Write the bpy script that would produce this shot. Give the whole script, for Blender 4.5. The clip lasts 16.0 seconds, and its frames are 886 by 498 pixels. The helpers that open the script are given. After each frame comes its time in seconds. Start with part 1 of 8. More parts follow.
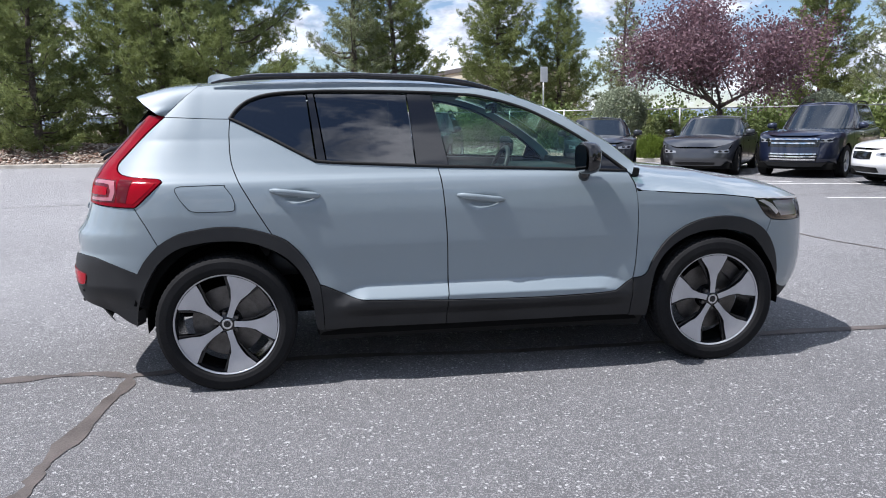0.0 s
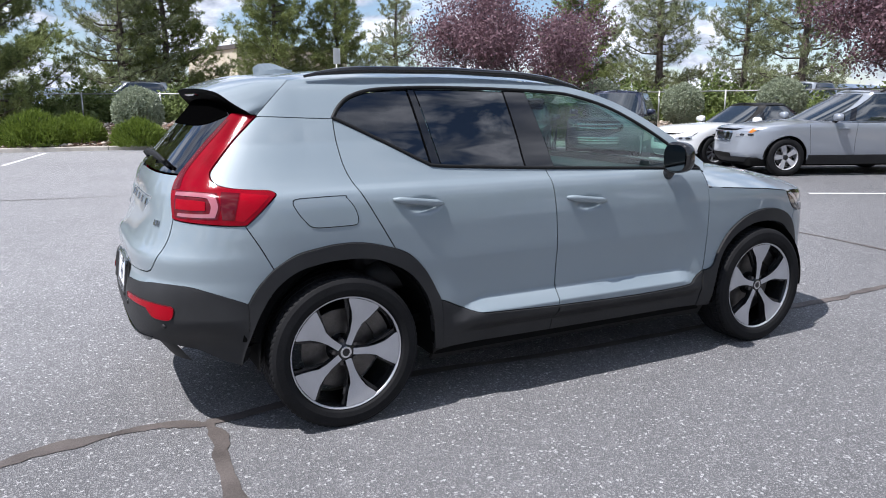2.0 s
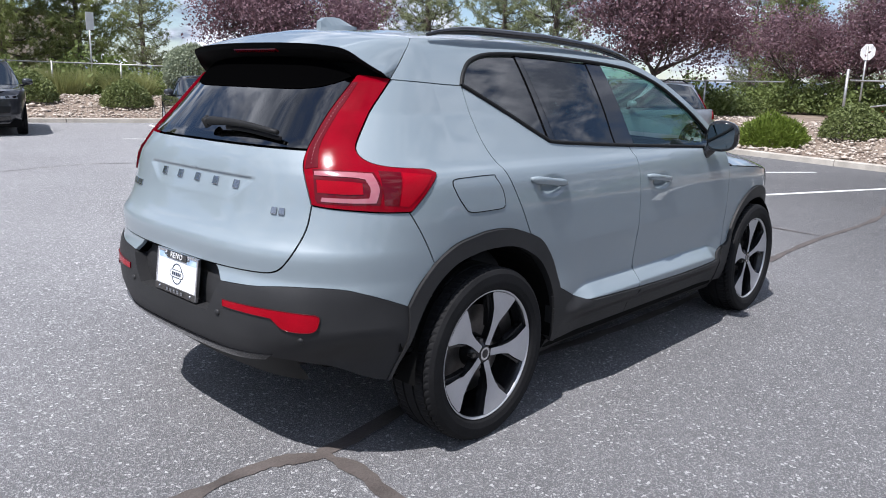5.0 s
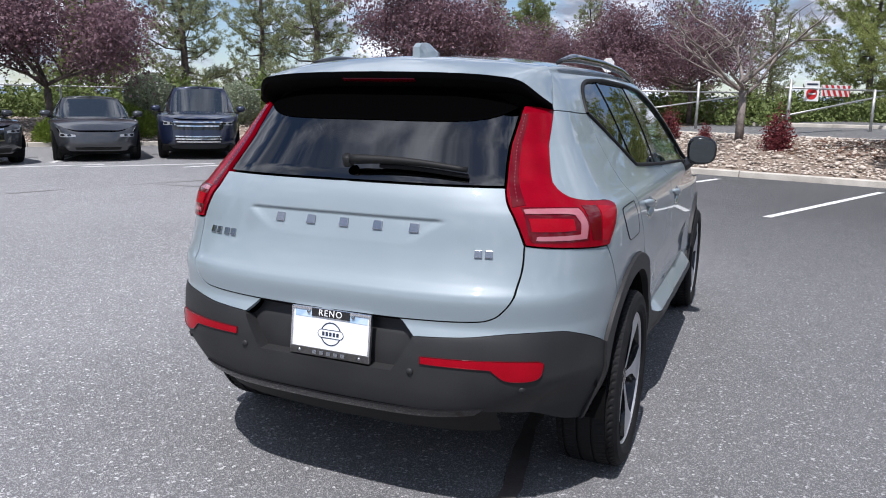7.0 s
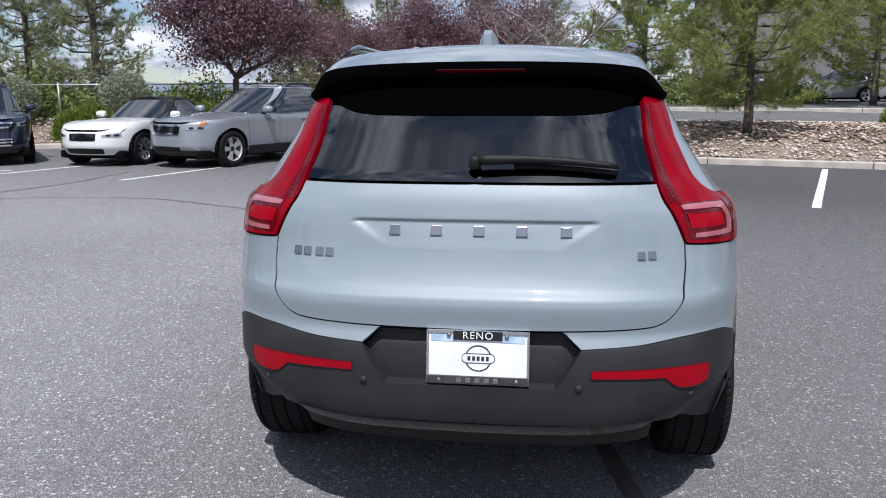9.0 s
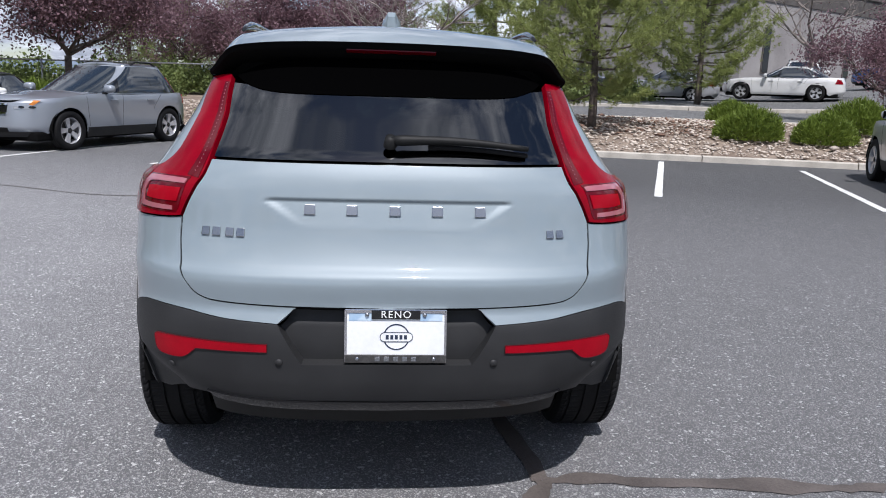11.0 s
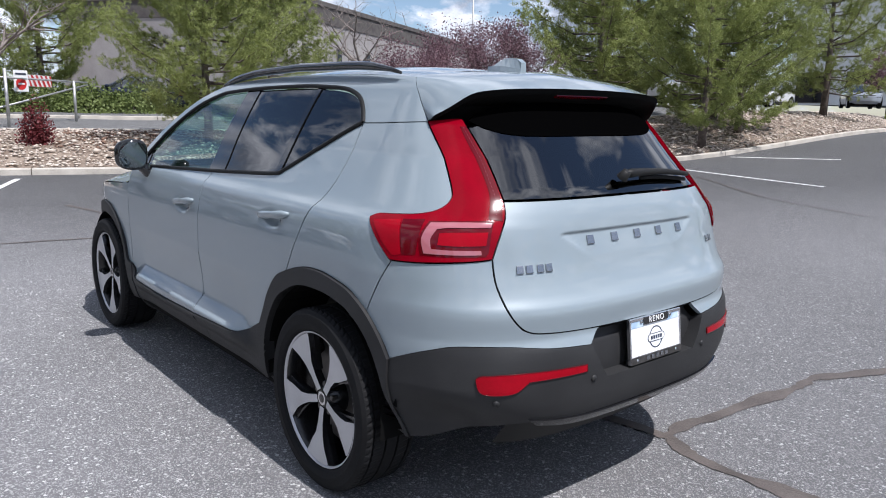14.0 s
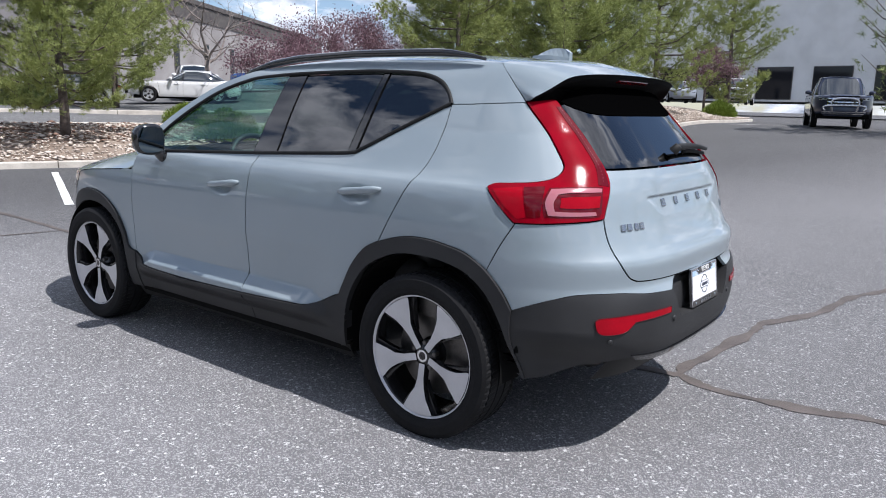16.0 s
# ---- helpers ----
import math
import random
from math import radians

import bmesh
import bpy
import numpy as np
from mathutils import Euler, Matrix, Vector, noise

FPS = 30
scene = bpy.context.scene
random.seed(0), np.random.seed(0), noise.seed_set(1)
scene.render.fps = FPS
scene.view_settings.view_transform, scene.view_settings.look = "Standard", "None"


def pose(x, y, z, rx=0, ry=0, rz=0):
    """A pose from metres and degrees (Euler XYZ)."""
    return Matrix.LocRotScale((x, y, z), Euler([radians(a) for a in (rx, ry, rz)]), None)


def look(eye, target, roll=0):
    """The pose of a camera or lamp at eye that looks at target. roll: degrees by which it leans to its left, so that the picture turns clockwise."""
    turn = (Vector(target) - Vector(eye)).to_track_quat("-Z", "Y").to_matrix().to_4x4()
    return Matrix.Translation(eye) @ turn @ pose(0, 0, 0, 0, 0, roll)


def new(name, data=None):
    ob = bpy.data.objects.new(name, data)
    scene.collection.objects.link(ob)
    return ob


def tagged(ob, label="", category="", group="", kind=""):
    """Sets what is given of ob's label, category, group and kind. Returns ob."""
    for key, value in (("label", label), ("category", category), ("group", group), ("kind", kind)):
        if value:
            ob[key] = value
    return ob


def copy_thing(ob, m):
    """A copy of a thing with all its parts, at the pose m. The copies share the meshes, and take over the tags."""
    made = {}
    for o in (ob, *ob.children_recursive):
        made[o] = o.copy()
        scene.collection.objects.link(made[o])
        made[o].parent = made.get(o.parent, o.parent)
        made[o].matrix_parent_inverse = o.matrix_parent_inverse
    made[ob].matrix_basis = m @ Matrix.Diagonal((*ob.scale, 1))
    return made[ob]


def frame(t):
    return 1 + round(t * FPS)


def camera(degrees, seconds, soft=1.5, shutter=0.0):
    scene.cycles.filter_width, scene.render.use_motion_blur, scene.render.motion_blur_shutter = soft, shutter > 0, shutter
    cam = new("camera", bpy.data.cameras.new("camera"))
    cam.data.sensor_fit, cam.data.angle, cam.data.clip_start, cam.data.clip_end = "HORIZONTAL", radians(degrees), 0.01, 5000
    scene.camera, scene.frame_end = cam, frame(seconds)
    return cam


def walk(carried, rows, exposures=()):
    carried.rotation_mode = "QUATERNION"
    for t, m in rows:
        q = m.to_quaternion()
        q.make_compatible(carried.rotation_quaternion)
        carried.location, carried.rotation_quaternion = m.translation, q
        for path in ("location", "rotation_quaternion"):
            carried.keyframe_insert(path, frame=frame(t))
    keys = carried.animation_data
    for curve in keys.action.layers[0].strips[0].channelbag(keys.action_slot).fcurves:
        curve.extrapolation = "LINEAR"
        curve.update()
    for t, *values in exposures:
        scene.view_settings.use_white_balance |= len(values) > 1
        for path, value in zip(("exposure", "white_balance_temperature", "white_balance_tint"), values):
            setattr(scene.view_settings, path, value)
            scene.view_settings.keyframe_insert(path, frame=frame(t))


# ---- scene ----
cam = camera(61.3, 16.0, 1.0)
PATH = [
    (0, (0.551, -4.789, 1.374), (0.846, -2.84, 1.039), -0.8),
    (0.5, (0.076, -4.671, 1.428), (0.522, -2.757, 1.06), -0.7),
    (1, (-0.371, -4.552, 1.5), (0.241, -2.684, 1.129), -0.6),
    (1.5, (-0.717, -4.285, 1.497), (0.047, -2.477, 1.111), -0.4),
    (2, (-1.109, -4.0, 1.486), (-0.207, -2.258, 1.095), -0.2),
    (2.5, (-1.392, -3.754, 1.441), (-0.373, -2.08, 1.044), -0.5),
    (3, (-1.555, -3.468, 1.459), (-0.462, -1.841, 1.059), -0.4),
    (3.5, (-1.762, -3.208, 1.449), (-0.587, -1.643, 1.035), -0.2),
    (3.7, (-1.817, -3.131, 1.433), (-0.617, -1.585, 1.023), -0.0),
    (5.8, (-2.49, -2.213, 1.403), (-0.899, -1.068, 1.003), 1.7),
    (6, (-2.555, -2.048, 1.419), (-0.928, -0.949, 1.036), 1.3),
    (6.5, (-2.77, -1.708, 1.428), (-1.046, -0.78, 1.02), 1.2),
    (7, (-2.959, -1.344, 1.44), (-1.156, -0.568, 1.054), 1.0),
    (7.5, (-2.945, -0.973, 1.437), (-1.091, -0.345, 1.029), 0.7),
    (8, (-2.979, -0.673, 1.434), (-1.082, -0.213, 1.001), 0.4),
    (8.2, (-3.017, -0.524, 1.449), (-1.105, -0.121, 1.026), 0.3),
    (10.3, (-3.001, -0.085, 1.429), (-1.052, -0.053, 0.983), 0.4),
    (10.5, (-3.01, -0.079, 1.432), (-1.061, -0.096, 0.982), 0.8),
    (11, (-3.049, 0.011, 1.416), (-1.102, -0.143, 0.987), 1.8),
    (11.5, (-2.944, 0.221, 1.374), (-1.009, -0.086, 0.972), 2.4),
    (12, (-2.835, 0.575, 1.414), (-0.945, 0.07, 0.994), 2.4),
    (12.5, (-2.813, 1.101, 1.476), (-1.004, 0.335, 1.096), 2.5),
    (13, (-2.657, 1.5, 1.443), (-0.955, 0.509, 1.093), 2.2),
    (13.5, (-2.487, 1.882, 1.444), (-0.882, 0.752, 1.062), 1.7),
    (14, (-2.396, 2.282, 1.471), (-0.884, 1.027, 1.097), 1.2),
    (14.5, (-2.242, 2.528, 1.453), (-0.818, 1.171, 1.09), 0.9),
    (15, (-2.087, 2.828, 1.451), (-0.734, 1.408, 1.061), 0.6),
    (15.5, (-2.0, 3.13, 1.446), (-0.716, 1.648, 1.051), 1.0),
    (16, (-1.919, 3.234, 1.403), (-0.715, 1.683, 1.023), 1.4),
]
walk(cam, [(t, look(eye, target, roll)) for t, eye, target, roll in PATH],
     exposures=((0, 0.58, 6150, 13), (3.5, 0.54, 6150, 13), (6, 0.42, 6150, 13), (8, 0.20, 6150, 13), (10.5, 0.12, 6150, 13), (12.5, 0.22, 6150, 13), (13.5, 0.34, 6150, 13), (16, 0.48, 6150, 13)))

# ---- sky, sun, exposure ----
TO_SUN = Vector((-0.55, -0.05, 1.0)).normalized()
sun_elev = math.asin(TO_SUN.z)
sun_azim = math.atan2(TO_SUN.x, TO_SUN.y)
world = bpy.data.worlds.new("sky")
scene.world = world
world.use_nodes = True
wn, wl = world.node_tree.nodes, world.node_tree.links
wn.clear()


def wnode(kind, **values):
    n = wn.new(kind)
    for key, value in values.items():
        n.inputs[key].default_value = value
    return n


sky = wn.new("ShaderNodeTexSky")
sky.sky_type = "NISHITA"
sky.sun_disc = False
sky.sun_elevation = sun_elev
sky.sun_rotation = sun_azim
sky.altitude = 1400
w_coord = wn.new("ShaderNodeTexCoord")
w_sep = wn.new("ShaderNodeSeparateXYZ")
wl.new(w_coord.outputs["Generated"], w_sep.inputs[0])
w_den = wnode("ShaderNodeMath")
w_den.operation = "ADD"
w_den.inputs[1].default_value = 0.42
w_abs = wnode("ShaderNodeMath")
w_abs.operation = "ABSOLUTE"
wl.new(w_sep.outputs["Z"], w_abs.inputs[0])
wl.new(w_abs.outputs[0], w_den.inputs[0])
w_plane = wn.new("ShaderNodeVectorMath")
w_plane.operation = "DIVIDE"
wl.new(w_coord.outputs["Generated"], w_plane.inputs[0])
wl.new(w_den.outputs[0], w_plane.inputs[1])
w_n1 = wnode("ShaderNodeTexNoise", Scale=4.4, Detail=9.0, Roughness=0.58, Distortion=0.25)
wl.new(w_plane.outputs[0], w_n1.inputs["Vector"])
w_cover = wn.new("ShaderNodeValToRGB")
w_cover.color_ramp.elements[0].position = 0.445
w_cover.color_ramp.elements[0].color = (0, 0, 0, 1)
w_cover.color_ramp.elements[1].position = 0.55
w_cover.color_ramp.elements[1].color = (1, 1, 1, 1)
wl.new(w_n1.outputs["Fac"], w_cover.inputs[0])
w_n2 = wnode("ShaderNodeTexNoise", Scale=5.2, Detail=8.0, Roughness=0.6, Distortion=0.3)
wl.new(w_plane.outputs[0], w_n2.inputs["Vector"])
w_shade = wn.new("ShaderNodeValToRGB")
w_shade.color_ramp.elements[0].position = 0.40
w_shade.color_ramp.elements[0].color = (3.0, 3.4, 4.2, 1)
w_shade.color_ramp.elements[1].position = 0.62
w_shade.color_ramp.elements[1].color = (10.4, 10.8, 11.6, 1)
wl.new(w_n2.outputs["Fac"], w_shade.inputs[0])
w_mix = wn.new("ShaderNodeMix")
w_mix.data_type = "RGBA"
wl.new(w_cover.outputs[0], w_mix.inputs[0])
wl.new(sky.outputs[0], w_mix.inputs[6])
wl.new(w_shade.outputs[0], w_mix.inputs[7])
w_bg = wnode("ShaderNodeBackground", Strength=0.088)
wl.new(w_mix.outputs[2], w_bg.inputs["Color"])
w_out = wn.new("ShaderNodeOutputWorld")
wl.new(w_bg.outputs[0], w_out.inputs[0])

sun_lamp = bpy.data.lights.new("sun", "SUN")
sun_lamp.energy = 4.4
sun_lamp.angle = radians(0.55)
sun_lamp.color = (1.0, 0.965, 0.92)
sun_ob = new("sun", sun_lamp)
sun_ob.matrix_world = look(TO_SUN * 50, (0, 0, 0))


# ---- materials ----
def material(name):
    m = bpy.data.materials.new(name)
    m.use_nodes = True
    return m, m.node_tree.nodes, m.node_tree.links, m.node_tree.nodes["Principled BSDF"]


def surface(name, dark, light, rough=0.6, metal=0.0, scale=8.0, fine=90.0, bump=0.15, coat=0.0, island=0.0, spec=0.5,
            rough_var=0.1, trans=0.0, coords="Object"):
    """A surface whose colour wanders between two tones at two sizes, with a fine relief."""
    m, n, l, b = material(name)
    tc = n.new("ShaderNodeTexCoord")
    big, small = n.new("ShaderNodeTexNoise"), n.new("ShaderNodeTexNoise")
    big.inputs["Scale"].default_value, small.inputs["Scale"].default_value = scale, fine
    big.inputs["Detail"].default_value, small.inputs["Detail"].default_value = 5, 3
    for t in (big, small):
        l.new(tc.outputs[coords], t.inputs["Vector"])
    mixf = n.new("ShaderNodeMath")
    mixf.operation = "MULTIPLY_ADD"
    l.new(small.outputs["Fac"], mixf.inputs[0])
    mixf.inputs[1].default_value = 0.6
    l.new(big.outputs["Fac"], mixf.inputs[2])
    last = mixf
    if island:
        geo = n.new("ShaderNodeNewGeometry")
        add = n.new("ShaderNodeMath")
        add.operation = "MULTIPLY_ADD"
        l.new(geo.outputs["Random Per Island"], add.inputs[0])
        add.inputs[1].default_value = island
        l.new(mixf.outputs[0], add.inputs[2])
        last = add
    ramp = n.new("ShaderNodeValToRGB")
    ramp.color_ramp.elements[0].position, ramp.color_ramp.elements[1].position = 0.55, 1.05 + island * 0.7
    ramp.color_ramp.elements[0].color, ramp.color_ramp.elements[1].color = (*dark, 1), (*light, 1)
    l.new(last.outputs[0], ramp.inputs[0])
    l.new(ramp.outputs[0], b.inputs["Base Color"])
    r = n.new("ShaderNodeMath")
    r.operation = "MULTIPLY_ADD"
    l.new(big.outputs["Fac"], r.inputs[0])
    r.inputs[1].default_value, r.inputs[2].default_value = rough_var, rough - rough_var / 2
    l.new(r.outputs[0], b.inputs["Roughness"])
    b.inputs["Metallic"].default_value, b.inputs["Coat Weight"].default_value = metal, coat
    b.inputs["Coat Roughness"].default_value = 0.03
    b.inputs["Specular IOR Level"].default_value = spec
    if trans:
        b.inputs["Transmission Weight"].default_value = trans
    if bump:
        bp = n.new("ShaderNodeBump")
        bp.inputs["Strength"].default_value, bp.inputs["Distance"].default_value = bump, 0.01
        l.new(small.outputs["Fac"], bp.inputs["Height"])
        l.new(bp.outputs[0], b.inputs["Normal"])
    return m


def car_paint(name, colour, flake=0.25, rough=0.35):
    """Base paint with a clear coat over it and a faint film of dust."""
    m, n, l, b = material(name)
    tc, noise_t = n.new("ShaderNodeTexCoord"), n.new("ShaderNodeTexNoise")
    noise_t.inputs["Scale"].default_value, noise_t.inputs["Detail"].default_value = 3.0, 6
    l.new(tc.outputs["Object"], noise_t.inputs["Vector"])
    ramp = n.new("ShaderNodeValToRGB")
    ramp.color_ramp.elements[0].color = (*[c * 0.96 for c in colour], 1)
    ramp.color_ramp.elements[1].color = (*[min(1, c * 1.03) for c in colour], 1)
    l.new(noise_t.outputs["Fac"], ramp.inputs[0])
    l.new(ramp.outputs[0], b.inputs["Base Color"])
    b.inputs["Metallic"].default_value = flake
    b.inputs["Roughness"].default_value = rough
    b.inputs["Coat Weight"].default_value, b.inputs["Coat Roughness"].default_value = 1.0, 0.025
    b.inputs["Coat IOR"].default_value = 1.55
    return m


def plain(name, colour, rough=0.5, metal=0.0, coat=0.0, spec=0.5):
    m, n, l, b = material(name)
    b.inputs["Base Color"].default_value = (*colour, 1)
    b.inputs["Roughness"].default_value, b.inputs["Metallic"].default_value = rough, metal
    b.inputs["Coat Weight"].default_value, b.inputs["Specular IOR Level"].default_value = coat, spec
    return m


def window_glass(name, tint, ior=1.5):
    face_on = ((ior - 1) / (ior + 1)) ** 2 * 1.7
    """A thin tinted pane: what is behind shows through the tint, and it mirrors more at a slant."""
    m, n, l, b = material(name)
    n.remove(b)
    out = n["Material Output"]
    tr, gl, lw, mix = (n.new(k) for k in ("ShaderNodeBsdfTransparent", "ShaderNodeBsdfGlossy", "ShaderNodeLayerWeight", "ShaderNodeMixShader"))
    steep, fr = n.new("ShaderNodeMath"), n.new("ShaderNodeMath")
    steep.operation, fr.operation = "POWER", "MULTIPLY_ADD"
    steep.inputs[1].default_value = 4.5
    fr.inputs[1].default_value, fr.inputs[2].default_value = 1 - face_on, face_on
    l.new(lw.outputs["Facing"], steep.inputs[0])
    l.new(steep.outputs[0], fr.inputs[0])
    tr.inputs["Color"].default_value = (*tint, 1)
    gl.inputs["Roughness"].default_value = 0.01
    gl.inputs["Color"].default_value = (1, 1, 1, 1)
    l.new(fr.outputs[0], mix.inputs[0])
    l.new(tr.outputs[0], mix.inputs[1])
    l.new(gl.outputs[0], mix.inputs[2])
    l.new(mix.outputs[0], out.inputs["Surface"])
    return m


def asphalt(name, bitumen, stone, size=140.0, stones=0.5, rough=0.8, east_tone=0.0):
    m, n, l, b = material(name)
    tc = n.new("ShaderNodeTexCoord")
    vo, vo2, big, mid = n.new("ShaderNodeTexVoronoi"), n.new("ShaderNodeTexVoronoi"), n.new("ShaderNodeTexNoise"), n.new("ShaderNodeTexNoise")
    vo.inputs["Scale"].default_value, vo2.inputs["Scale"].default_value = size, size * 0.45
    big.inputs["Scale"].default_value, big.inputs["Detail"].default_value = 0.35, 6
    mid.inputs["Scale"].default_value, mid.inputs["Detail"].default_value = 6.0, 5
    for t in (vo, vo2, big, mid):
        l.new(tc.outputs["Object"], t.inputs["Vector"])
    base = n.new("ShaderNodeValToRGB")
    base.color_ramp.elements[0].position, base.color_ramp.elements[1].position = 0.3, 0.72
    base.color_ramp.elements[0].color = (*[c * 0.8 for c in bitumen], 1)
    base.color_ramp.elements[1].color = (*[c * 1.25 for c in bitumen], 1)
    addn = n.new("ShaderNodeMath")
    addn.operation = "MULTIPLY_ADD"
    l.new(mid.outputs["Fac"], addn.inputs[0])
    addn.inputs[1].default_value = 0.35
    half = n.new("ShaderNodeMath")
    half.operation = "MULTIPLY"
    half.inputs[1].default_value = 0.7
    l.new(big.outputs["Fac"], half.inputs[0])
    l.new(half.outputs[0], addn.inputs[2])
    l.new(addn.outputs[0], base.inputs[0])
    sep = n.new("ShaderNodeSeparateColor")
    l.new(vo.outputs["Color"], sep.inputs[0])
    pick = n.new("ShaderNodeValToRGB")
    pick.color_ramp.elements[0].position, pick.color_ramp.elements[1].position = 1 - stones, min(1.0, 1.12 - stones * 0.6)
    l.new(sep.outputs[0], pick.inputs[0])
    mix = n.new("ShaderNodeMix")
    mix.data_type = "RGBA"
    mix.inputs[7].default_value = (*stone, 1)
    l.new(pick.outputs[0], mix.inputs[0])
    l.new(base.outputs[0], mix.inputs[6])
    sep2 = n.new("ShaderNodeSeparateColor")
    l.new(vo2.outputs["Color"], sep2.inputs[0])
    pick2 = n.new("ShaderNodeValToRGB")
    pick2.color_ramp.elements[0].position, pick2.color_ramp.elements[1].position = 0.955, 0.98
    l.new(sep2.outputs[1], pick2.inputs[0])
    mix2 = n.new("ShaderNodeMix")
    mix2.data_type = "RGBA"
    mix2.inputs[7].default_value = (*[min(1, c * 1.45) for c in stone], 1)
    l.new(pick2.outputs[0], mix2.inputs[0])
    l.new(mix.outputs[2], mix2.inputs[6])
    tone = mix2
    if east_tone:
        # the paving turns darker east of the lane, multiplied down to this factor
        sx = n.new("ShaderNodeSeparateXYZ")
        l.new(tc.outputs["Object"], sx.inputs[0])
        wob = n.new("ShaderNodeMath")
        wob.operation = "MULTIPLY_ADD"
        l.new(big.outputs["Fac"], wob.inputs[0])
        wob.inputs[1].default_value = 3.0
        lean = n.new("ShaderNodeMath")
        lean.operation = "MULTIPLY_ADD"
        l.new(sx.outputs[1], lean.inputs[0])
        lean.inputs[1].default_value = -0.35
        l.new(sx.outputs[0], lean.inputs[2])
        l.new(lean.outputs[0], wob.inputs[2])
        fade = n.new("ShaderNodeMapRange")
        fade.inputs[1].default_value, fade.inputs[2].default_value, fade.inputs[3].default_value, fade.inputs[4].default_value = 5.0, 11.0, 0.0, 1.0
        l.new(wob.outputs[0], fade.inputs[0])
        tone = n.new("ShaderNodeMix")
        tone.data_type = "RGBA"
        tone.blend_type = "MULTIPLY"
        tone.inputs[7].default_value = (east_tone, east_tone, east_tone, 1)
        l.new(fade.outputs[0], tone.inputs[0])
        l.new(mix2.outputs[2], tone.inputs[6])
        # the colour is scaled from 0.92 in the south to 1.42 north of the car
        north_pos = n.new("ShaderNodeMath")
        north_pos.operation = "MULTIPLY_ADD"
        l.new(big.outputs["Fac"], north_pos.inputs[0])
        north_pos.inputs[1].default_value = 2.4
        l.new(sx.outputs[1], north_pos.inputs[2])
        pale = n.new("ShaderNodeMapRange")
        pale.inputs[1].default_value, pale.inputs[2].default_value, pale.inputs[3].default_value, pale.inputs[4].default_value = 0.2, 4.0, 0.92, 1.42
        l.new(north_pos.outputs[0], pale.inputs[0])
        north_tone = n.new("ShaderNodeVectorMath")
        north_tone.operation = "SCALE"
        l.new(tone.outputs[2], north_tone.inputs[0])
        l.new(pale.outputs[0], north_tone.inputs["Scale"])
    l.new(north_tone.outputs[0] if east_tone else tone.outputs[2], b.inputs["Base Color"])
    b.inputs["Roughness"].default_value = rough
    b.inputs["Specular IOR Level"].default_value = 0.25
    bp = n.new("ShaderNodeBump")
    bp.inputs["Strength"].default_value, bp.inputs["Distance"].default_value = 0.9, 0.006
    l.new(vo.outputs["Distance"], bp.inputs["Height"])
    l.new(bp.outputs[0], b.inputs["Normal"])
    return m


def leaf(name, dark, light, rough=0.55, island=0.5):
    m = surface(name, dark, light, rough=rough, scale=1.2, fine=14.0, bump=0.0, island=island, spec=0.3)
    n, l = m.node_tree.nodes, m.node_tree.links
    b, out = n["Principled BSDF"], n["Material Output"]
    thin, mix = n.new("ShaderNodeBsdfTranslucent"), n.new("ShaderNodeMixShader")
    mix.inputs[0].default_value = 0.30
    tint = b.inputs["Base Color"].links[0].from_socket
    l.new(tint, thin.inputs["Color"])
    l.new(b.outputs[0], mix.inputs[1])
    l.new(thin.outputs[0], mix.inputs[2])
    l.new(mix.outputs[0], out.inputs["Surface"])
    return m


M = {}
M["asphalt"] = asphalt("asphalt", (0.140, 0.139, 0.144), (0.345, 0.342, 0.342), size=210.0, stones=0.38, east_tone=0.54)
M["road"] = asphalt("road_asphalt", (0.10, 0.10, 0.10), (0.22, 0.22, 0.22), size=60, stones=0.4)
M["seal"] = surface("crack_sealant", (0.058, 0.048, 0.043), (0.120, 0.101, 0.092), rough=0.7, scale=5, fine=120, bump=0.3)
M["line"] = surface("line_paint", (0.55, 0.55, 0.53), (0.82, 0.82, 0.80), rough=0.7, scale=3, fine=60, bump=0.2)
M["concrete"] = surface("kerb_concrete", (0.34, 0.31, 0.27), (0.56, 0.52, 0.46), rough=0.9, scale=2.5, fine=60, bump=0.3)
M["soil"] = surface("soil", (0.14, 0.10, 0.075), (0.30, 0.24, 0.19), rough=0.95, scale=1.5, fine=25, bump=0.6)
M["rock"] = surface("river_rock", (0.12, 0.085, 0.065), (0.58, 0.50, 0.43), rough=0.9, scale=0.6, fine=40, bump=0.3, island=0.75)
M["mulch"] = surface("bark_mulch", (0.06, 0.035, 0.025), (0.24, 0.15, 0.11), rough=0.95, scale=4, fine=40, bump=0.6, island=0.6)
M["bark"] = surface("bark", (0.045, 0.035, 0.03), (0.16, 0.13, 0.11), rough=0.95, scale=6, fine=40, bump=0.8)
M["bark_grey"] = surface("grey_bark", (0.10, 0.085, 0.075), (0.28, 0.24, 0.22), rough=0.95, scale=6, fine=40, bump=0.6)
M["pine"] = leaf("pine_needles", (0.036, 0.064, 0.020), (0.235, 0.275, 0.100), island=0.35)
M["pine_grey"] = leaf("grey_pine_needles", (0.064, 0.088, 0.042), (0.280, 0.310, 0.170), island=0.35)
M["pine_near"] = leaf("bright_pine_needles", (0.045, 0.068, 0.018), (0.285, 0.325, 0.105), island=0.35)
M["plum"] = leaf("plum_leaves", (0.030, 0.016, 0.022), (0.205, 0.122, 0.142))
M["juniper"] = leaf("juniper_leaves", (0.022, 0.050, 0.008), (0.165, 0.225, 0.036))
M["boxwood"] = leaf("clipped_leaves", (0.050, 0.076, 0.020), (0.190, 0.225, 0.085))
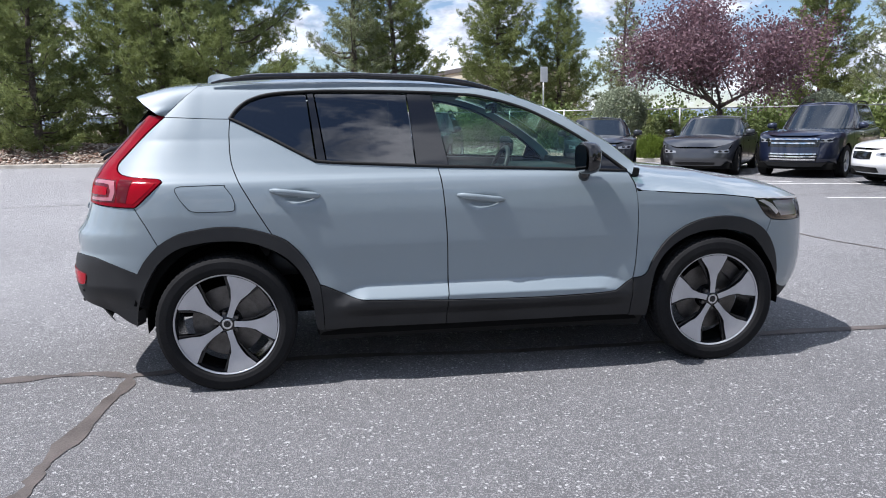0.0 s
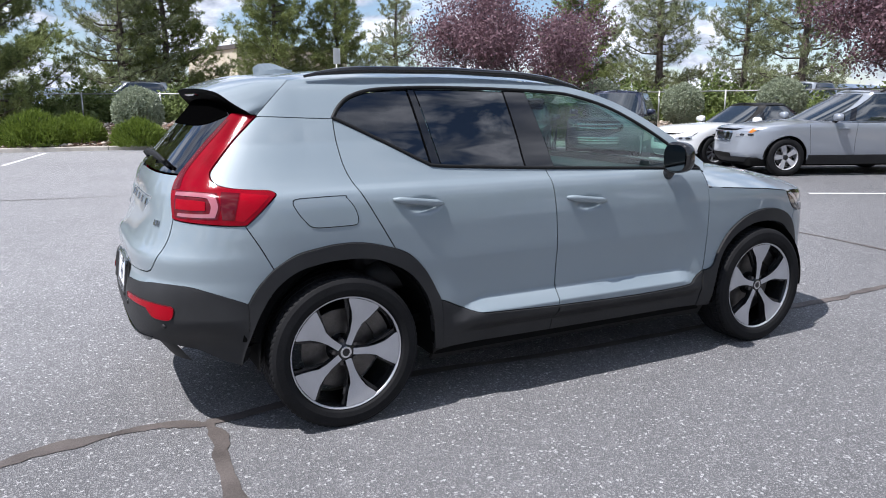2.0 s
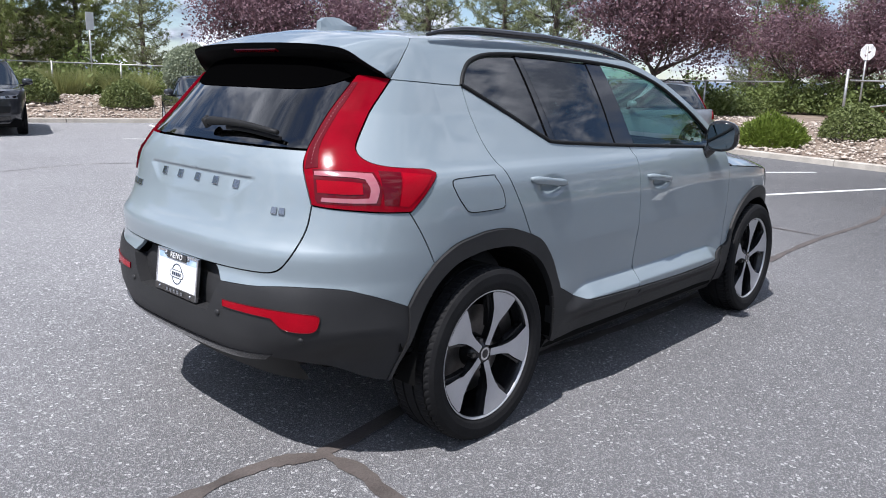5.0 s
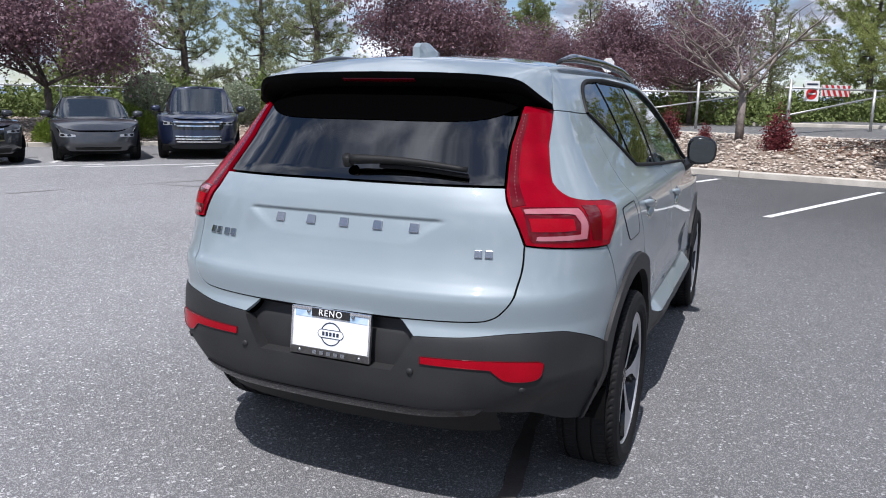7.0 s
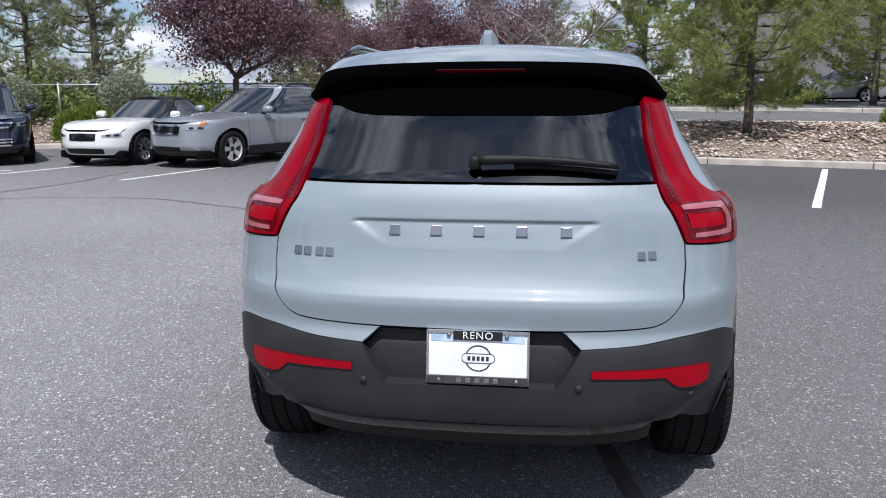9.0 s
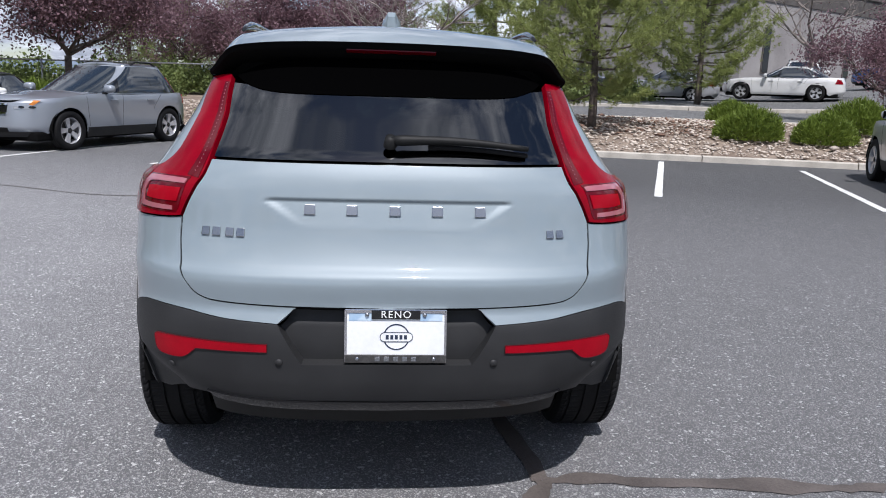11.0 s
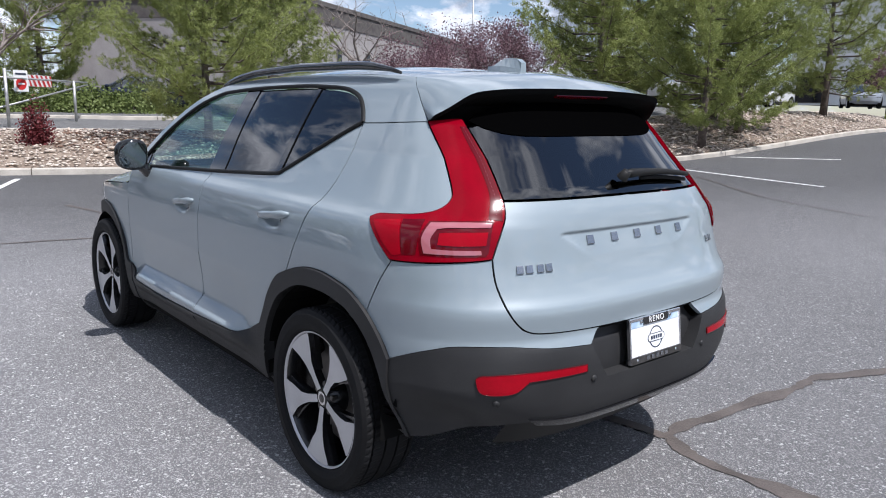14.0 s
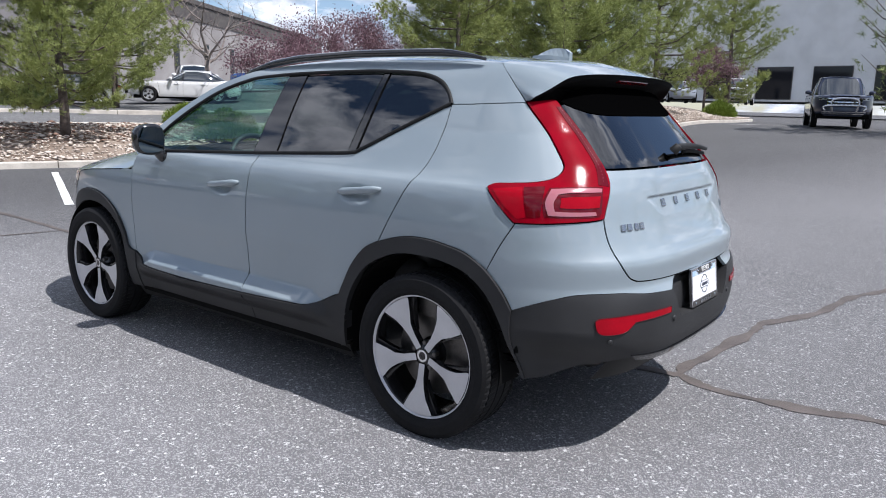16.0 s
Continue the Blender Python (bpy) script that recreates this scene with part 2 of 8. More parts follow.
M["olive"] = leaf("wild_leaves", (0.036, 0.062, 0.016), (0.170, 0.215, 0.070))
M["sage"] = leaf("silver_leaves", (0.09, 0.12, 0.07), (0.30, 0.34, 0.24))
M["barberry"] = leaf("barberry_leaves", (0.06, 0.008, 0.010), (0.17, 0.035, 0.04))
M["grass"] = leaf("tall_grass", (0.09, 0.12, 0.03), (0.34, 0.36, 0.15))
M["galv"] = surface("galvanised_steel", (0.32, 0.32, 0.32), (0.55, 0.55, 0.54), rough=0.45, metal=0.7, scale=5, fine=60, bump=0.05)
M["white_sign"] = surface("white_sign_face", (0.72, 0.72, 0.72), (0.85, 0.85, 0.84), rough=0.4, scale=4, fine=30, bump=0)
M["red_sign"] = plain("red_sign_face", (0.55, 0.03, 0.03), 0.4)
M["stucco_grey"] = surface("grey_stucco", (0.24, 0.22, 0.215), (0.36, 0.34, 0.33), rough=0.9, scale=0.6, fine=12, bump=0.2)
M["stucco_tan"] = surface("tan_stucco", (0.50, 0.44, 0.33), (0.62, 0.56, 0.44), rough=0.9, scale=0.6, fine=12, bump=0.2)
M["stucco_white"] = surface("white_stucco", (0.62, 0.62, 0.60), (0.76, 0.76, 0.74), rough=0.9, scale=0.6, fine=12, bump=0.2)
M["dark_band"] = surface("dark_cladding", (0.06, 0.05, 0.05), (0.12, 0.11, 0.10), rough=0.8, scale=2, fine=20, bump=0.1)
M["facade_glass"] = plain("facade_glass", (0.008, 0.010, 0.014), 0.05, 0.0, 0.0, 0.35)
M["car_pane"] = plain("dark_car_pane", (0.014, 0.018, 0.020), 0.03, 0.0, 0.0, 1.0)
M["car_pane"].node_tree.nodes["Principled BSDF"].inputs["IOR"].default_value = 1.75
# the blue of distance haze is painted into the hills' base colour
M["hill"] = surface("hill_painted_haze", (0.10, 0.14, 0.20), (0.17, 0.21, 0.27), rough=1.0, scale=0.01, fine=0.1, bump=0)
# vehicles
M["paint_grey"] = car_paint("pale_blue_grey_paint", (0.236, 0.284, 0.312), flake=0.06, rough=0.5)
M["clad"] = surface("charcoal_cladding", (0.017, 0.017, 0.018), (0.027, 0.027, 0.028), rough=0.55, spec=0.35, scale=5, fine=400, bump=0.08)
M["black_gloss"] = plain("gloss_black", (0.008, 0.008, 0.009), 0.08, 0.0, 0.6)
M["black_matt"] = surface("matt_black", (0.005, 0.005, 0.005), (0.011, 0.011, 0.011), spec=0.3, rough=0.6, scale=6, fine=200, bump=0.05)
M["shell"] = plain("inner_shell_black", (0.004, 0.004, 0.004), 0.9, 0.0, 0.0, 0.1)
# near-black that paints the spoiler's dark reflection onto the rear glass
M["spoiler_mirrored"] = plain("painted_spoiler_reflection", (0.0012, 0.0012, 0.0013), 1.0, 0.0, 0.0, 0.0)
M["tyre"] = surface("tyre_rubber", (0.005, 0.005, 0.0055), (0.012, 0.012, 0.013), spec=0.22, rough=0.75, scale=6, fine=120, bump=0.1)
M["alloy"] = surface("machined_alloy", (0.48, 0.48, 0.50), (0.60, 0.60, 0.62), rough=0.33, metal=0.5, scale=8, fine=300, bump=0.02)
M["alloy_dark"] = plain("black_alloy", (0.012, 0.012, 0.013), 0.25, 0.2, 0.3)
M["steel"] = surface("brake_steel", (0.09, 0.085, 0.08), (0.17, 0.16, 0.155), rough=0.4, metal=0.9, scale=20, fine=200, bump=0.05)
M["mirror_glass"] = plain("silvered_glass", (0.13, 0.15, 0.16), 0.02, 1.0)
M["chrome"] = plain("chrome", (0.75, 0.75, 0.77), 0.08, 1.0)
M["tail_red"] = surface("red_lens", (0.165, 0.0008, 0.006), (0.245, 0.0012, 0.010), rough=0.12, scale=9, fine=260, bump=0.04, coat=0.12, spec=0.06, rough_var=0.04)
M["tail_bright"] = surface("bright_red_lens", (0.25, 0.0016, 0.008), (0.34, 0.0026, 0.012), rough=0.14, scale=9, fine=200, bump=0.06, coat=0.12, spec=0.06, rough_var=0.04)
M["tail_deep"] = plain("deep_red_lens", (0.10, 0.0008, 0.005), 0.12, 0.0, 0.5, 0.15)
M["lens_pink"] = plain("pink_lens", (0.38, 0.12, 0.145), 0.12, 0.0, 1.0)
M["badge_metal"] = plain("badge_metal", (0.42, 0.43, 0.45), 0.22, 1.0)
M["lens_clear"] = plain("clear_lens", (0.62, 0.60, 0.62), 0.12, 0.3, 1.0)
M["glass_dark"] = window_glass("privacy_glass", (0.014, 0.017, 0.020), 1.72)
M["glass_green"] = window_glass("green_glass", (0.50, 0.70, 0.63), 1.5)
M["seat"] = surface("charcoal_leather", (0.018, 0.018, 0.02), (0.04, 0.04, 0.043), rough=0.5, scale=8, fine=150, bump=0.1)
M["plate_white"] = surface("plate_white", (0.74, 0.75, 0.77), (0.84, 0.85, 0.86), rough=0.35, scale=8, fine=80, bump=0)
M["ink"] = plain("dark_print", (0.02, 0.03, 0.06), 0.5)
M["plate_blue"] = surface("plate_blue", (0.25, 0.40, 0.58), (0.55, 0.66, 0.76), rough=0.4, scale=6, fine=30, bump=0)
M["p_dark"] = car_paint("dark_grey_paint", (0.025, 0.027, 0.032), flake=0.4, rough=0.3)
M["p_charcoal"] = car_paint("charcoal_paint", (0.055, 0.058, 0.065), flake=0.5, rough=0.3)
M["p_navy"] = car_paint("navy_paint", (0.012, 0.018, 0.045), flake=0.4, rough=0.3)
M["p_white"] = car_paint("white_paint", (0.74, 0.74, 0.73), flake=0.0, rough=0.4)
M["p_silver"] = car_paint("silver_paint", (0.31, 0.335, 0.375), flake=0.35, rough=0.32)
M["p_lightsilver"] = car_paint("light_silver_paint", (0.43, 0.44, 0.46), flake=0.35, rough=0.32)
M["p_red"] = car_paint("red_paint", (0.42, 0.03, 0.012), flake=0.1, rough=0.4)
M["p_blue"] = car_paint("blue_paint", (0.02, 0.09, 0.30), flake=0.3, rough=0.35)
M["glass_car"] = window_glass("car_glass", (0.20, 0.24, 0.24), 1.55)
M["lamp_lens"] = plain("lamp_lens", (0.34, 0.35, 0.37), 0.10, 0.25, 1.0)
M["amber"] = plain("amber_lens", (0.55, 0.18, 0.02), 0.15, 0.0, 1.0)


# ---- mesh helpers ----
def mesh_of(name, verts, faces, mats, face_mats=None, smooth=False):
    me = bpy.data.meshes.new(name)
    me.from_pydata([tuple(v) for v in verts], [], [tuple(f) for f in faces])
    for m in mats if isinstance(mats, (list, tuple)) else [mats]:
        me.materials.append(m)
    if face_mats is not None:
        me.polygons.foreach_set("material_index", face_mats)
    if smooth:
        me.polygons.foreach_set("use_smooth", [True] * len(me.polygons))
    me.update()
    return me


def link(name, me, parent=None, label="", m=None):
    ob = new(name, me)
    if parent is not None:
        ob.parent = parent
    if m is not None:
        ob.matrix_basis = m
    if label:
        tagged(ob, label)
    return ob


def empty(name, m=None):
    ob = new(name)
    ob.empty_display_size = 0.2
    if m is not None:
        ob.matrix_basis = m
    return ob


def bm_mesh(name, bm, mats, smooth=False, autosmooth=None):
    me = bpy.data.meshes.new(name)
    bmesh.ops.recalc_face_normals(bm, faces=bm.faces)
    bm.to_mesh(me)
    bm.free()
    for m in mats if isinstance(mats, (list, tuple)) else [mats]:
        me.materials.append(m)
    if smooth:
        me.polygons.foreach_set("use_smooth", [True] * len(me.polygons))
    return me


def part(name, bm, mat, parent, label="", m=None, smooth=False):
    return link(name, bm_mesh(name, bm, mat, smooth), parent, label, m)


def box_bm(bm, size, at=(0, 0, 0), bevel=0.0, rot=None, taper=1.0):
    g = bmesh.ops.create_cube(bm, size=1.0)
    vs = g["verts"]
    for v in vs:
        k = taper if v.co.z > 0 else 1.0
        v.co = Vector((v.co.x * size[0] * k, v.co.y * size[1] * k, v.co.z * size[2]))
    if bevel:
        es = list({e for v in vs for e in v.link_edges})
        r = bmesh.ops.bevel(bm, geom=es, offset=bevel, segments=2, profile=0.6, affect="EDGES")
        vs = list({v for f in r["faces"] for v in f.verts} | {v for v in vs if v.is_valid})
    if rot is not None:
        bmesh.ops.rotate(bm, verts=vs, cent=(0, 0, 0), matrix=rot)
    bmesh.ops.translate(bm, verts=vs, vec=at)
    return vs


def box_part(name, size, at, mat, parent, label="", bevel=0.01, rot=None, taper=1.0):
    bm = bmesh.new()
    box_bm(bm, size, (0, 0, 0), bevel, None, taper)
    m = Matrix.Translation(at) @ (rot.to_4x4() if rot is not None else Matrix())
    return part(name, bm, mat, parent, label, m, False)


def tube(points, radii, sides=6, cap=True):
    """Vertices and faces of a tube along points."""
    pts = [Vector(p) for p in points]
    verts, faces = [], []
    up = Vector((0.02, 0.01, 1))
    for i, p in enumerate(pts):
        d = (pts[min(i + 1, len(pts) - 1)] - pts[max(i - 1, 0)]).normalized()
        a = d.cross(up if abs(d.normalized().dot(up.normalized())) < 0.97 else Vector((1, 0, 0))).normalized()
        b = d.cross(a)
        for k in range(sides):
            w = 2 * math.pi * k / sides
            verts.append(p + (a * math.cos(w) + b * math.sin(w)) * radii[i])
    for i in range(len(pts) - 1):
        for k in range(sides):
            q = (k + 1) % sides
            faces.append((i * sides + k, i * sides + q, (i + 1) * sides + q, (i + 1) * sides + k))
    if cap:
        faces.append(tuple(range(sides))[::-1])
        faces.append(tuple((len(pts) - 1) * sides + k for k in range(sides)))
    return verts, faces


class Pile:
    """Collects vertices and faces for one mesh."""

    def __init__(self):
        self.v, self.f, self.n = [], [], 0

    def add(self, verts, faces):
        self.v.extend(tuple(x) for x in verts)
        self.f.extend(tuple(i + self.n for i in f) for f in faces)
        self.n += len(verts)

    def mesh(self, name, mat, smooth=False):
        return mesh_of(name, self.v, self.f, mat, None, smooth)


def tube_part(name, points, radii, mat, parent=None, sides=8, label="", smooth=True, m=None):
    if not isinstance(radii, (list, tuple)):
        radii = [radii] * len(points)
    v, f = tube(points, radii, sides)
    return link(name, mesh_of(name, v, f, mat, None, smooth), parent, label, m)


def lathe(profile, steps=48, axis="y"):
    """Turns (radius, along) pairs round the y axis."""
    verts, faces = [], []
    k = len(profile)
    for i in range(steps):
        w = 2 * math.pi * i / steps
        for r, h in profile:
            verts.append((r * math.cos(w), h, r * math.sin(w)))
    for i in range(steps):
        j = (i + 1) % steps
        for q in range(k - 1):
            faces.append((i * k + q, i * k + q + 1, j * k + q + 1, j * k + q))
    return verts, faces


def smooth_curve(points, per=8, closed=False):
    """Catmull-Rom through points of any dimension."""
    p = np.array(points, float)
    n = len(p)
    out = []
    for i in range(n if closed else n - 1):
        if closed:
            a, b, c, d = p[(i - 1) % n], p[i], p[(i + 1) % n], p[(i + 2) % n]
        else:
            a, b, c, d = p[max(i - 1, 0)], p[i], p[i + 1], p[min(i + 2, n - 1)]
        for s in np.arange(per) / per:
            out.append(0.5 * (2 * b + (c - a) * s + (2 * a - 5 * b + 4 * c - d) * s * s + (3 * b - a - 3 * c + d) * s ** 3))
    if not closed:
        out.append(p[-1])
    return np.array(out)


# ---- ground, kerbs, beds ----
KERB = smooth_curve([(-46, 28), (-28, 25.5), (-10, 22.8), (0, 21.3), (6, 20.2), (11, 18.2), (15, 15), (16.8, 11), (16.7, 7), (15.6, 4), (14.4, 0.8),
                     (13.2, -3), (11.9, -7.5), (10.6, -12), (9.4, -18), (8.8, -26), (9.0, -33), (10.4, -40), (13.5, -45)], 8)


def rise(y):
    """How far the ground climbs towards the south end of the car park."""
    k = min(max((-13.0 - y) / 16.0, 0.0), 1.0)
    return 0.9 * k * k * (3 - 2 * k)


def offset_line(line, d):
    t = np.gradient(line, axis=0)
    t /= np.linalg.norm(t, axis=1)[:, None]
    return line + d * np.stack([-t[:, 1], t[:, 0]], 1)


def ribbon(name, line, stations, mat, parent=None):
    """A sheet along a line; stations are (distance outward, height)."""
    rows = [offset_line(line, d) for d, _ in stations]
    n, verts, faces = len(line), [], []
    for (d, z), row in zip(stations, rows):
        verts += [(x, y, z + rise(y) + 0.05 * (d > 1) * noise.noise((x * 0.4, y * 0.4, 3.0))) for x, y in row]
    for j in range(len(stations) - 1):
        for i in range(n - 1):
            faces.append((j * n + i, j * n + i + 1, (j + 1) * n + i + 1, (j + 1) * n + i))
    return link(name, mesh_of(name, verts, faces, mat, None, True), parent)


def bed_height(d):
    """Height of the planted bed at a distance behind the kerb."""
    k = min(max((d - 0.2) / 4.2, 0), 1)
    return 0.11 + 0.50 * k * k * (3 - 2 * k)


GROUND_Y = [900.0, 0.0] + [-13.0 - 0.5 * k for k in range(33)] + [-900.0]
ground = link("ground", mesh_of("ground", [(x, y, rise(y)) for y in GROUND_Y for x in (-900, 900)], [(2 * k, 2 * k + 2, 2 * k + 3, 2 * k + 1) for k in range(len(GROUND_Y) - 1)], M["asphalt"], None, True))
tagged(ground, "weathered grey asphalt car park with pale stone specks", "ground", kind="structure")

OUT = 1.0  # the outward side of the kerb line
kerb = empty("kerb")
tagged(kerb, "pale concrete kerb round the car park", "kerb", kind="structure")


def kerb_pieces(line, height, width, base, step=3.0, parent=None):
    """Concrete lengths with open joints between them."""
    seg = np.linalg.norm(np.diff(line, axis=0), axis=1)
    s = np.r_[0, np.cumsum(seg)]
    at = lambda q: np.array([np.interp(q, s, line[:, 0]), np.interp(q, s, line[:, 1])])
    q = 0.0
    while q < s[-1] - 0.5:
        e = min(q + step - 0.02, s[-1])
        verts, faces, m = [], [], 5
        for k in range(m):
            w = q + (e - q) * k / (m - 1)
            p, d = at(w), at(min(w + 0.1, s[-1])) - at(max(w - 0.1, 0))
            d /= np.linalg.norm(d)
            o = OUT * np.array([-d[1], d[0]])
            for dist, z in ((0.0, base - 0.05), (0.012, base + height - 0.02), (0.035, base + height), (width, base + height), (width + 0.01, base - 0.05)):
                r = p + o * dist
                verts.append((r[0], r[1], z + rise(r[1])))
        for k in range(m - 1):
            for c in range(4):
                faces.append((k * 5 + c, k * 5 + c + 1, k * 5 + c + 6, k * 5 + c + 5))
        faces += [(0, 1, 2, 3, 4), tuple((m - 1) * 5 + c for c in (4, 3, 2, 1, 0))]
        link("kerb_length", mesh_of("kerb_length", verts, faces, M["concrete"]), parent)
        q += step


bed = ribbon("rock_bed", KERB, [(OUT * d, bed_height(d) if d > 0.16 else 0.09) for d in (0.15, 0.5, 1.2, 2, 3, 4, 5, 6.4)], M["soil"])
tagged(bed, "raised planting bed of bare soil under river rock", "planting bed", kind="structure")
K_EAST = KERB[int(len(KERB) * 0.47):]
K_NORTH = KERB[: int(len(KERB) * 0.56)]
road = ribbon("road_east", K_EAST, [(OUT * d, z) for d, z in ((6.3, 0.52), (6.5, 0.66), (9.5, 0.72), (12.6, 0.80))], M["road"])
tagged(road, "grey asphalt access road behind the bed", "road", kind="structure")
far = ribbon("ground_far_lot", K_EAST, [(OUT * d, z) for d, z in ((12.6, 0.88), (14, 0.94), (24, 1.10), (60, 1.2), (160, 1.3))], M["road"])
tagged(far, "asphalt of the neighbouring car park", "ground", kind="structure")
scrub = ribbon("ground_north", K_NORTH, [(OUT * d, z) for d, z in ((6.3, 0.58), (12, 0.7), (30, 0.9), (120, 1.0))], M["soil"])
tagged(scrub, "dry soil and scrub beyond the fence", "ground", kind="structure")


def rocks(name, line, d0, d1, per_m2, size, mat, seed, height=bed_height):
    rng = np.random.default_rng(seed)
    seg = np.linalg.norm(np.diff(line, axis=0), axis=1)
    s = np.r_[0, np.cumsum(seg)]
    n = int(s[-1] * (d1 - d0) * per_m2)
    q, d = rng.uniform(0, s[-1], n), rng.uniform(d0, d1, n)
    px, py = np.interp(q, s, line[:, 0]), np.interp(q, s, line[:, 1])
    t = np.gradient(line, axis=0)
    tx, ty = np.interp(q, s, t[:, 0]), np.interp(q, s, t[:, 1])
    ln = np.hypot(tx, ty)
    px, py = px + OUT * d * -ty / ln, py + OUT * d * tx / ln
    z = np.array([height(v) + rise(w) for v, w in zip(d, py)])
    base = np.array([(1, 0, 0), (-1, 0, 0), (0, 1, 0), (0, -1, 0), (0, 0, 0.8), (0, 0, -0.5), (0.6, 0.6, 0.45), (-0.6, 0.6, 0.4), (0.6, -0.6, 0.4), (-0.6, -0.6, 0.45)])
    tri = np.array([(4, 0, 6), (4, 6, 2), (4, 2, 7), (4, 7, 1), (4, 1, 9), (4, 9, 3), (4, 3, 8), (4, 8, 0), (0, 5, 6), (6, 5, 2), (2, 5, 7), (7, 5, 1), (1, 5, 9), (9, 5, 3), (3, 5, 8), (8, 5, 0)])
    r = size * rng.lognormal(0, 0.38, n)
    jit = rng.uniform(0.72, 1.25, (n, len(base), 1))
    sc = np.stack([r * rng.uniform(0.8, 1.4, n), r * rng.uniform(0.7, 1.1, n), r * rng.uniform(0.5, 0.9, n)], 1)[:, None, :]
    v = base[None] * jit * sc
    w = rng.uniform(0, 2 * np.pi, n)
    c, sn = np.cos(w)[:, None], np.sin(w)[:, None]
    x, y = v[..., 0] * c - v[..., 1] * sn, v[..., 0] * sn + v[..., 1] * c
    v = np.stack([x + px[:, None], y + py[:, None], v[..., 2] + z[:, None] + 0.02 + rng.uniform(0, 0.05, n)[:, None]], 2).reshape(-1, 3)
    f = (tri[None] + (np.arange(n) * len(base))[:, None, None]).reshape(-1, 3)
    me = bpy.data.meshes.new(name)
    me.vertices.add(len(v))
    me.vertices.foreach_set("co", v.ravel())
    me.loops.add(f.size)
    me.loops.foreach_set("vertex_index", f.ravel())
    me.polygons.add(len(f))
    me.polygons.foreach_set("loop_start", np.arange(len(f)) * 3)
    me.update(calc_edges=True)
    me.materials.append(mat)
    return link(name, me)


tagged(rocks("river_rock", KERB[32:], 0.2, 6.2, 76, 0.035, M["rock"], 3), "pale and brown river rock covering the planting bed", "rock", kind="stuff")
tagged(rocks("river_rock", KERB[8:33], 0.2, 6.2, 30, 0.05, M["rock"], 4), "pale and brown river rock in the far bed", "rock", kind="stuff")

tagged(rocks("bark_mulch", KERB[84:98], 2.2, 6.2, 70, 0.03, M["mulch"], 5), "dark brown bark mulch under the pine", "mulch", kind="stuff")
tagged(rocks("bark_mulch", KERB[4:28], 0.4, 6.0, 20, 0.052, M["mulch"], 6), "red-brown bark mulch in the far bed", "mulch", kind="stuff")

# parking lines
U, V = Vector((math.cos(radians(-20)), math.sin(radians(-20)), 0)), Vector((math.sin(radians(20)), math.cos(radians(20)), 0))


def painted_line(a, b, width=0.11):
    a, b = Vector((*a, 0)), Vector((*b, 0))
    d = (b - a).normalized()
    o = Vector((-d.y, d.x, 0)) * width / 2
    n = max(2, int((b - a).length / 0.25))
    verts, faces = [], []
    rng = random.Random(int(a.x * 100 + a.y * 10))
    for i in range(n + 1):
        p = a + (b - a) * i / n
        j1, j2 = rng.uniform(-0.006, 0.006), rng.uniform(-0.006, 0.006)
        verts += [(p.x + sd * o.x * (1 + j * 9), p.y + sd * o.y * (1 + j * 9), 0.005 + rise(p.y + sd * o.y)) for sd, j in ((1, j1), (-1, j2))]
    faces = [(2 * i, 2 * i + 1, 2 * i + 3, 2 * i + 2) for i in range(n)]
    ob = link("parking_line", mesh_of("parking_line", verts, faces, M["line"]))
    return tagged(ob, "worn white painted parking line on asphalt", "road marking", group="parking lines", kind="structure")


for a, b in (((8.66, 1.25), (13.2, -0.45)), ((7.84, -1.39), (12.2, -3.23)), ((6.9, -3.72), (12.06, -5.65)), ((5.94, -6.38), (10.82, -7.98)), ((5.05, -9.0), (9.8, -10.45)), ((4.46, -13.6), (9.9, -14.95)), ((6.42, -18.95), (9.1, -18.0))):
    painted_line(a, b)
for a, b in (((9.0, 6.9), (14.6, 5.1)), ((9.3, 9.9), (14.2, 8.1)), ((8.6, 12.9), (13.2, 16.3)), ((8.2, 11.6), (10.4, 10.0)), ((6.3, 13.3), (8.0, 18.5)), ((0.9, 15.9), (1.9, 20.4)),
             ((-2.2, 16.4), (-1.3, 20.9)), ((5.2, 14.0), (8.9, 11.7)), ((9.55, 3.87), (13.05, 1.83)), ((7.96, -28.0), (5.3, -29.1))):
    painted_line(a, b)

# sealed cracks
def crack(points, width=0.07, seed=1):
    line = smooth_curve(points, 10)
    rng = np.random.default_rng(seed)
    n = len(line)
    t = np.gradient(line, axis=0)
    t /= np.linalg.norm(t, axis=1)[:, None]
    o = np.stack([-t[:, 1], t[:, 0]], 1)
    wob = np.convolve(rng.normal(0, 1, n + 8), np.ones(5) / 5, "same")[4:-4][:, None] * 0.02
    wid = width / 2 * (1 + 0.45 * np.convolve(rng.normal(0, 1, n + 8), np.ones(3) / 3, "same")[4:-4])[:, None]
    l, r = line + o * (wob + wid), line + o * (wob - wid)
    verts = [(x, y, 0.0024 + 0.0006 * seed + rise(y)) for x, y in np.concatenate([l, r])]
    faces = [(i, i + 1, n + i + 1, n + i) for i in range(n - 1)]
    ob = link("crack_seal", mesh_of("crack_seal", verts, faces, M["seal"]))
    return tagged(ob, "brown-black sealant over a winding asphalt crack", "crack", group="sealed cracks", kind="structure")


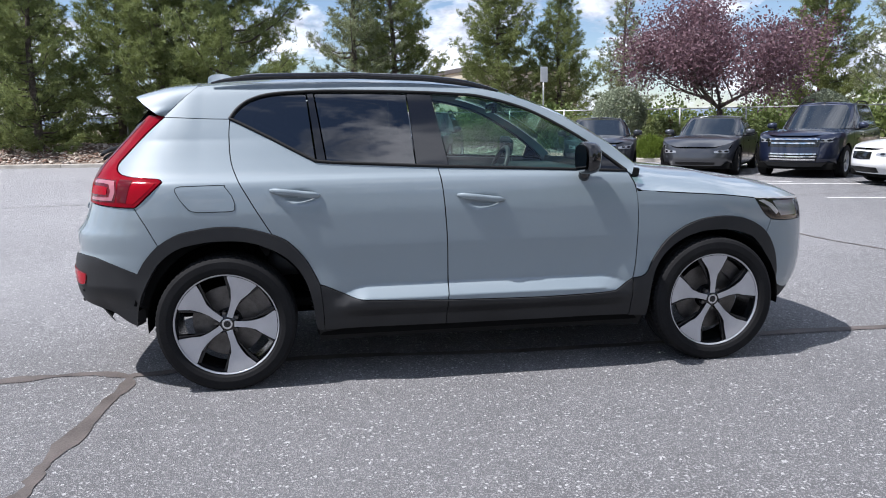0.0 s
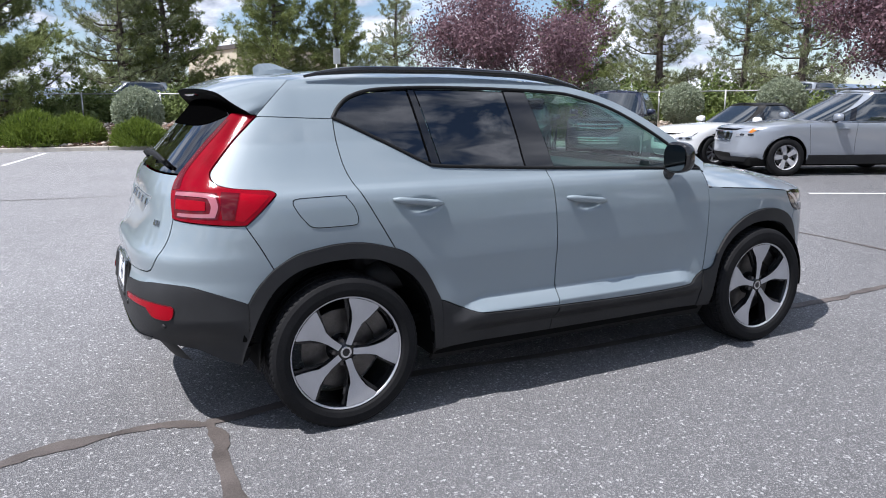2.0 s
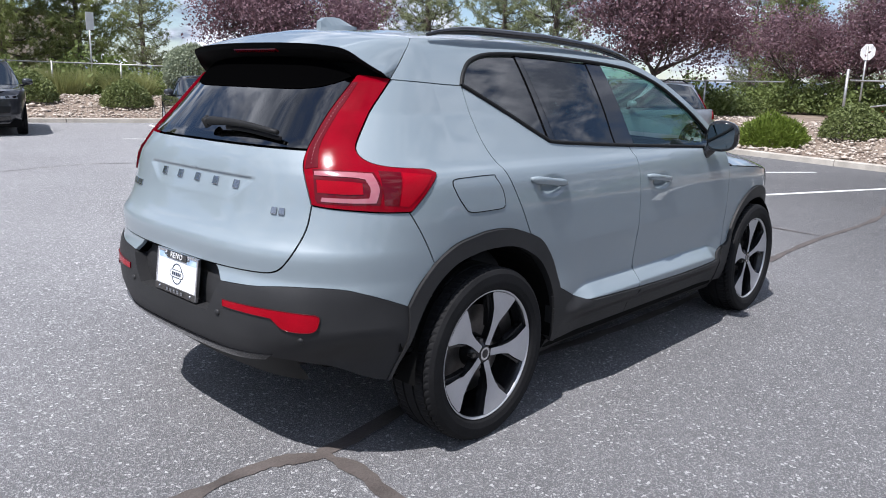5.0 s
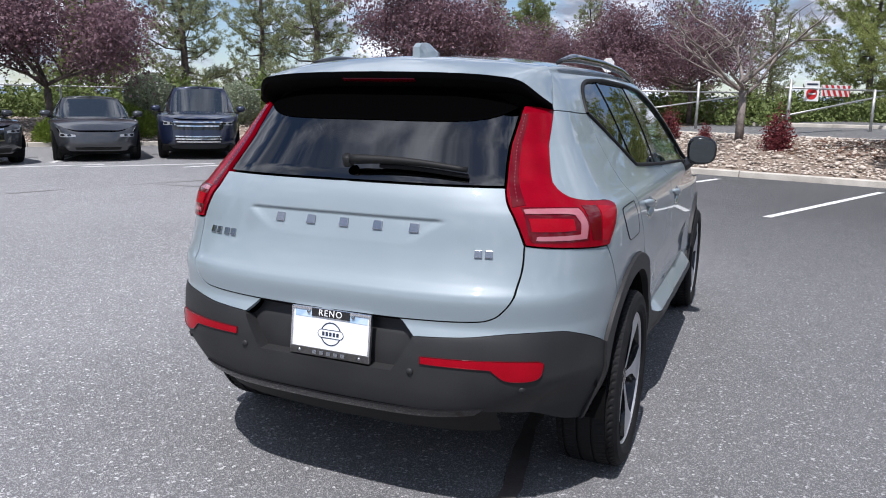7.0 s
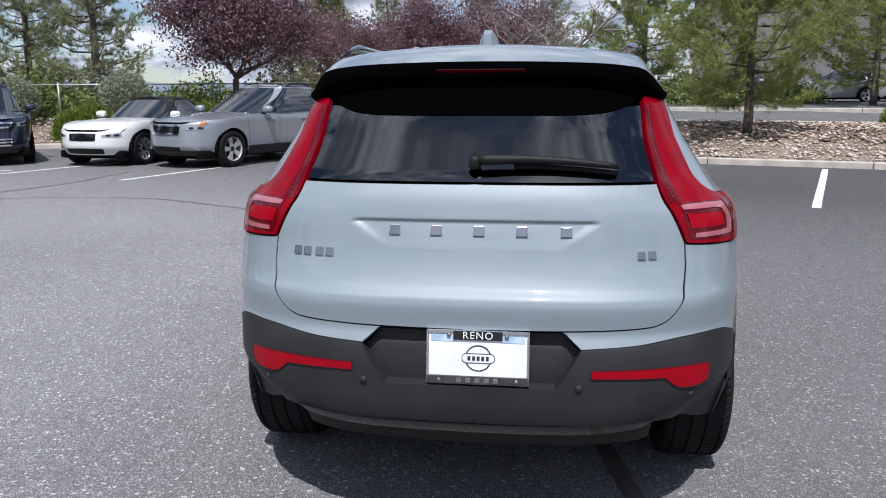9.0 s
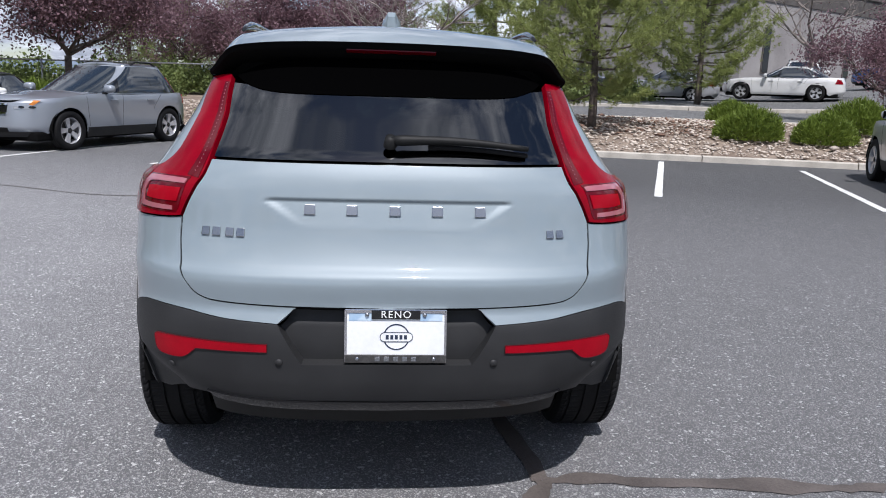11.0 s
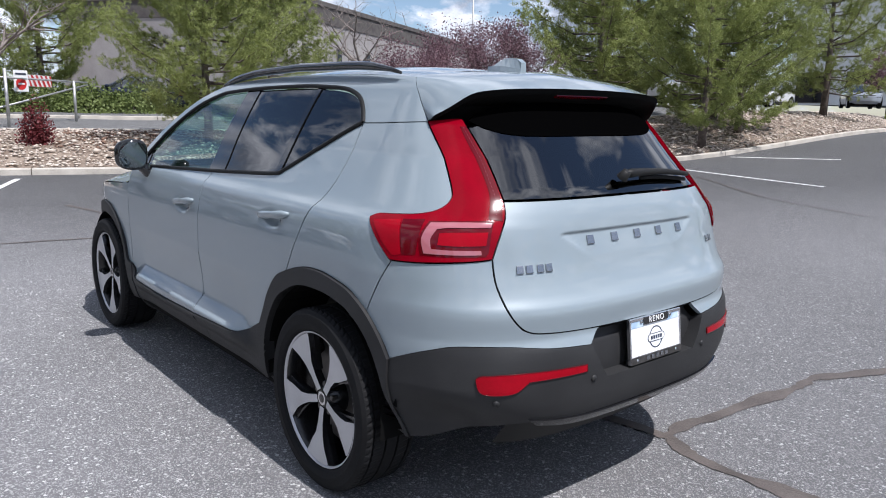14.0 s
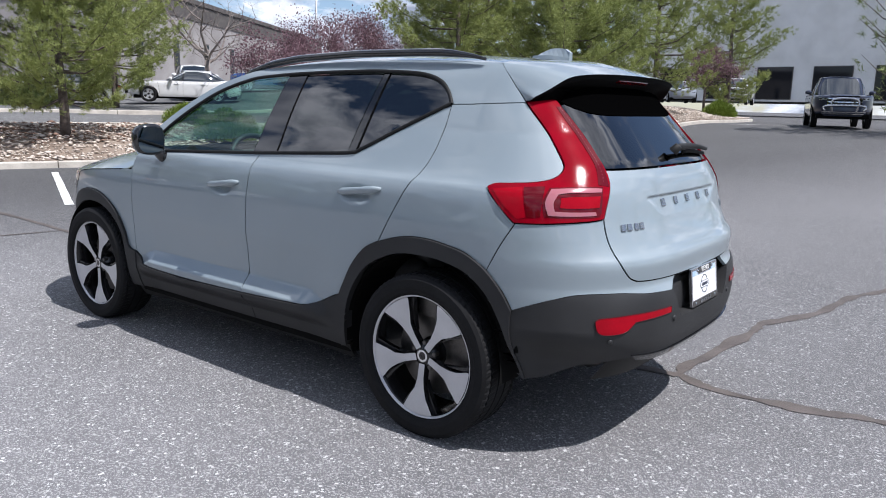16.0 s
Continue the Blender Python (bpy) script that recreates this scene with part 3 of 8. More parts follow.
crack([(-0.58, -0.58), (-0.80, -0.50), (-1.12, -0.51), (-1.57, -0.60), (-2.3, -0.52), (-3.2, -0.45), (-5.0, -0.6), (-9, -0.2)], 0.075, 2)
crack([(-0.56, -0.58), (-0.59, -1.0), (-0.66, -1.66), (-0.66, -1.97), (-0.89, -2.57), (-0.97, -3.22), (-1.15, -3.8), (-1.2, -5.2), (-1.5, -8)], 0.065, 3)
crack([(-0.58, -0.57), (0.5, -0.45), (1.8, -0.55), (3.46, -0.50), (4.1, -0.50), (4.6, -0.45), (6.0, -0.44), (7.6, -0.49), (9, -0.3)], 0.06, 4)
crack([(6.0, -0.44), (6.3, 1.5), (6.1, 3.4), (6.9, 5.4), (6.6, 8)], 0.03, 5)
crack([(2.5, 9.5), (5.5, 8.6), (8.2, 7.6), (10.4, 7.5)], 0.03, 6)
crack([(-6, 9), (-3, 9.3), (0, 8.9), (2.5, 9.5)], 0.03, 7)
crack([(2.0, -9.5), (4.2, -10.6), (6.8, -12.9), (8.6, -14.2)], 0.03, 8)


# ---- plants ----
def blades(pos, direction, length, width, rng, spread=0.6):
    """Thin triangles that fan out from each position."""
    n = len(pos)
    d = direction + rng.normal(0, spread, (n, 3))
    d /= np.linalg.norm(d, axis=1)[:, None]
    side = np.cross(d, rng.normal(0, 1, (n, 3)))
    side /= np.linalg.norm(side, axis=1)[:, None] + 1e-9
    ln, w = (length * rng.uniform(0.6, 1.3, n))[:, None], (width * rng.uniform(0.7, 1.3, n))[:, None]
    a, b, c = pos - side * w / 2, pos + side * w / 2, pos + d * ln
    return np.stack([a, b, c], 1).reshape(-1, 3)


def leaves(pos, size, rng):
    """Small folded leaves, each of two triangles, turned at random."""
    n = len(pos)
    d = rng.normal(0, 1, (n, 3))
    d /= np.linalg.norm(d, axis=1)[:, None]
    side = np.cross(d, rng.normal(0, 1, (n, 3)))
    side /= np.linalg.norm(side, axis=1)[:, None] + 1e-9
    s = (size * rng.uniform(0.6, 1.4, n))[:, None]
    a, c = pos - d * s / 2, pos + d * s / 2
    b, e = pos + side * s * 0.32, pos - side * s * 0.32
    return np.stack([a, b, c, a, c, e], 1).reshape(-1, 3)


def tri_mesh(name, v, mat):
    v = np.asarray(v, float)
    me = bpy.data.meshes.new(name)
    me.vertices.add(len(v))
    me.vertices.foreach_set("co", v.ravel())
    me.loops.add(len(v))
    me.loops.foreach_set("vertex_index", np.arange(len(v)))
    me.polygons.add(len(v) // 3)
    me.polygons.foreach_set("loop_start", np.arange(len(v) // 3) * 3)
    me.update(calc_edges=True)
    me.materials.append(mat)
    return me


def pine_tree(seed, height, spread, mat, bare=0.12, density=1.0, lean=0.0, cone=1.0, near=False):
    """A pine: tapered trunk, whorls of limbs that sag and turn up, tufts of needles."""
    rng = np.random.default_rng(seed)
    tree = empty("pine_tree")
    wood = Pile()
    pts = [Vector((0.10 * math.sin(k * 0.9 + seed) * k / 8 + lean * (k / 10) ** 2, 0.10 * math.cos(k * 0.7 + seed) * k / 8, height * k / 10)) for k in range(11)]
    r0 = height * 0.021
    wood.add(*tube(pts, [r0 * (1 - 0.9 * k / 10) + 0.01 for k in range(11)], 8))
    tufts, dirs = [], []
    z = bare * height
    while z < height * 0.985:
        f = (z - bare * height) / (height * (1 - bare))
        reach = spread * ((1 - f) ** (0.75 * cone) * (0.55 + 0.45 * min(1, f * 5 + 0.35)) + 0.05)
        k = rng.integers(3, 6)
        turn = rng.uniform(0, 6.28)
        for i in range(k):
            az = turn + 6.283 * i / k + rng.uniform(-0.4, 0.4)
            ln = reach * rng.uniform(0.55, 1.15)
            rise = rng.uniform(-0.12, 0.28) + 0.5 * f
            zi = z + rng.uniform(-0.15, 0.15)
            base = Vector((np.interp(zi, [p.z for p in pts], [p.x for p in pts]), np.interp(zi, [p.z for p in pts], [p.y for p in pts]), zi))
            limb = [base + Vector((math.cos(az) * ln * s, math.sin(az) * ln * s, ln * (rise * s + 0.22 * s * s - 0.12 * math.sin(s * 3.1)))) for s in (0, 0.35, 0.7, 1.0)]
            rl = max(0.012, r0 * 0.28 * ln / spread)
            wood.add(*tube(limb, [rl, rl * 0.7, rl * 0.45, rl * 0.15], 4, False))
            m = max(3, int(ln * (12 if near else 9.5) * density))
            for _ in range(m):
                s = rng.uniform(0.22, 1.0) ** 0.8
                j = min(2, int(s * 3))
                p = limb[j].lerp(limb[j + 1], s * 3 - j)
                off = rng.normal(0, (0.085 if near else 0.11) * ln * (1.15 - 0.6 * s) + 0.04, 3) * (1, 1, 0.42)
                q = np.array(p) + off
                tufts.append(q)
                dirs.append((math.cos(az) * 0.5, math.sin(az) * 0.5, 0.45))
        z += height * (0.046 if near else 0.034) * rng.uniform(0.7, 1.3)
    per = 24 if near else 15
    pos = np.repeat(np.array(tufts), per, 0)
    dr = np.repeat(np.array(dirs), per, 0)
    pos = pos + rng.normal(0, 0.035, pos.shape)
    v = blades(pos, dr, 0.125 if near else 0.19, 0.019 if near else 0.030, rng, 0.75)
    link("trunk", wood.mesh("trunk", M["bark"], True), tree)
    link("crown", tri_mesh("crown", v, mat), tree)
    return tree


def broadleaf(seed, height, spread, mat, name="plum_tree", leaf_size=0.085, count=9000, fork=0.2, bark="bark", drop=0.0, flat=0.85):
    """A tree with a short trunk, forking limbs and a rounded crown of separate leaves; count 0 leaves it bare."""
    rng = np.random.default_rng(seed)
    tree = empty(name)
    wood = Pile()
    tips = []
    r0 = height * 0.02
    top = Vector((0, 0, height * fork))
    stem = Pile()
    stem.add(*tube([Vector((0, 0, -0.1)), Vector((0.03, 0, height * fork * 0.5)), top], [r0 * 1.15, r0, r0 * 0.9], 8))

    def grow(start, direction, ln, r, level):
        pts, d = [start], direction.copy()
        for _ in range(4):
            d = (d + Vector(rng.normal(0, 0.16, 3)) + Vector((0, 0, 0.06 - drop * (level > 1)))).normalized()
            pts.append(pts[-1] + d * ln / 4)
        wood.add(*tube(pts, [r * (1 - 0.17 * k) for k in range(5)], 5 if level < 2 else 3, False))
        if level >= 2:
            tips.extend(pts[1:])
        if level < 3:
            for k in range(3 if level else 4):
                j = int(rng.integers(1, 5))
                az = rng.uniform(0, 6.28)
                out = (d * rng.uniform(0.4, 0.9) + Vector((math.cos(az), math.sin(az), rng.uniform(-0.15, 0.45))) * 0.8).normalized()
                grow(pts[j], out, ln * rng.uniform(0.5, 0.75), r * 0.5, level + 1)

    for k in range(6):
        az = 6.283 * k / 6 + rng.uniform(-0.4, 0.4)
        up = rng.uniform(0.15, 1.45)
        d = Vector((math.cos(az) * spread, math.sin(az) * spread, height * (1 - fork) * 0.5 * up)).normalized()
        grow(top + Vector((0, 0, rng.uniform(-0.3, 0.5) * fork * height * 0.4)), d, math.hypot(spread, height * (1 - fork) * 0.6) * 0.62, r0 * 0.55, 0)
    link("trunk", stem.mesh("trunk", M[bark], True), tree)
    link("branchwork", wood.mesh("branchwork", M[bark], True), tree)
    if count:
        tips_a = np.array([tuple(t) for t in tips])
        pick = tips_a[rng.integers(0, len(tips_a), count)] + rng.normal(0, 0.24, (count, 3)) * (spread / 2.2) * (1, 1, flat)
        link("crown", tri_mesh("crown", leaves(pick, leaf_size, rng), mat), tree)
    return tree


def dome_points(rng, n, rx, rz, inner=0.75, lumps=0.12):
    d = rng.normal(0, 1, (n, 3))
    d[:, 2] = np.abs(d[:, 2])
    d /= np.linalg.norm(d, axis=1)[:, None]
    r = rng.uniform(inner, 1.0, n) * (1 + lumps * np.sin(d[:, 0] * 5 + 1) * np.cos(d[:, 1] * 6) + rng.normal(0, 0.03, n))
    return d * r[:, None] * (rx, rx, rz), d


def shrub(kind, seed, rx, rz, mat, name):
    rng = np.random.default_rng(seed)
    ob = empty(name)
    for k in range(9):
        az, tilt = rng.uniform(0, 6.28), rng.uniform(0.1, 0.7)
        tip = Vector((math.cos(az) * rx * tilt, math.sin(az) * rx * tilt, rz * 0.8))
        stem = Pile()
        stem.add(*tube([Vector((0, 0, -0.05)), tip * 0.5 + Vector((0, 0, 0.05)), tip], [0.022, 0.015, 0.006], 4, False))
        link("stem", stem.mesh("stem", M["bark"], True), ob)
    if kind == "juniper":
        pos, d = dome_points(rng, 11000, rx * 0.95, rz * 0.92, 0.62, 0.10)
        pos[:, :2] *= (1.05 - 0.10 * np.abs(pos[:, 2:] / rz - 0.55))
        v = blades(pos, d * 0.7 + np.array((0, 0, 0.7)), 0.105, 0.030, rng, 0.45)
    elif kind == "clipped":
        pos, d = dome_points(rng, 7000, rx, rz, 0.86, 0.05)
        v = leaves(pos, 0.075, rng)
    elif kind == "ball":
        pos, d = dome_points(rng, 11000, rx, rz * 0.5, 0.84, 0.06)
        low = rng.random(len(pos)) < 0.5
        pos[low, 2] *= -1
        pos[:, 2] += rz * 0.55
        v = leaves(pos, 0.085, rng)
    elif kind == "grass":
        n = 2600
        a, r = rng.uniform(0, 6.28, n), rx * 0.55 * np.sqrt(rng.random(n))
        pos = np.stack([np.cos(a) * r, np.sin(a) * r, np.zeros(n)], 1)
        v = blades(pos, np.stack([np.cos(a) * 0.45, np.sin(a) * 0.45, np.ones(n)], 1), rz, 0.02, rng, 0.18)
    elif kind == "wild":
        pos, d = dome_points(rng, 3600, rx, rz, 0.45, 0.28)
        v = leaves(pos, 0.13, rng)
    else:
        pos, d = dome_points(rng, 3400, rx, rz, 0.2, 0.25)
        v = leaves(pos, 0.055, rng)
    link("foliage", tri_mesh("foliage", v, mat), ob)
    return ob


def footing(x, y, z):
    """The height of the soil where a plant stands: that of the bed within it, else the height given."""
    gap = KERB - np.array((x, y))
    i = int(np.argmin((gap ** 2).sum(1)))
    i = min(max(i, 1), len(KERB) - 2)
    t = KERB[i + 1] - KERB[i - 1]
    d = float(np.dot(-gap[i], np.array((-t[1], t[0])) / np.linalg.norm(t))) * OUT
    return (bed_height(d) if 0.1 < d < 6.2 else z) - 0.02 + rise(y)


def put(ob, x, y, z, turn, label, category, group=""):
    ob.matrix_basis = pose(x, y, footing(x, y, z), 0, 0, turn)
    return tagged(ob, label, category, group)


def forest(first, spots, label, category, group):
    """The first plant at the first spot, copies at the others: (x, y, z, turn, scale)."""
    for k, (x, y, z, turn, s) in enumerate(spots):
        if k == 0:
            ob = first
            ob.matrix_basis = pose(x, y, footing(x, y, z), 0, 0, turn) @ Matrix.Scale(s, 4)
            tagged(ob, label, category, group)
        else:
            ob = copy_thing(first, pose(x, y, footing(x, y, z), 0, 0, turn))
            ob.scale = (s, s, s)


PL = "dark green pine with dense needled limbs behind the fence"
forest(pine_tree(1, 9.5, 3.3, M["pine"], 0.01, 3.3), [(-10.4, 26.3, 0.6, 0, 0.84), (-3.4, 26.9, 0.6, 40, 1.18), (4.1, 35, 0.7, 100, 1.0), (24.7, 29.6, 0.8, 200, 0.85),
       (-17, 27, 0.6, 60, 1.0), (-26, 30, 0.6, 10, 1.1)], PL, "pine tree", "pines behind the fence")
forest(pine_tree(2, 8.6, 2.9, M["pine"], 0.03, 2.6), [(-8.2, 29.9, 0.7, 0, 1.0), (10.6, 39.1, 0.9, 30, 1.15), (14.3, 39.1, 0.9, 120, 0.95), (-14, 33, 0.7, 80, 1.1),
       (40.1, 11.8, 1.1, 77, 0.85), (-6.0, 27.6, 0.6, 210, 1.02)], PL, "pine tree", "pines behind the fence")
forest(pine_tree(3, 9.0, 2.6, M["pine_grey"], 0.08, 1.5), [(2.0, 33.2, 0.8, 0, 1.05), (21.2, 46.2, 1.0, 50, 1.0), (25.2, 24.1, 0.8, 100, 1.05), (30.7, 23.8, 0.8, 200, 1.02),
       (30.6, 20.3, 0.8, 300, 1.1), (43, 15, 1.1, 20, 0.8), (39, 3, 1.1, 60, 0.75), (45, -1, 1.1, 150, 0.8), (36, 7.5, 1.0, 210, 0.7)], "grey-green pine with open needled limbs", "pine tree", "pines behind the fence")
near_pine = pine_tree(4, 7.6, 3.6, M["pine_near"], 0.17, 3.0, 0.1, 0.7, True)
forest(near_pine, [(15.6, -5.1, 0.42, 0, 0.70), (26.5, -12.3, 0.9, 60, 0.82), (15.6, -19.9, 0.6, 140, 0.9), (10.3, -18.4, 0.5, 200, 0.78), (10.9, -21.5, 0.45, 300, 0.75), (30.9, -4.7, 1.0, 10, 0.9)],
       "bright green pine with a bare lower trunk in the rock bed", "pine tree", "pines in the bed")
forest(pine_tree(5, 7.8, 3.1, M["pine_near"], 0.15, 2.4, 0.1, 0.8, True), [(12.9, -23.2, 0.55, 0, 1.0), (11.9, -29.9, 0.5, 90, 0.95), (12.2, -41.0, 0.4, 160, 1.0), (17.5, -24.5, 0.8, 230, 1.0), (20.5, -26, 0.9, 30, 1.1)],
       "bright green pine with a bare lower trunk in the rock bed", "pine tree", "pines in the bed")
plum = broadleaf(11, 5.6, 3.1, M["plum"], count=34000, fork=0.24, leaf_size=0.095)
forest(plum, [(13.6, 19.0, 0.5, 0, 1.0), (21.4, 9.8, 0.6, 70, 1.0), (28.6, 5.4, 0.9, 130, 0.85)], "purple-leaved plum tree with a rounded crown", "plum tree", "plum trees")
forest(broadleaf(12, 5.4, 2.8, M["plum"], count=22000, fork=0.24, leaf_size=0.095), [(27.6, 1.6, 0.9, 0, 0.9), (18.2, -14.6, 0.6, 60, 0.70), (31.5, 8.6, 0.9, 150, 0.85), (21.6, -21.3, 0.8, 220, 0.8), (33, 2.5, 1.0, 300, 0.85)],
       "purple-leaved plum tree with thin twiggy limbs", "plum tree", "plum trees")
put(broadleaf(13, 3.4, 1.5, M["plum"], count=4200, fork=0.42, leaf_size=0.09), 12.0, -36.8, 0.42, 0, "young purple plum tree with a slim trunk", "plum tree", "plum trees")
put(broadleaf(14, 4.9, 2.4, M["plum"], "bare_tree", count=0, fork=0.26, bark="bark_grey", drop=0.05), 17.9, -0.6, 0.55, 0, "young bare tree with thin grey twigs", "bare tree")
put(broadleaf(15, 6.5, 2.3, M["plum"], "bare_tree", count=0, fork=0.3, bark="bark_grey"), 28.6, -18.0, 1.0, 0, "bare upright tree before a grey building", "bare tree")

JL = "bright green juniper with upright feathery tips"
forest(shrub("juniper", 21, 0.85, 0.85, M["juniper"], "juniper"), [(14.2, -8.5, 0.40, 0, 0.95), (13.6, -10.0, 0.35, 60, 0.85), (17.0, 4.1, 0.5, 120, 1.0), (14.6, -11.4, 0.5, 200, 1.0), (17.6, -9.6, 0.58, 20, 0.8),
       (18.3, 9.4, 0.5, 90, 1.25), (17.4, 12.6, 0.45, 10, 1.25), (14.9, 17.2, 0.5, 45, 1.2), (10.9, -36.0, 0.3, 30, 1.0), (1.35, 21.6, 0.25, 70, 1.05), (-1.6, 22.6, 0.3, 15, 1.3), (-0.4, 22.9, 0.3, 200, 1.1), (12.9, 17.6, 0.3, 130, 1.0), (11.2, 18.9, 0.3, 150, 0.9)], JL, "juniper", "junipers")
forest(shrub("clipped", 22, 0.8, 0.85, M["boxwood"], "clipped_bush"), [(12.3, 20.6, 0.5, 0, 1.1), (8.9, 21.9, 0.5, 60, 1.0), (15.6, 18.6, 0.5, 90, 0.9), (18.2, 2.6, 0.55, 200, 0.95), (19.4, 8.0, 0.6, 10, 0.8), (6.4, 23.4, 0.5, 10, 1.1)],
       "clipped round yellow-green bush", "bush", "clipped bushes")
forest(shrub("ball", 23, 0.95, 1.9, M["sage"], "round_bush"), [(11.2, 21.8, 0.5, 0, 1.0), (16.9, 18.2, 0.55, 40, 0.85), (20.4, 13.2, 0.55, 80, 0.8), (1.5, 22.9, 0.5, 120, 0.85), (18.6, 15.8, 0.55, 10, 0.75)],
       "tall rounded silver-green bush", "bush", "silver bushes")
forest(shrub("barberry", 24, 0.37, 1.0, M["barberry"], "barberry"), [(16.6, -1.5, 0.42, 0, 1.0), (18.2, 1.2, 0.5, 50, 0.9), (17.4, 0.2, 0.5, 100, 0.55), (12.5, 20.4, 0.45, 30, 0.9)],
       "small upright dark red barberry", "barberry", "barberries")
forest(shrub("grass", 25, 1.1, 0.8, M["grass"], "tall_grass"), [(8.4, 25.5, 0.5, 0, 1.2), (10.2, 24.5, 0.5, 50, 1.1), (7.0, 26.4, 0.5, 100, 1.2), (12.4, 24.0, 0.5, 60, 1.1)], "pale clump of tall grass", "grass", "grasses")

# trees and hedges on the sides that only mirrors and windows show, and the green behind the fence
forest(pine_tree(6, 9.0, 3.0, M["pine"], 0.08, 0.3), [(-6, -24, 0, 0, 1.0), (1, -26, 0, 50, 1.1), (-13, -22, 0, 100, 0.95), (-22, -10, 0, 150, 1.0), (-24, 0, 0, 200, 1.05), (-23, 9, 0, 20, 0.95), (-19, -17, 0, 80, 1.0)], "tall dark green pine at the edge of the car park", "pine tree", "pines at the edge")
hedge_rng = np.random.default_rng(77)
forest(shrub("wild", 31, 1.5, 1.3, M["olive"], "wild_bush"), [(float(np.interp(k, [0, 8, 20, 30], [-24, -2, 17, 27])) + hedge_rng.uniform(-1, 1), float(np.interp(k, [0, 8, 20, 30], [31.5, 28.8, 23.0, 8.5])) + hedge_rng.uniform(0, 2.5), 0.5, hedge_rng.uniform(0, 360), hedge_rng.uniform(0.8, 1.35)) for k in range(31)], "loose olive-green bush behind the fence", "bush", "wild bushes")

for k in range(14):
    copy_thing(bpy.data.objects["wild_bush"], pose(27.5 + hedge_rng.uniform(0, 2.5), 9.0 - 1.5 * k + hedge_rng.uniform(-0.5, 0.5), 0.8, 0, 0, hedge_rng.uniform(0, 360)))

# ---- fence, gate, signs ----
FENCE = [Vector((-20, 29.5, 0.6)), Vector((0, 26.8, 0.6)), Vector((8, 25.6, 0.6)), Vector((14, 22.7, 0.6)), Vector((19.2, 17.6, 0.6)), Vector((22.3, 11.0, 0.65)), Vector((23.4, 6.2, 0.7))]
fence = empty("fence")
tagged(fence, "galvanised chain-link fence with pipe rail and posts", "fence", kind="structure")
for a, b in zip(FENCE, FENCE[1:]):
    tube_part("top_rail", [a + Vector((0, 0, 1.15)), b + Vector((0, 0, 1.15))], 0.025, M["galv"], fence, 6)
    n = max(2, round((b - a).length / 2.6))
    for k in range(n):
        p = a.lerp(b, k / n)
        tube_part("post", [p - Vector((0, 0, 0.1)), p + Vector((0, 0, 1.2))], 0.032, M["galv"], fence, 6)

gate = empty("barrier_gate")
tagged(gate, "galvanised pipe barrier gate with striped board across the road", "gate")
g0, g1 = Vector((21.2, -1.75, 0.6)), Vector((24.3, 4.6, 0.7))
for p, h in ((g0, 1.65), (g1, 1.6), (Vector((24.2, -4.2, 0.75)), 1.3), (Vector((23.8, 1.0, 0.75)), 1.5)):
    tube_part("post", [p - Vector((0, 0, 0.2)), p + Vector((0, 0, h))], 0.045, M["galv"], gate, 8)
for a, b in ((Vector((21.4, -1.6, 2.02)), Vector((25.4, -4.9, 2.02))), (Vector((21.4, -1.6, 1.2)), Vector((25.4, -4.9, 1.95))), (Vector((24.3, 4.5, 1.95)), Vector((26.5, -0.3, 1.95))), (Vector((24.3, 4.5, 1.05)), Vector((26.5, -0.3, 1.85)))):
    tube_part("arm", [a, b], 0.028, M["galv"], gate, 8)


def board(name, w, h, mat, parent, m, thick=0.012, label=""):
    bm = bmesh.new()
    box_bm(bm, (w, thick, h), (0, 0, 0), 0.004)
    return part(name, bm, mat, parent, label, m)


stripe_m = pose(23.4, -3.05, 1.98, 0, 0, -39)
bd = board("striped_board", 1.35, 0.34, M["white_sign"], gate, stripe_m, 0.02, "white board with slanted red stripes")
for k in range(6):
    v = [(-0.60 + 0.27 * k, -0.016, -0.165), (-0.47 + 0.27 * k, -0.016, -0.165), (-0.68 + 0.27 * k, -0.016, 0.165), (-0.81 + 0.27 * k, -0.016, 0.165)]
    v = [(max(-0.67, min(0.67, x)), y, z) for x, y, z in v]
    link("stripe", mesh_of("stripe", v, [(0, 1, 2, 3)], M["red_sign"]), bd)
sign = empty("no_entry_sign", pose(22.4, -2.35, 1.95, 0, 0, -62))
tagged(sign, "white square sign with red no-entry disc on the gate", "sign")
board("sign_plate", 0.46, 0.6, M["white_sign"], sign, pose(0, 0, 0), 0.01)
bm = bmesh.new()
bmesh.ops.create_circle(bm, cap_ends=True, segments=32, radius=0.17)
part("red_disc", bm, M["red_sign"], sign, "", pose(0, -0.012, -0.08, 90, 0, 0))
board("white_bar", 0.22, 0.05, M["white_sign"], sign, pose(0, -0.02, -0.08), 0.004)
board("text_bar", 0.34, 0.05, M["ink"], sign, pose(0, -0.012, 0.2), 0.004)
stop = empty("stop_sign", pose(24.9, 4.3, 0.7, 0, 0, 70))
tagged(stop, "octagonal road sign seen from its bare back on a steel post", "sign")
tube_part("post", [(0, 0, -0.1), (0, 0, 2.35)], 0.03, M["galv"], stop, 8)
bm = bmesh.new()
bmesh.ops.create_circle(bm, cap_ends=True, segments=8, radius=0.27)
bmesh.ops.rotate(bm, verts=bm.verts, cent=(0, 0, 0), matrix=Matrix.Rotation(radians(22.5), 3, "Z"))
r = bmesh.ops.extrude_face_region(bm, geom=bm.faces[:])
bmesh.ops.translate(bm, verts=[g for g in r["geom"] if isinstance(g, bmesh.types.BMVert)], vec=(0, 0, 0.01))
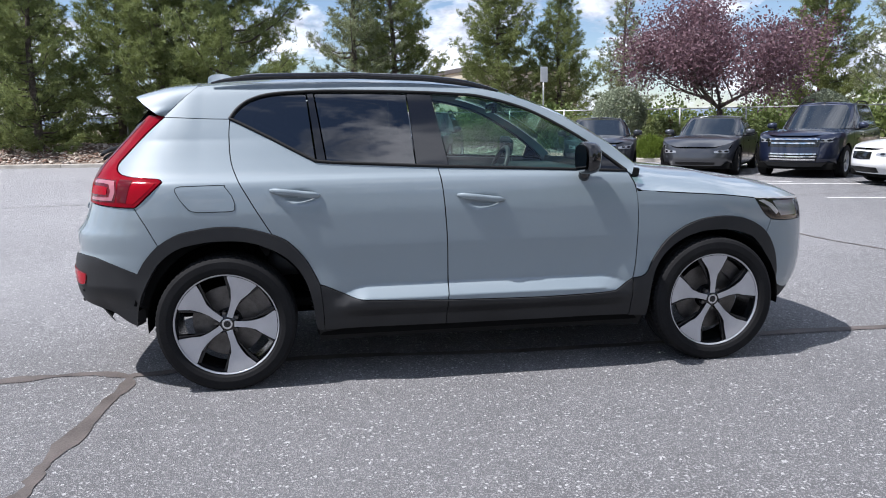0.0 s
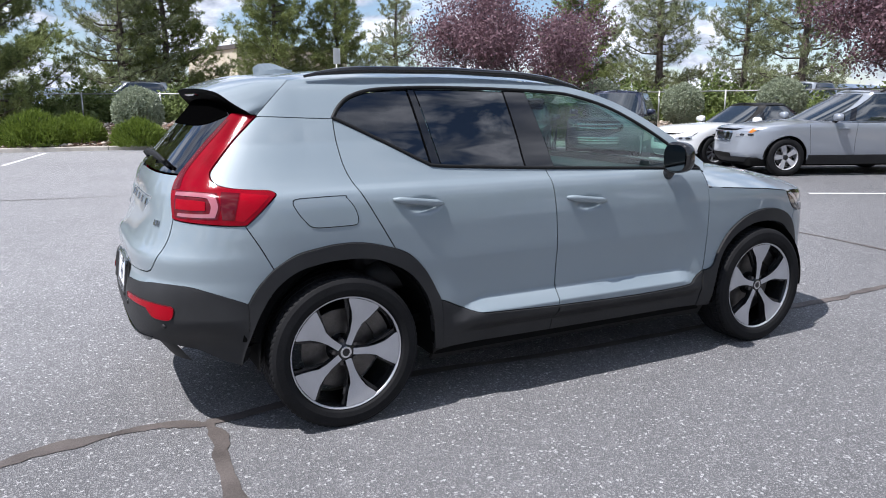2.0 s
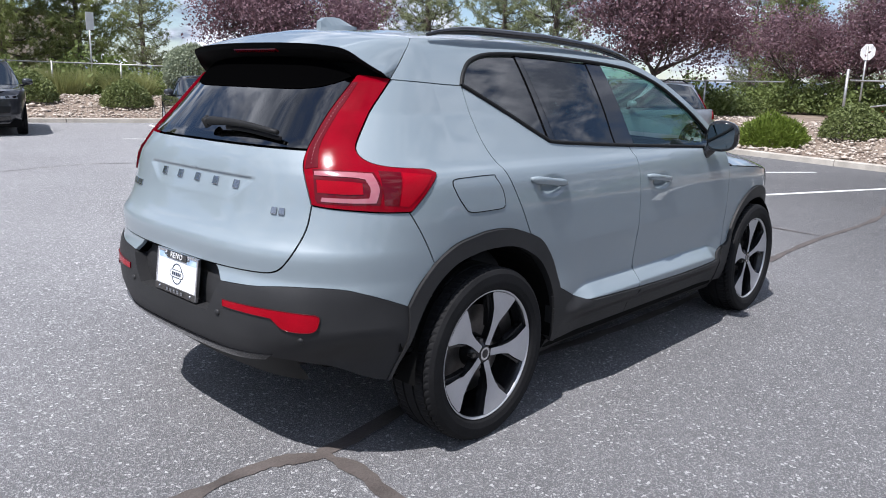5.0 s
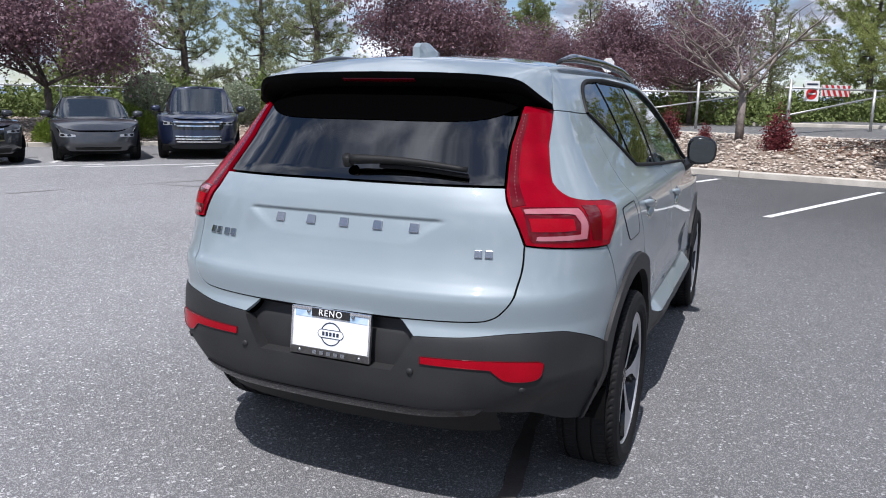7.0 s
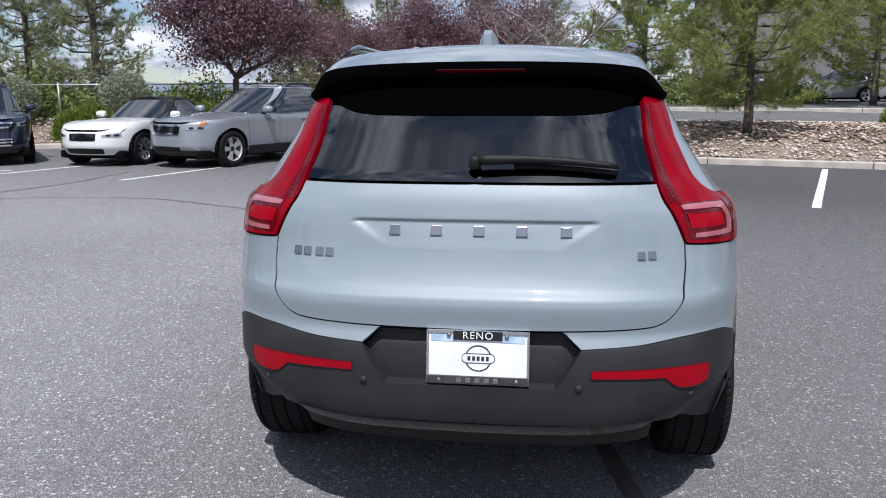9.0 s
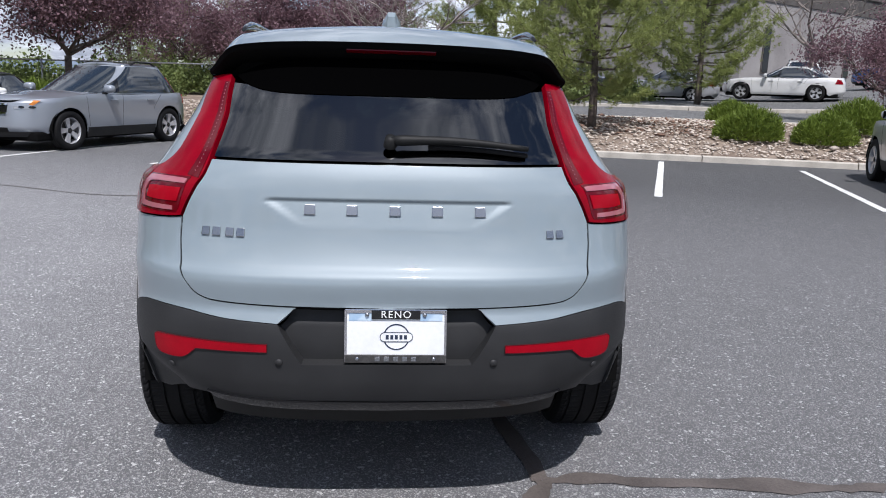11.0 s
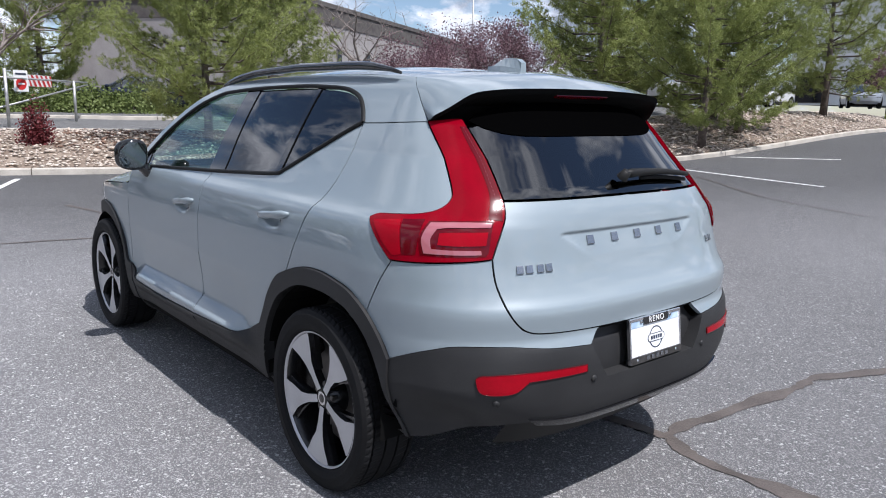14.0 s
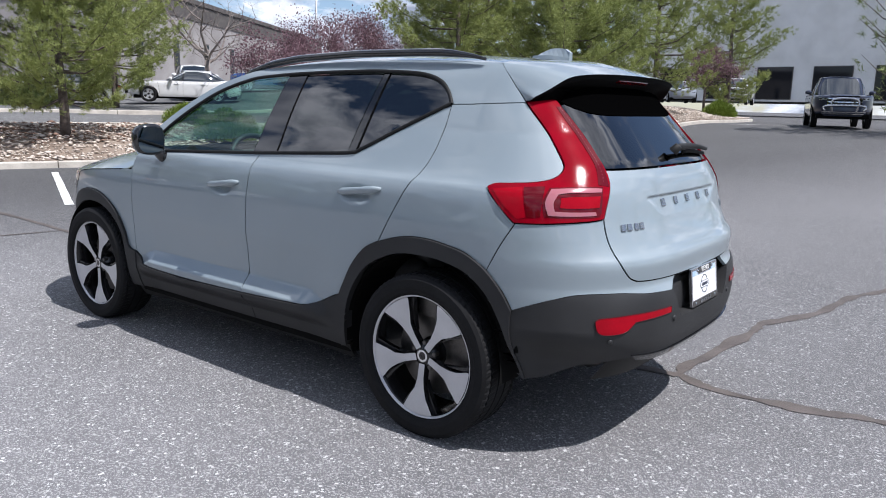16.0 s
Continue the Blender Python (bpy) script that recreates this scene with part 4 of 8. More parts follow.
part("sign_plate", bm, M["white_sign"], stop, "", pose(0, -0.04, 2.15, 90, 0, 0))
lotsign = empty("lot_sign", pose(9.5, 25.9, 0.5, 0, 0, 20))
tagged(lotsign, "small pale sign plate on a thin steel post", "sign")
tube_part("post", [(0, 0, -0.1), (0, 0, 2.9)], 0.03, M["galv"], lotsign, 8)
board("sign_plate", 0.36, 0.62, M["white_sign"], lotsign, pose(0, -0.04, 2.75), 0.01)


# ---- buildings, hill ----
def building(name, m, w, d, h, mat, label, bays=0, win=(1.2, 2.4), sill=0.9, band=0.0, storeys=1):
    b = empty(name, Matrix.Translation((0, 0, rise(m.translation.y))) @ m)
    tagged(b, label, "building")
    bm = bmesh.new()
    box_bm(bm, (w, d, h), (0, 0, h / 2), 0.03)
    part("wall", bm, mat, b)
    bm = bmesh.new()
    box_bm(bm, (w + 0.3, d + 0.3, 0.35), (0, 0, h + 0.1), 0.03)
    part("roof", bm, M["dark_band"], b)
    if band:
        bm = bmesh.new()
        box_bm(bm, (w + 0.12, d + 0.12, band), (0, 0, h - band / 2 - 0.02), 0.02)
        part("fascia", bm, M["dark_band"], b)
    for s in range(storeys):
        for k in range(bays):
            x = -w / 2 + w * (k + 0.5) / bays
            z = sill + s * h / max(storeys, 1) + win[1] / 2
            wd = empty("window", pose(x, -d / 2, z))
            wd.parent = b
            bm = bmesh.new()
            box_bm(bm, (win[0] + 0.16, 0.14, win[1] + 0.16), (0, 0, 0), 0.01)
            part("frame", bm, M["dark_band"], wd)
            bm = bmesh.new()
            box_bm(bm, (win[0], 0.18, win[1]), (0, 0, 0), 0.005)
            part("pane", bm, M["facade_glass"], wd)
    return b


building("office_building", pose(62, -36, 0.9, 0, 0, -58), 46, 18, 6.4, M["stucco_grey"], "low grey stucco building with narrow dark windows", 9, (0.6, 2.6), 1.0, 1.2)
building("showroom_building", pose(16, -92, 1.6, 0, 0, 172), 46, 22, 11.5, M["stucco_white"], "tall white building with dark glazing at its foot", 8, (3.6, 3.2), 0.3, 0.0)
building("tan_building", pose(16.0, 62, 0.9, 0, 0, 12), 10, 10, 4.6, M["stucco_tan"], "plain tan building behind the pines", 0)
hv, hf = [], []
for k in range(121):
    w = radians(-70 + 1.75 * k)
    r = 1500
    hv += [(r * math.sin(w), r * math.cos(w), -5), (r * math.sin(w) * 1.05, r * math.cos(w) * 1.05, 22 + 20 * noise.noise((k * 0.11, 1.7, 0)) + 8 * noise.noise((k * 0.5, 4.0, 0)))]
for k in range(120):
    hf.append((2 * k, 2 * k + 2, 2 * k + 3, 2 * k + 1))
tagged(link("backdrop", mesh_of("backdrop", hv, hf, M["hill"], None, True)), "hills on the horizon with blue haze painted into their colour", "hills", kind="structure")


def lamp_post(x, y, z, h, turn):
    p = empty("street_lamp", pose(x, y, z + rise(y), 0, 0, turn))
    tagged(p, "tall grey steel lamp post with flat heads", "street lamp", "lamp posts")
    tube_part("pole", [(0, 0, -0.1), (0, 0, h)], [0.09, 0.06], M["galv"], p, 8)
    for s in (-1, 1):
        tube_part("arm", [(0, 0, h - 0.05), (s * 0.7, 0, h)], 0.03, M["galv"], p, 6)
        box_part("lamp_head", (0.5, 0.26, 0.08), (s * 0.85, 0, h), M["galv"], p)


lamp_post(42.5, -37.5, 1.0, 8.6, 20)
lamp_post(5.0, -48, 0.9, 10, 60)


# ---- vehicle bodies ----
def spline(points):
    """A smooth curve through (position, value) pairs, monotone between them."""
    p = np.array(points, float)
    x, y = p[:, 0], p[:, 1]
    h, d = np.diff(x), np.diff(y) / np.diff(x)
    m = np.zeros(len(x))
    for i in range(1, len(x) - 1):
        if d[i - 1] * d[i] > 0:
            w1, w2 = 2 * h[i] + h[i - 1], h[i] + 2 * h[i - 1]
            m[i] = (w1 + w2) / (w1 / d[i - 1] + w2 / d[i])
    m[0], m[-1] = d[0], d[-1]

    def f(q):
        q = min(max(q, x[0]), x[-1])
        i = min(max(int(np.searchsorted(x, q)) - 1, 0), len(x) - 2)
        t = (q - x[i]) / h[i]
        return float((1 + 2 * t) * (1 - t) ** 2 * y[i] + t * (1 - t) ** 2 * h[i] * m[i] + t * t * (3 - 2 * t) * y[i + 1] + t * t * (t - 1) * h[i] * m[i + 1])

    return f


class Skin:
    """The outer surface of a car's right half. A place on it is (a, z): a from 0 at the middle of the tail to 1 on the flank, 2 further on, 3 at the middle of the nose."""

    def __init__(self, half, tail, nose, xs, xf, nr=3.2, nf=2.8, bump=None):
        self.half, self.tail, self.nose = spline(half), spline(tail), spline(nose)
        self.xs, self.xf, self.nr, self.nf, self.bump = xs, xf, nr, nf, bump

    def point(self, a, z):
        w = self.half(z)
        if a <= 1:
            A, p, n = self.xs - self.tail(z), a * math.pi / 2, self.nr
            r = ((abs(math.cos(p)) / A) ** n + (abs(math.sin(p)) / w) ** n) ** (-1 / n)
            x, y = self.xs - r * math.cos(p), r * math.sin(p)
        elif a <= 2:
            x, y = self.xs + (a - 1) * (self.xf - self.xs), w
        else:
            A, p, n = self.nose(z) - self.xf, (3 - a) * math.pi / 2, self.nf
            r = ((abs(math.cos(p)) / A) ** n + (abs(math.sin(p)) / w) ** n) ** (-1 / n)
            x, y = self.xf + r * math.cos(p), r * math.sin(p)
        if self.bump:
            dx, dy = self.bump(x, y, z, a)
            x, y = x + dx, y + dy
        return Vector((x, -y, z))

    def normal(self, a, z):
        e = 0.004
        u = self.point(min(a + e, 3), z) - self.point(max(a - e, 0), z)
        v = self.point(a, z + e) - self.point(a, z - e)
        n = u.cross(v)
        if a < 0.004 or a > 2.996:
            n.y = 0
        n.normalize()
        out = self.point(a, z) - Vector((0.5 * (self.xs + self.xf), 0, z))
        return n if n.dot(out) > 0 else -n

    def side(self, x, z):
        """a of a place on the flank at x."""
        if x >= self.xf:
            w, A, n = self.half(z), self.nose(z) - self.xf, self.nf
            q = min((x - self.xf) / A, 0.9999)
            return 3 - math.atan2(w * (1 - q ** n) ** (1 / n), x - self.xf) / (math.pi / 2)
        if x > self.xs:
            return 1 + (x - self.xs) / (self.xf - self.xs)
        w, A, n = self.half(z), self.xs - self.tail(z), self.nr
        q = min((self.xs - x) / A, 0.9999)
        return math.atan2(w * (1 - q ** n) ** (1 / n), self.xs - x) / (math.pi / 2)

    def back(self, y, z):
        """a of a place on the tail at half breadth y."""
        w, A, n = self.half(z), self.xs - self.tail(z), self.nr
        q = min(abs(y) / w, 0.9999)
        return math.atan2(abs(y), A * (1 - q ** n) ** (1 / n)) / (math.pi / 2)

    def front(self, y, z):
        w, A, n = self.half(z), self.nose(z) - self.xf, self.nf
        q = min(abs(y) / w, 0.9999)
        return 3 - math.atan2(abs(y), A * (1 - q ** n) ** (1 / n)) / (math.pi / 2)

    def trace(self, runs, per=6, closed=True):
        """An outline in (a, z) from runs of control points ("S", x, z), ("B", y, z) or ("F", y, z): smooth within a run, sharp where runs meet."""
        out = []
        for run in runs:
            pts = []
            for kind, p, z in run:
                pts.append((self.side(p, z) if kind == "S" else self.back(p, z) if kind == "B" else self.front(p, z), z))
            line = smooth_curve(pts, per) if len(pts) > 2 else np.array([np.array(pts[0]) * (1 - s) + np.array(pts[-1]) * s for s in np.linspace(0, 1, 9)])
            out.extend(tuple(q) for q in (line[:-1] if closed else line))
        return out


def clip(poly, axis, value, keep_above):
    out = []
    n = len(poly)
    for i in range(n):
        p, q = poly[i], poly[(i + 1) % n]
        ip = p[axis] >= value if keep_above else p[axis] <= value
        iq = q[axis] >= value if keep_above else q[axis] <= value
        if ip:
            out.append(p)
        if ip != iq:
            t = (value - p[axis]) / (q[axis] - p[axis])
            out.append((p[0] + t * (q[0] - p[0]), p[1] + t * (q[1] - p[1])))
    return out


def inset(skin, outline, gap=0.0022):
    """The outline drawn in by a gap, so that neighbouring panels leave a shut line."""
    pts = [(a * (1.35 if a < 1 else skin.xf - skin.xs if a < 2 else 1.5), z) for a, z in outline]
    turn = 1 if area(outline) > 0 else -1
    out = []
    n = len(outline)
    for i in range(n):
        p, q, r = pts[i - 1], pts[i], pts[(i + 1) % n]
        d = Vector((r[0] - p[0], r[1] - p[1]))
        if d.length < 1e-9:
            out.append(outline[i])
            continue
        d.normalize()
        nx, nz = -d.y * turn, d.x * turn
        a = outline[i][0]
        k = 1.35 if a < 1 else skin.xf - skin.xs if a < 2 else 1.5
        na = a if a < 1e-4 or a > 2.9999 else a + nx * gap / k
        out.append((na, outline[i][1] + nz * gap))
    return out


def area(poly):
    return 0.5 * sum(poly[i][0] * poly[(i + 1) % len(poly)][1] - poly[(i + 1) % len(poly)][0] * poly[i][1] for i in range(len(poly)))


def a_lines(skin, step):
    """Values of a that lie about a step apart along the flank."""
    k = max(4, int(1.25 / step))
    m = max(4, int((skin.xf - skin.xs) / step))
    return np.r_[np.linspace(0, 1, k + 1)[:-1], np.linspace(1, 2, m + 1)[:-1], np.linspace(2, 3, k + 1)]


def panel_mesh(name, skin, outline, mat, step=0.035, lift=0.0, thick=0.014, mirror=False, rim=None, both=False):
    """A body panel: the skin within an outline, with an edge turned in all round. both: one sheet across the car's middle."""
    if area(outline) < 0:
        outline = outline[::-1]
    verts, normals, faces, fm, index = [], [], [], [], {}

    def vert(p, sign):
        key = (round(p[0], 5), round(p[1], 5), sign)
        if key not in index:
            a, z = min(max(p[0], 0), 3), p[1]
            n = skin.normal(a, z)
            c = skin.point(a, z) + n * lift
            index[key] = len(verts)
            verts.append((c.x, c.y * sign, c.z))
            normals.append((n.x, n.y * sign, n.z))
        return index[key]

    loops = []
    signs = (1, -1) if both else ((-1,) if mirror else (1,))
    zs = [p[1] for p in outline]
    lines = a_lines(skin, step)
    nz = max(1, int(math.ceil((max(zs) - min(zs)) / step)))
    cells = []
    for j in range(nz):
        z0, z1 = min(zs) + (max(zs) - min(zs)) * j / nz, min(zs) + (max(zs) - min(zs)) * (j + 1) / nz
        strip = clip(clip(outline, 1, z0, True), 1, z1, False)
        if len(strip) < 3:
            continue
        lo, hi = min(p[0] for p in strip), max(p[0] for p in strip)
        for a0, a1 in zip(lines, lines[1:]):
            if a1 <= lo or a0 >= hi:
                continue
            cell = clip(clip(strip, 0, a0, True), 0, a1, False)
            if len(cell) >= 3 and abs(area(cell)) > 1e-9:
                cells.append(cell)
    def keep(ids, sign):
        if len(ids) >= 3 and len(set(ids)) == len(ids):
            ids = ids[::-1] if sign < 0 else ids
            faces.append(ids)
            loops.extend(normals[i] for i in ids)
            fm.append(0)

    for sign in signs:
        for cell in cells:
            ids = []
            for p in cell:
                i = vert(p, sign)
                if i in ids:
                    k = ids.index(i)
                    loop, ids = ids[k:], ids[: k + 1]
                    keep(loop, sign)
                else:
                    ids.append(i)
            keep(ids, sign)
        if thick:
            ring = []
            for p in outline:
                a, z = min(max(p[0], 0), 3), p[1]
                n = skin.normal(a, z)
                c = skin.point(a, z)
                ring.append((c + n * lift, c + n * (lift - thick), p))
            base = len(verts)
            for o, i, _ in ring:
                verts.extend([(o.x, o.y * sign, o.z), (i.x, i.y * sign, i.z)])
                normals.extend([(0, 0, 1)] * 2)
            m = len(ring)
            for k in range(m):
                q = (k + 1) % m
                if both and ring[k][2][0] < 1e-4 and ring[q][2][0] < 1e-4:
                    continue
                f = [base + 2 * k, base + 2 * k + 1, base + 2 * q + 1, base + 2 * q]
                if sign < 0:
                    f = f[::-1]
                A, B, C = (Vector(verts[i]) for i in f[:3])
                nn = (B - A).cross(C - B)
                nn = nn.normalized() if nn.length > 1e-12 else Vector((0, 0, 1))
                faces.append(f)
                loops.extend([tuple(nn)] * 4)
                fm.append(1 if rim else 0)
    me = mesh_of(name, verts, faces, [mat, rim] if rim else mat, fm, True)
    if len(me.loops) == len(loops):
        me.normals_split_custom_set(loops)
    return me


def top_mesh(name, left_edge, mat, crown=0.03, cols=14, power=2.0, drop=0.0):
    """A sheet across the car between a right edge line and its mirror image, arched by the crown."""
    verts, faces = [], []
    n = len(left_edge)
    for x, y, z in left_edge:
        for j in range(cols + 1):
            s = -1 + 2 * j / cols
            verts.append((x, -y * s if y < 0 else y * s, z + crown(x) * (1 - abs(s) ** power) if callable(crown) else z + crown * (1 - abs(s) ** power)))
    for i in range(n - 1):
        for j in range(cols):
            faces.append((i * (cols + 1) + j, (i + 1) * (cols + 1) + j, (i + 1) * (cols + 1) + j + 1, i * (cols + 1) + j + 1))
    return mesh_of(name, verts, faces, mat, None, True)


def arc(cx, cz, r, a0, a1, n=14):
    return [(cx + r * math.cos(radians(a0 + (a1 - a0) * k / n)), cz + r * math.sin(radians(a0 + (a1 - a0) * k / n))) for k in range(n + 1)]


def wheel_meshes(radius, width, rim_r, spokes, style="wedge", rim_mat="alloy", detail=1):
    """Meshes of one wheel about the y axis, its face to -y."""
    h = width / 2
    prof = [(rim_r, -h * 0.80), (rim_r + 0.010, -h * 0.93), (rim_r + 0.014, -h * 0.955), (rim_r + 0.35 * (radius - rim_r), -h * 1.0), (rim_r + 0.36 * (radius - rim_r), -h * 1.006), (rim_r + 0.42 * (radius - rim_r), -h * 1.006), (rim_r + 0.75 * (radius - rim_r), -h * 0.985), (radius - 0.008, -h * 0.90), (radius, -h * 0.78)]
    grooves = (-0.42, -0.14, 0.14, 0.42)
    for g in grooves:
        prof += [(radius, h * 2 * (g - 0.025) * 0.8), (radius - 0.009, h * 2 * (g - 0.02) * 0.8), (radius - 0.009, h * 2 * (g + 0.02) * 0.8), (radius, h * 2 * (g + 0.025) * 0.8)]
    prof += [(radius, h * 0.78), (radius - 0.008, h * 0.90), (rim_r + 0.5 * (radius - rim_r), h), (rim_r, h * 0.8)]
    tv, tf = lathe(prof, 216 if detail else 36)
    if detail:
        # cross grooves: every third step of the shoulders is cut in
        k = len(prof)
        for i, (x, y, z) in enumerate(tv):
            r, al = prof[i % k]
            step = i // k + int(8 * abs(al) / h)
            if r > radius - 0.0005 and abs(al) > 0.44 * h and step % 3 == 0:
                tv[i] = (x * (r - 0.005) / r, y, z * (r - 0.005) / r)
    out = {"tyre": mesh_of("tyre", tv, tf, M["tyre"], None, not detail)}
    barrel = [(rim_r * 0.98, -h * 0.80), (rim_r * 1.005, -h * 0.86), (rim_r * 0.985, -h * 0.83), (rim_r * 0.955, -h * 0.72), (rim_r * 0.93, -h * 0.3), (rim_r * 0.92, h * 0.7)]
    out["rim"] = mesh_of("rim", *lathe(barrel, 60 if detail else 30), M["alloy_dark"] if style == "wedge" else M[rim_mat], None, True)
    lip = [(rim_r * 1.004, -h * 0.872), (rim_r * 0.985, -h * 0.868), (rim_r * 0.972, -h * 0.80)]
    out["rim_edge"] = mesh_of("rim_edge", *lathe(lip, 60 if detail else 30), M[rim_mat], None, True)
    out["brake_disc"] = mesh_of("brake_disc", *lathe([(0.06, -h * 0.05), (rim_r * 0.70, -h * 0.05), (rim_r * 0.70, h * 0.1), (0.06, h * 0.1)], 40), M["steel"], None, False)
    R = rim_r * 0.975
    face, side = Pile(), Pile()
    for k in range(spokes):
        w = 2 * math.pi * k / spokes + math.pi / 2

        def rot(x, y, z):
            return (x * math.cos(w) - z * math.sin(w), y, x * math.sin(w) + z * math.cos(w))

        if style == "wedge":
            # a blade that is narrow by the hub and flares to a slanted end at the rim
            outline = [(0.036, -0.015), (0.10, -0.0165), (0.56 * R, -0.025), (0.70 * R, -0.048), (0.93 * R, -0.078), (0.955 * R, -0.073), (0.978 * R, -0.045), (0.993 * R, 0.0), (0.978 * R, 0.045), (0.955 * R, 0.073), (0.93 * R, 0.078), (0.72 * R, 0.040), (0.56 * R, 0.025), (0.10, 0.0165), (0.036, 0.015)]
            depth = lambda x: -h * 0.845 + 0.022 * (1 - x / R) ** 1.2
        elif style == "five":
            outline = [(0.05, -0.035), (0.5 * R, -0.040), (0.97 * R, -0.055), (0.985 * R, 0), (0.97 * R, 0.055), (0.5 * R, 0.040), (0.05, 0.035)]
            depth = lambda x: -h * 0.76 + 0.02 * (1 - x / R)
        else:
            outline = [(0.05, -0.014), (0.5 * R, -0.012), (0.97 * R, -0.016), (0.985 * R, 0), (0.97 * R, 0.016), (0.5 * R, 0.012), (0.05, 0.014)]
            depth = lambda x: -h * 0.76 + 0.02 * (1 - x / R)
        v = [rot(x, depth(x), z) for x, z in outline]
        c = [rot(x, depth(x) + 0.032, z * 1.12) for x, z in outline]
        n = len(v)
        face, side = Pile(), Pile()
        face.add(v, [tuple(range(n))])
        side.add(v + c, [(i, (i + 1) % n, n + (i + 1) % n, n + i) for i in range(n)])
        if style == "wedge":
            # black shelves that fill part of each gap beside the blade
            for s in (-1, 1):
                q = [(0.42 * R, s * 0.020), (0.70 * R, s * 0.046), (0.935 * R, s * 0.074), (0.90 * R, s * 0.36 * R), (0.66 * R, s * 0.20 * R)]
                v2 = [rot(x, depth(x) + 0.016, z) for x, z in q]
                c2 = [rot(x, depth(x) + 0.040, z) for x, z in q]
                side.add(v2 + c2, [tuple(range(5))] + [(i, (i + 1) % 5, 5 + (i + 1) % 5, 5 + i) for i in range(5)])
        out["spoke" + "_" * k] = mesh_of("spoke", face.v + side.v, face.f + [tuple(i + face.n for i in q) for q in side.f], [M[rim_mat], M["alloy_dark" if style == "wedge" else rim_mat]], [0] * len(face.f) + [1] * len(side.f))
    out["hub"] = mesh_of("hub", *lathe([(0.0005, -h * 0.70), (0.030, -h * 0.705), (0.034, -h * 0.68), (0.046, -h * 0.64), (0.062, -h * 0.52), (0.075, h * 0.2)], 30), M["alloy_dark"], None, True)
    if detail:
        ring = mesh_of("hub_ring", *lathe([(0.018, -h * 0.706), (0.024, -h * 0.714), (0.027, -h * 0.706)], 24), M["chrome"], None, True)
        out["hub_ring"] = ring
        for k in range(5):
            w = 2 * math.pi * (k + 0.5) / 5 + math.pi / 2
            cx, cz = 0.057 * math.cos(w), 0.057 * math.sin(w)
            vv, ff = lathe([(0.0005, -h * 0.63), (0.009, -h * 0.63), (0.011, -h * 0.60), (0.011, -h * 0.4)], 8)
            out["lug_nut" + "_" * k] = mesh_of("lug_nut", [(x + cx, y, z + cz) for x, y, z in vv], ff, M["steel"])
        cal = Pile()
        vv = []
        for a0 in np.linspace(20, 75, 6):
            for rr in (0.62, 0.90):
                for yy in (-h * 0.28, h * 0.3):
                    vv.append((rim_r * rr * math.cos(radians(a0)), yy, rim_r * rr * math.sin(radians(a0))))
        ff = []
        for i in range(5):
            b = 4 * i
            ff += [(b, b + 2, b + 6, b + 4), (b, b + 4, b + 5, b + 1), (b + 2, b + 3, b + 7, b + 6)]
        ff += [(0, 1, 3, 2), (20, 22, 23, 21)]
        cal.add(vv, ff)
        out["caliper"] = cal.mesh("caliper", M["steel"])
    return out


def add_wheel(car, meshes, x, y, z, turn=0.0, spin=0.0):
    w = empty("wheel", pose(x, y, z, 0, 0, (180 if y > 0 else 0) + turn) @ pose(0, 0, 0, 0, spin, 0))
    w.parent = car
    for name, me in meshes.items():
        link(name.rstrip("_"), me, w)
    return w


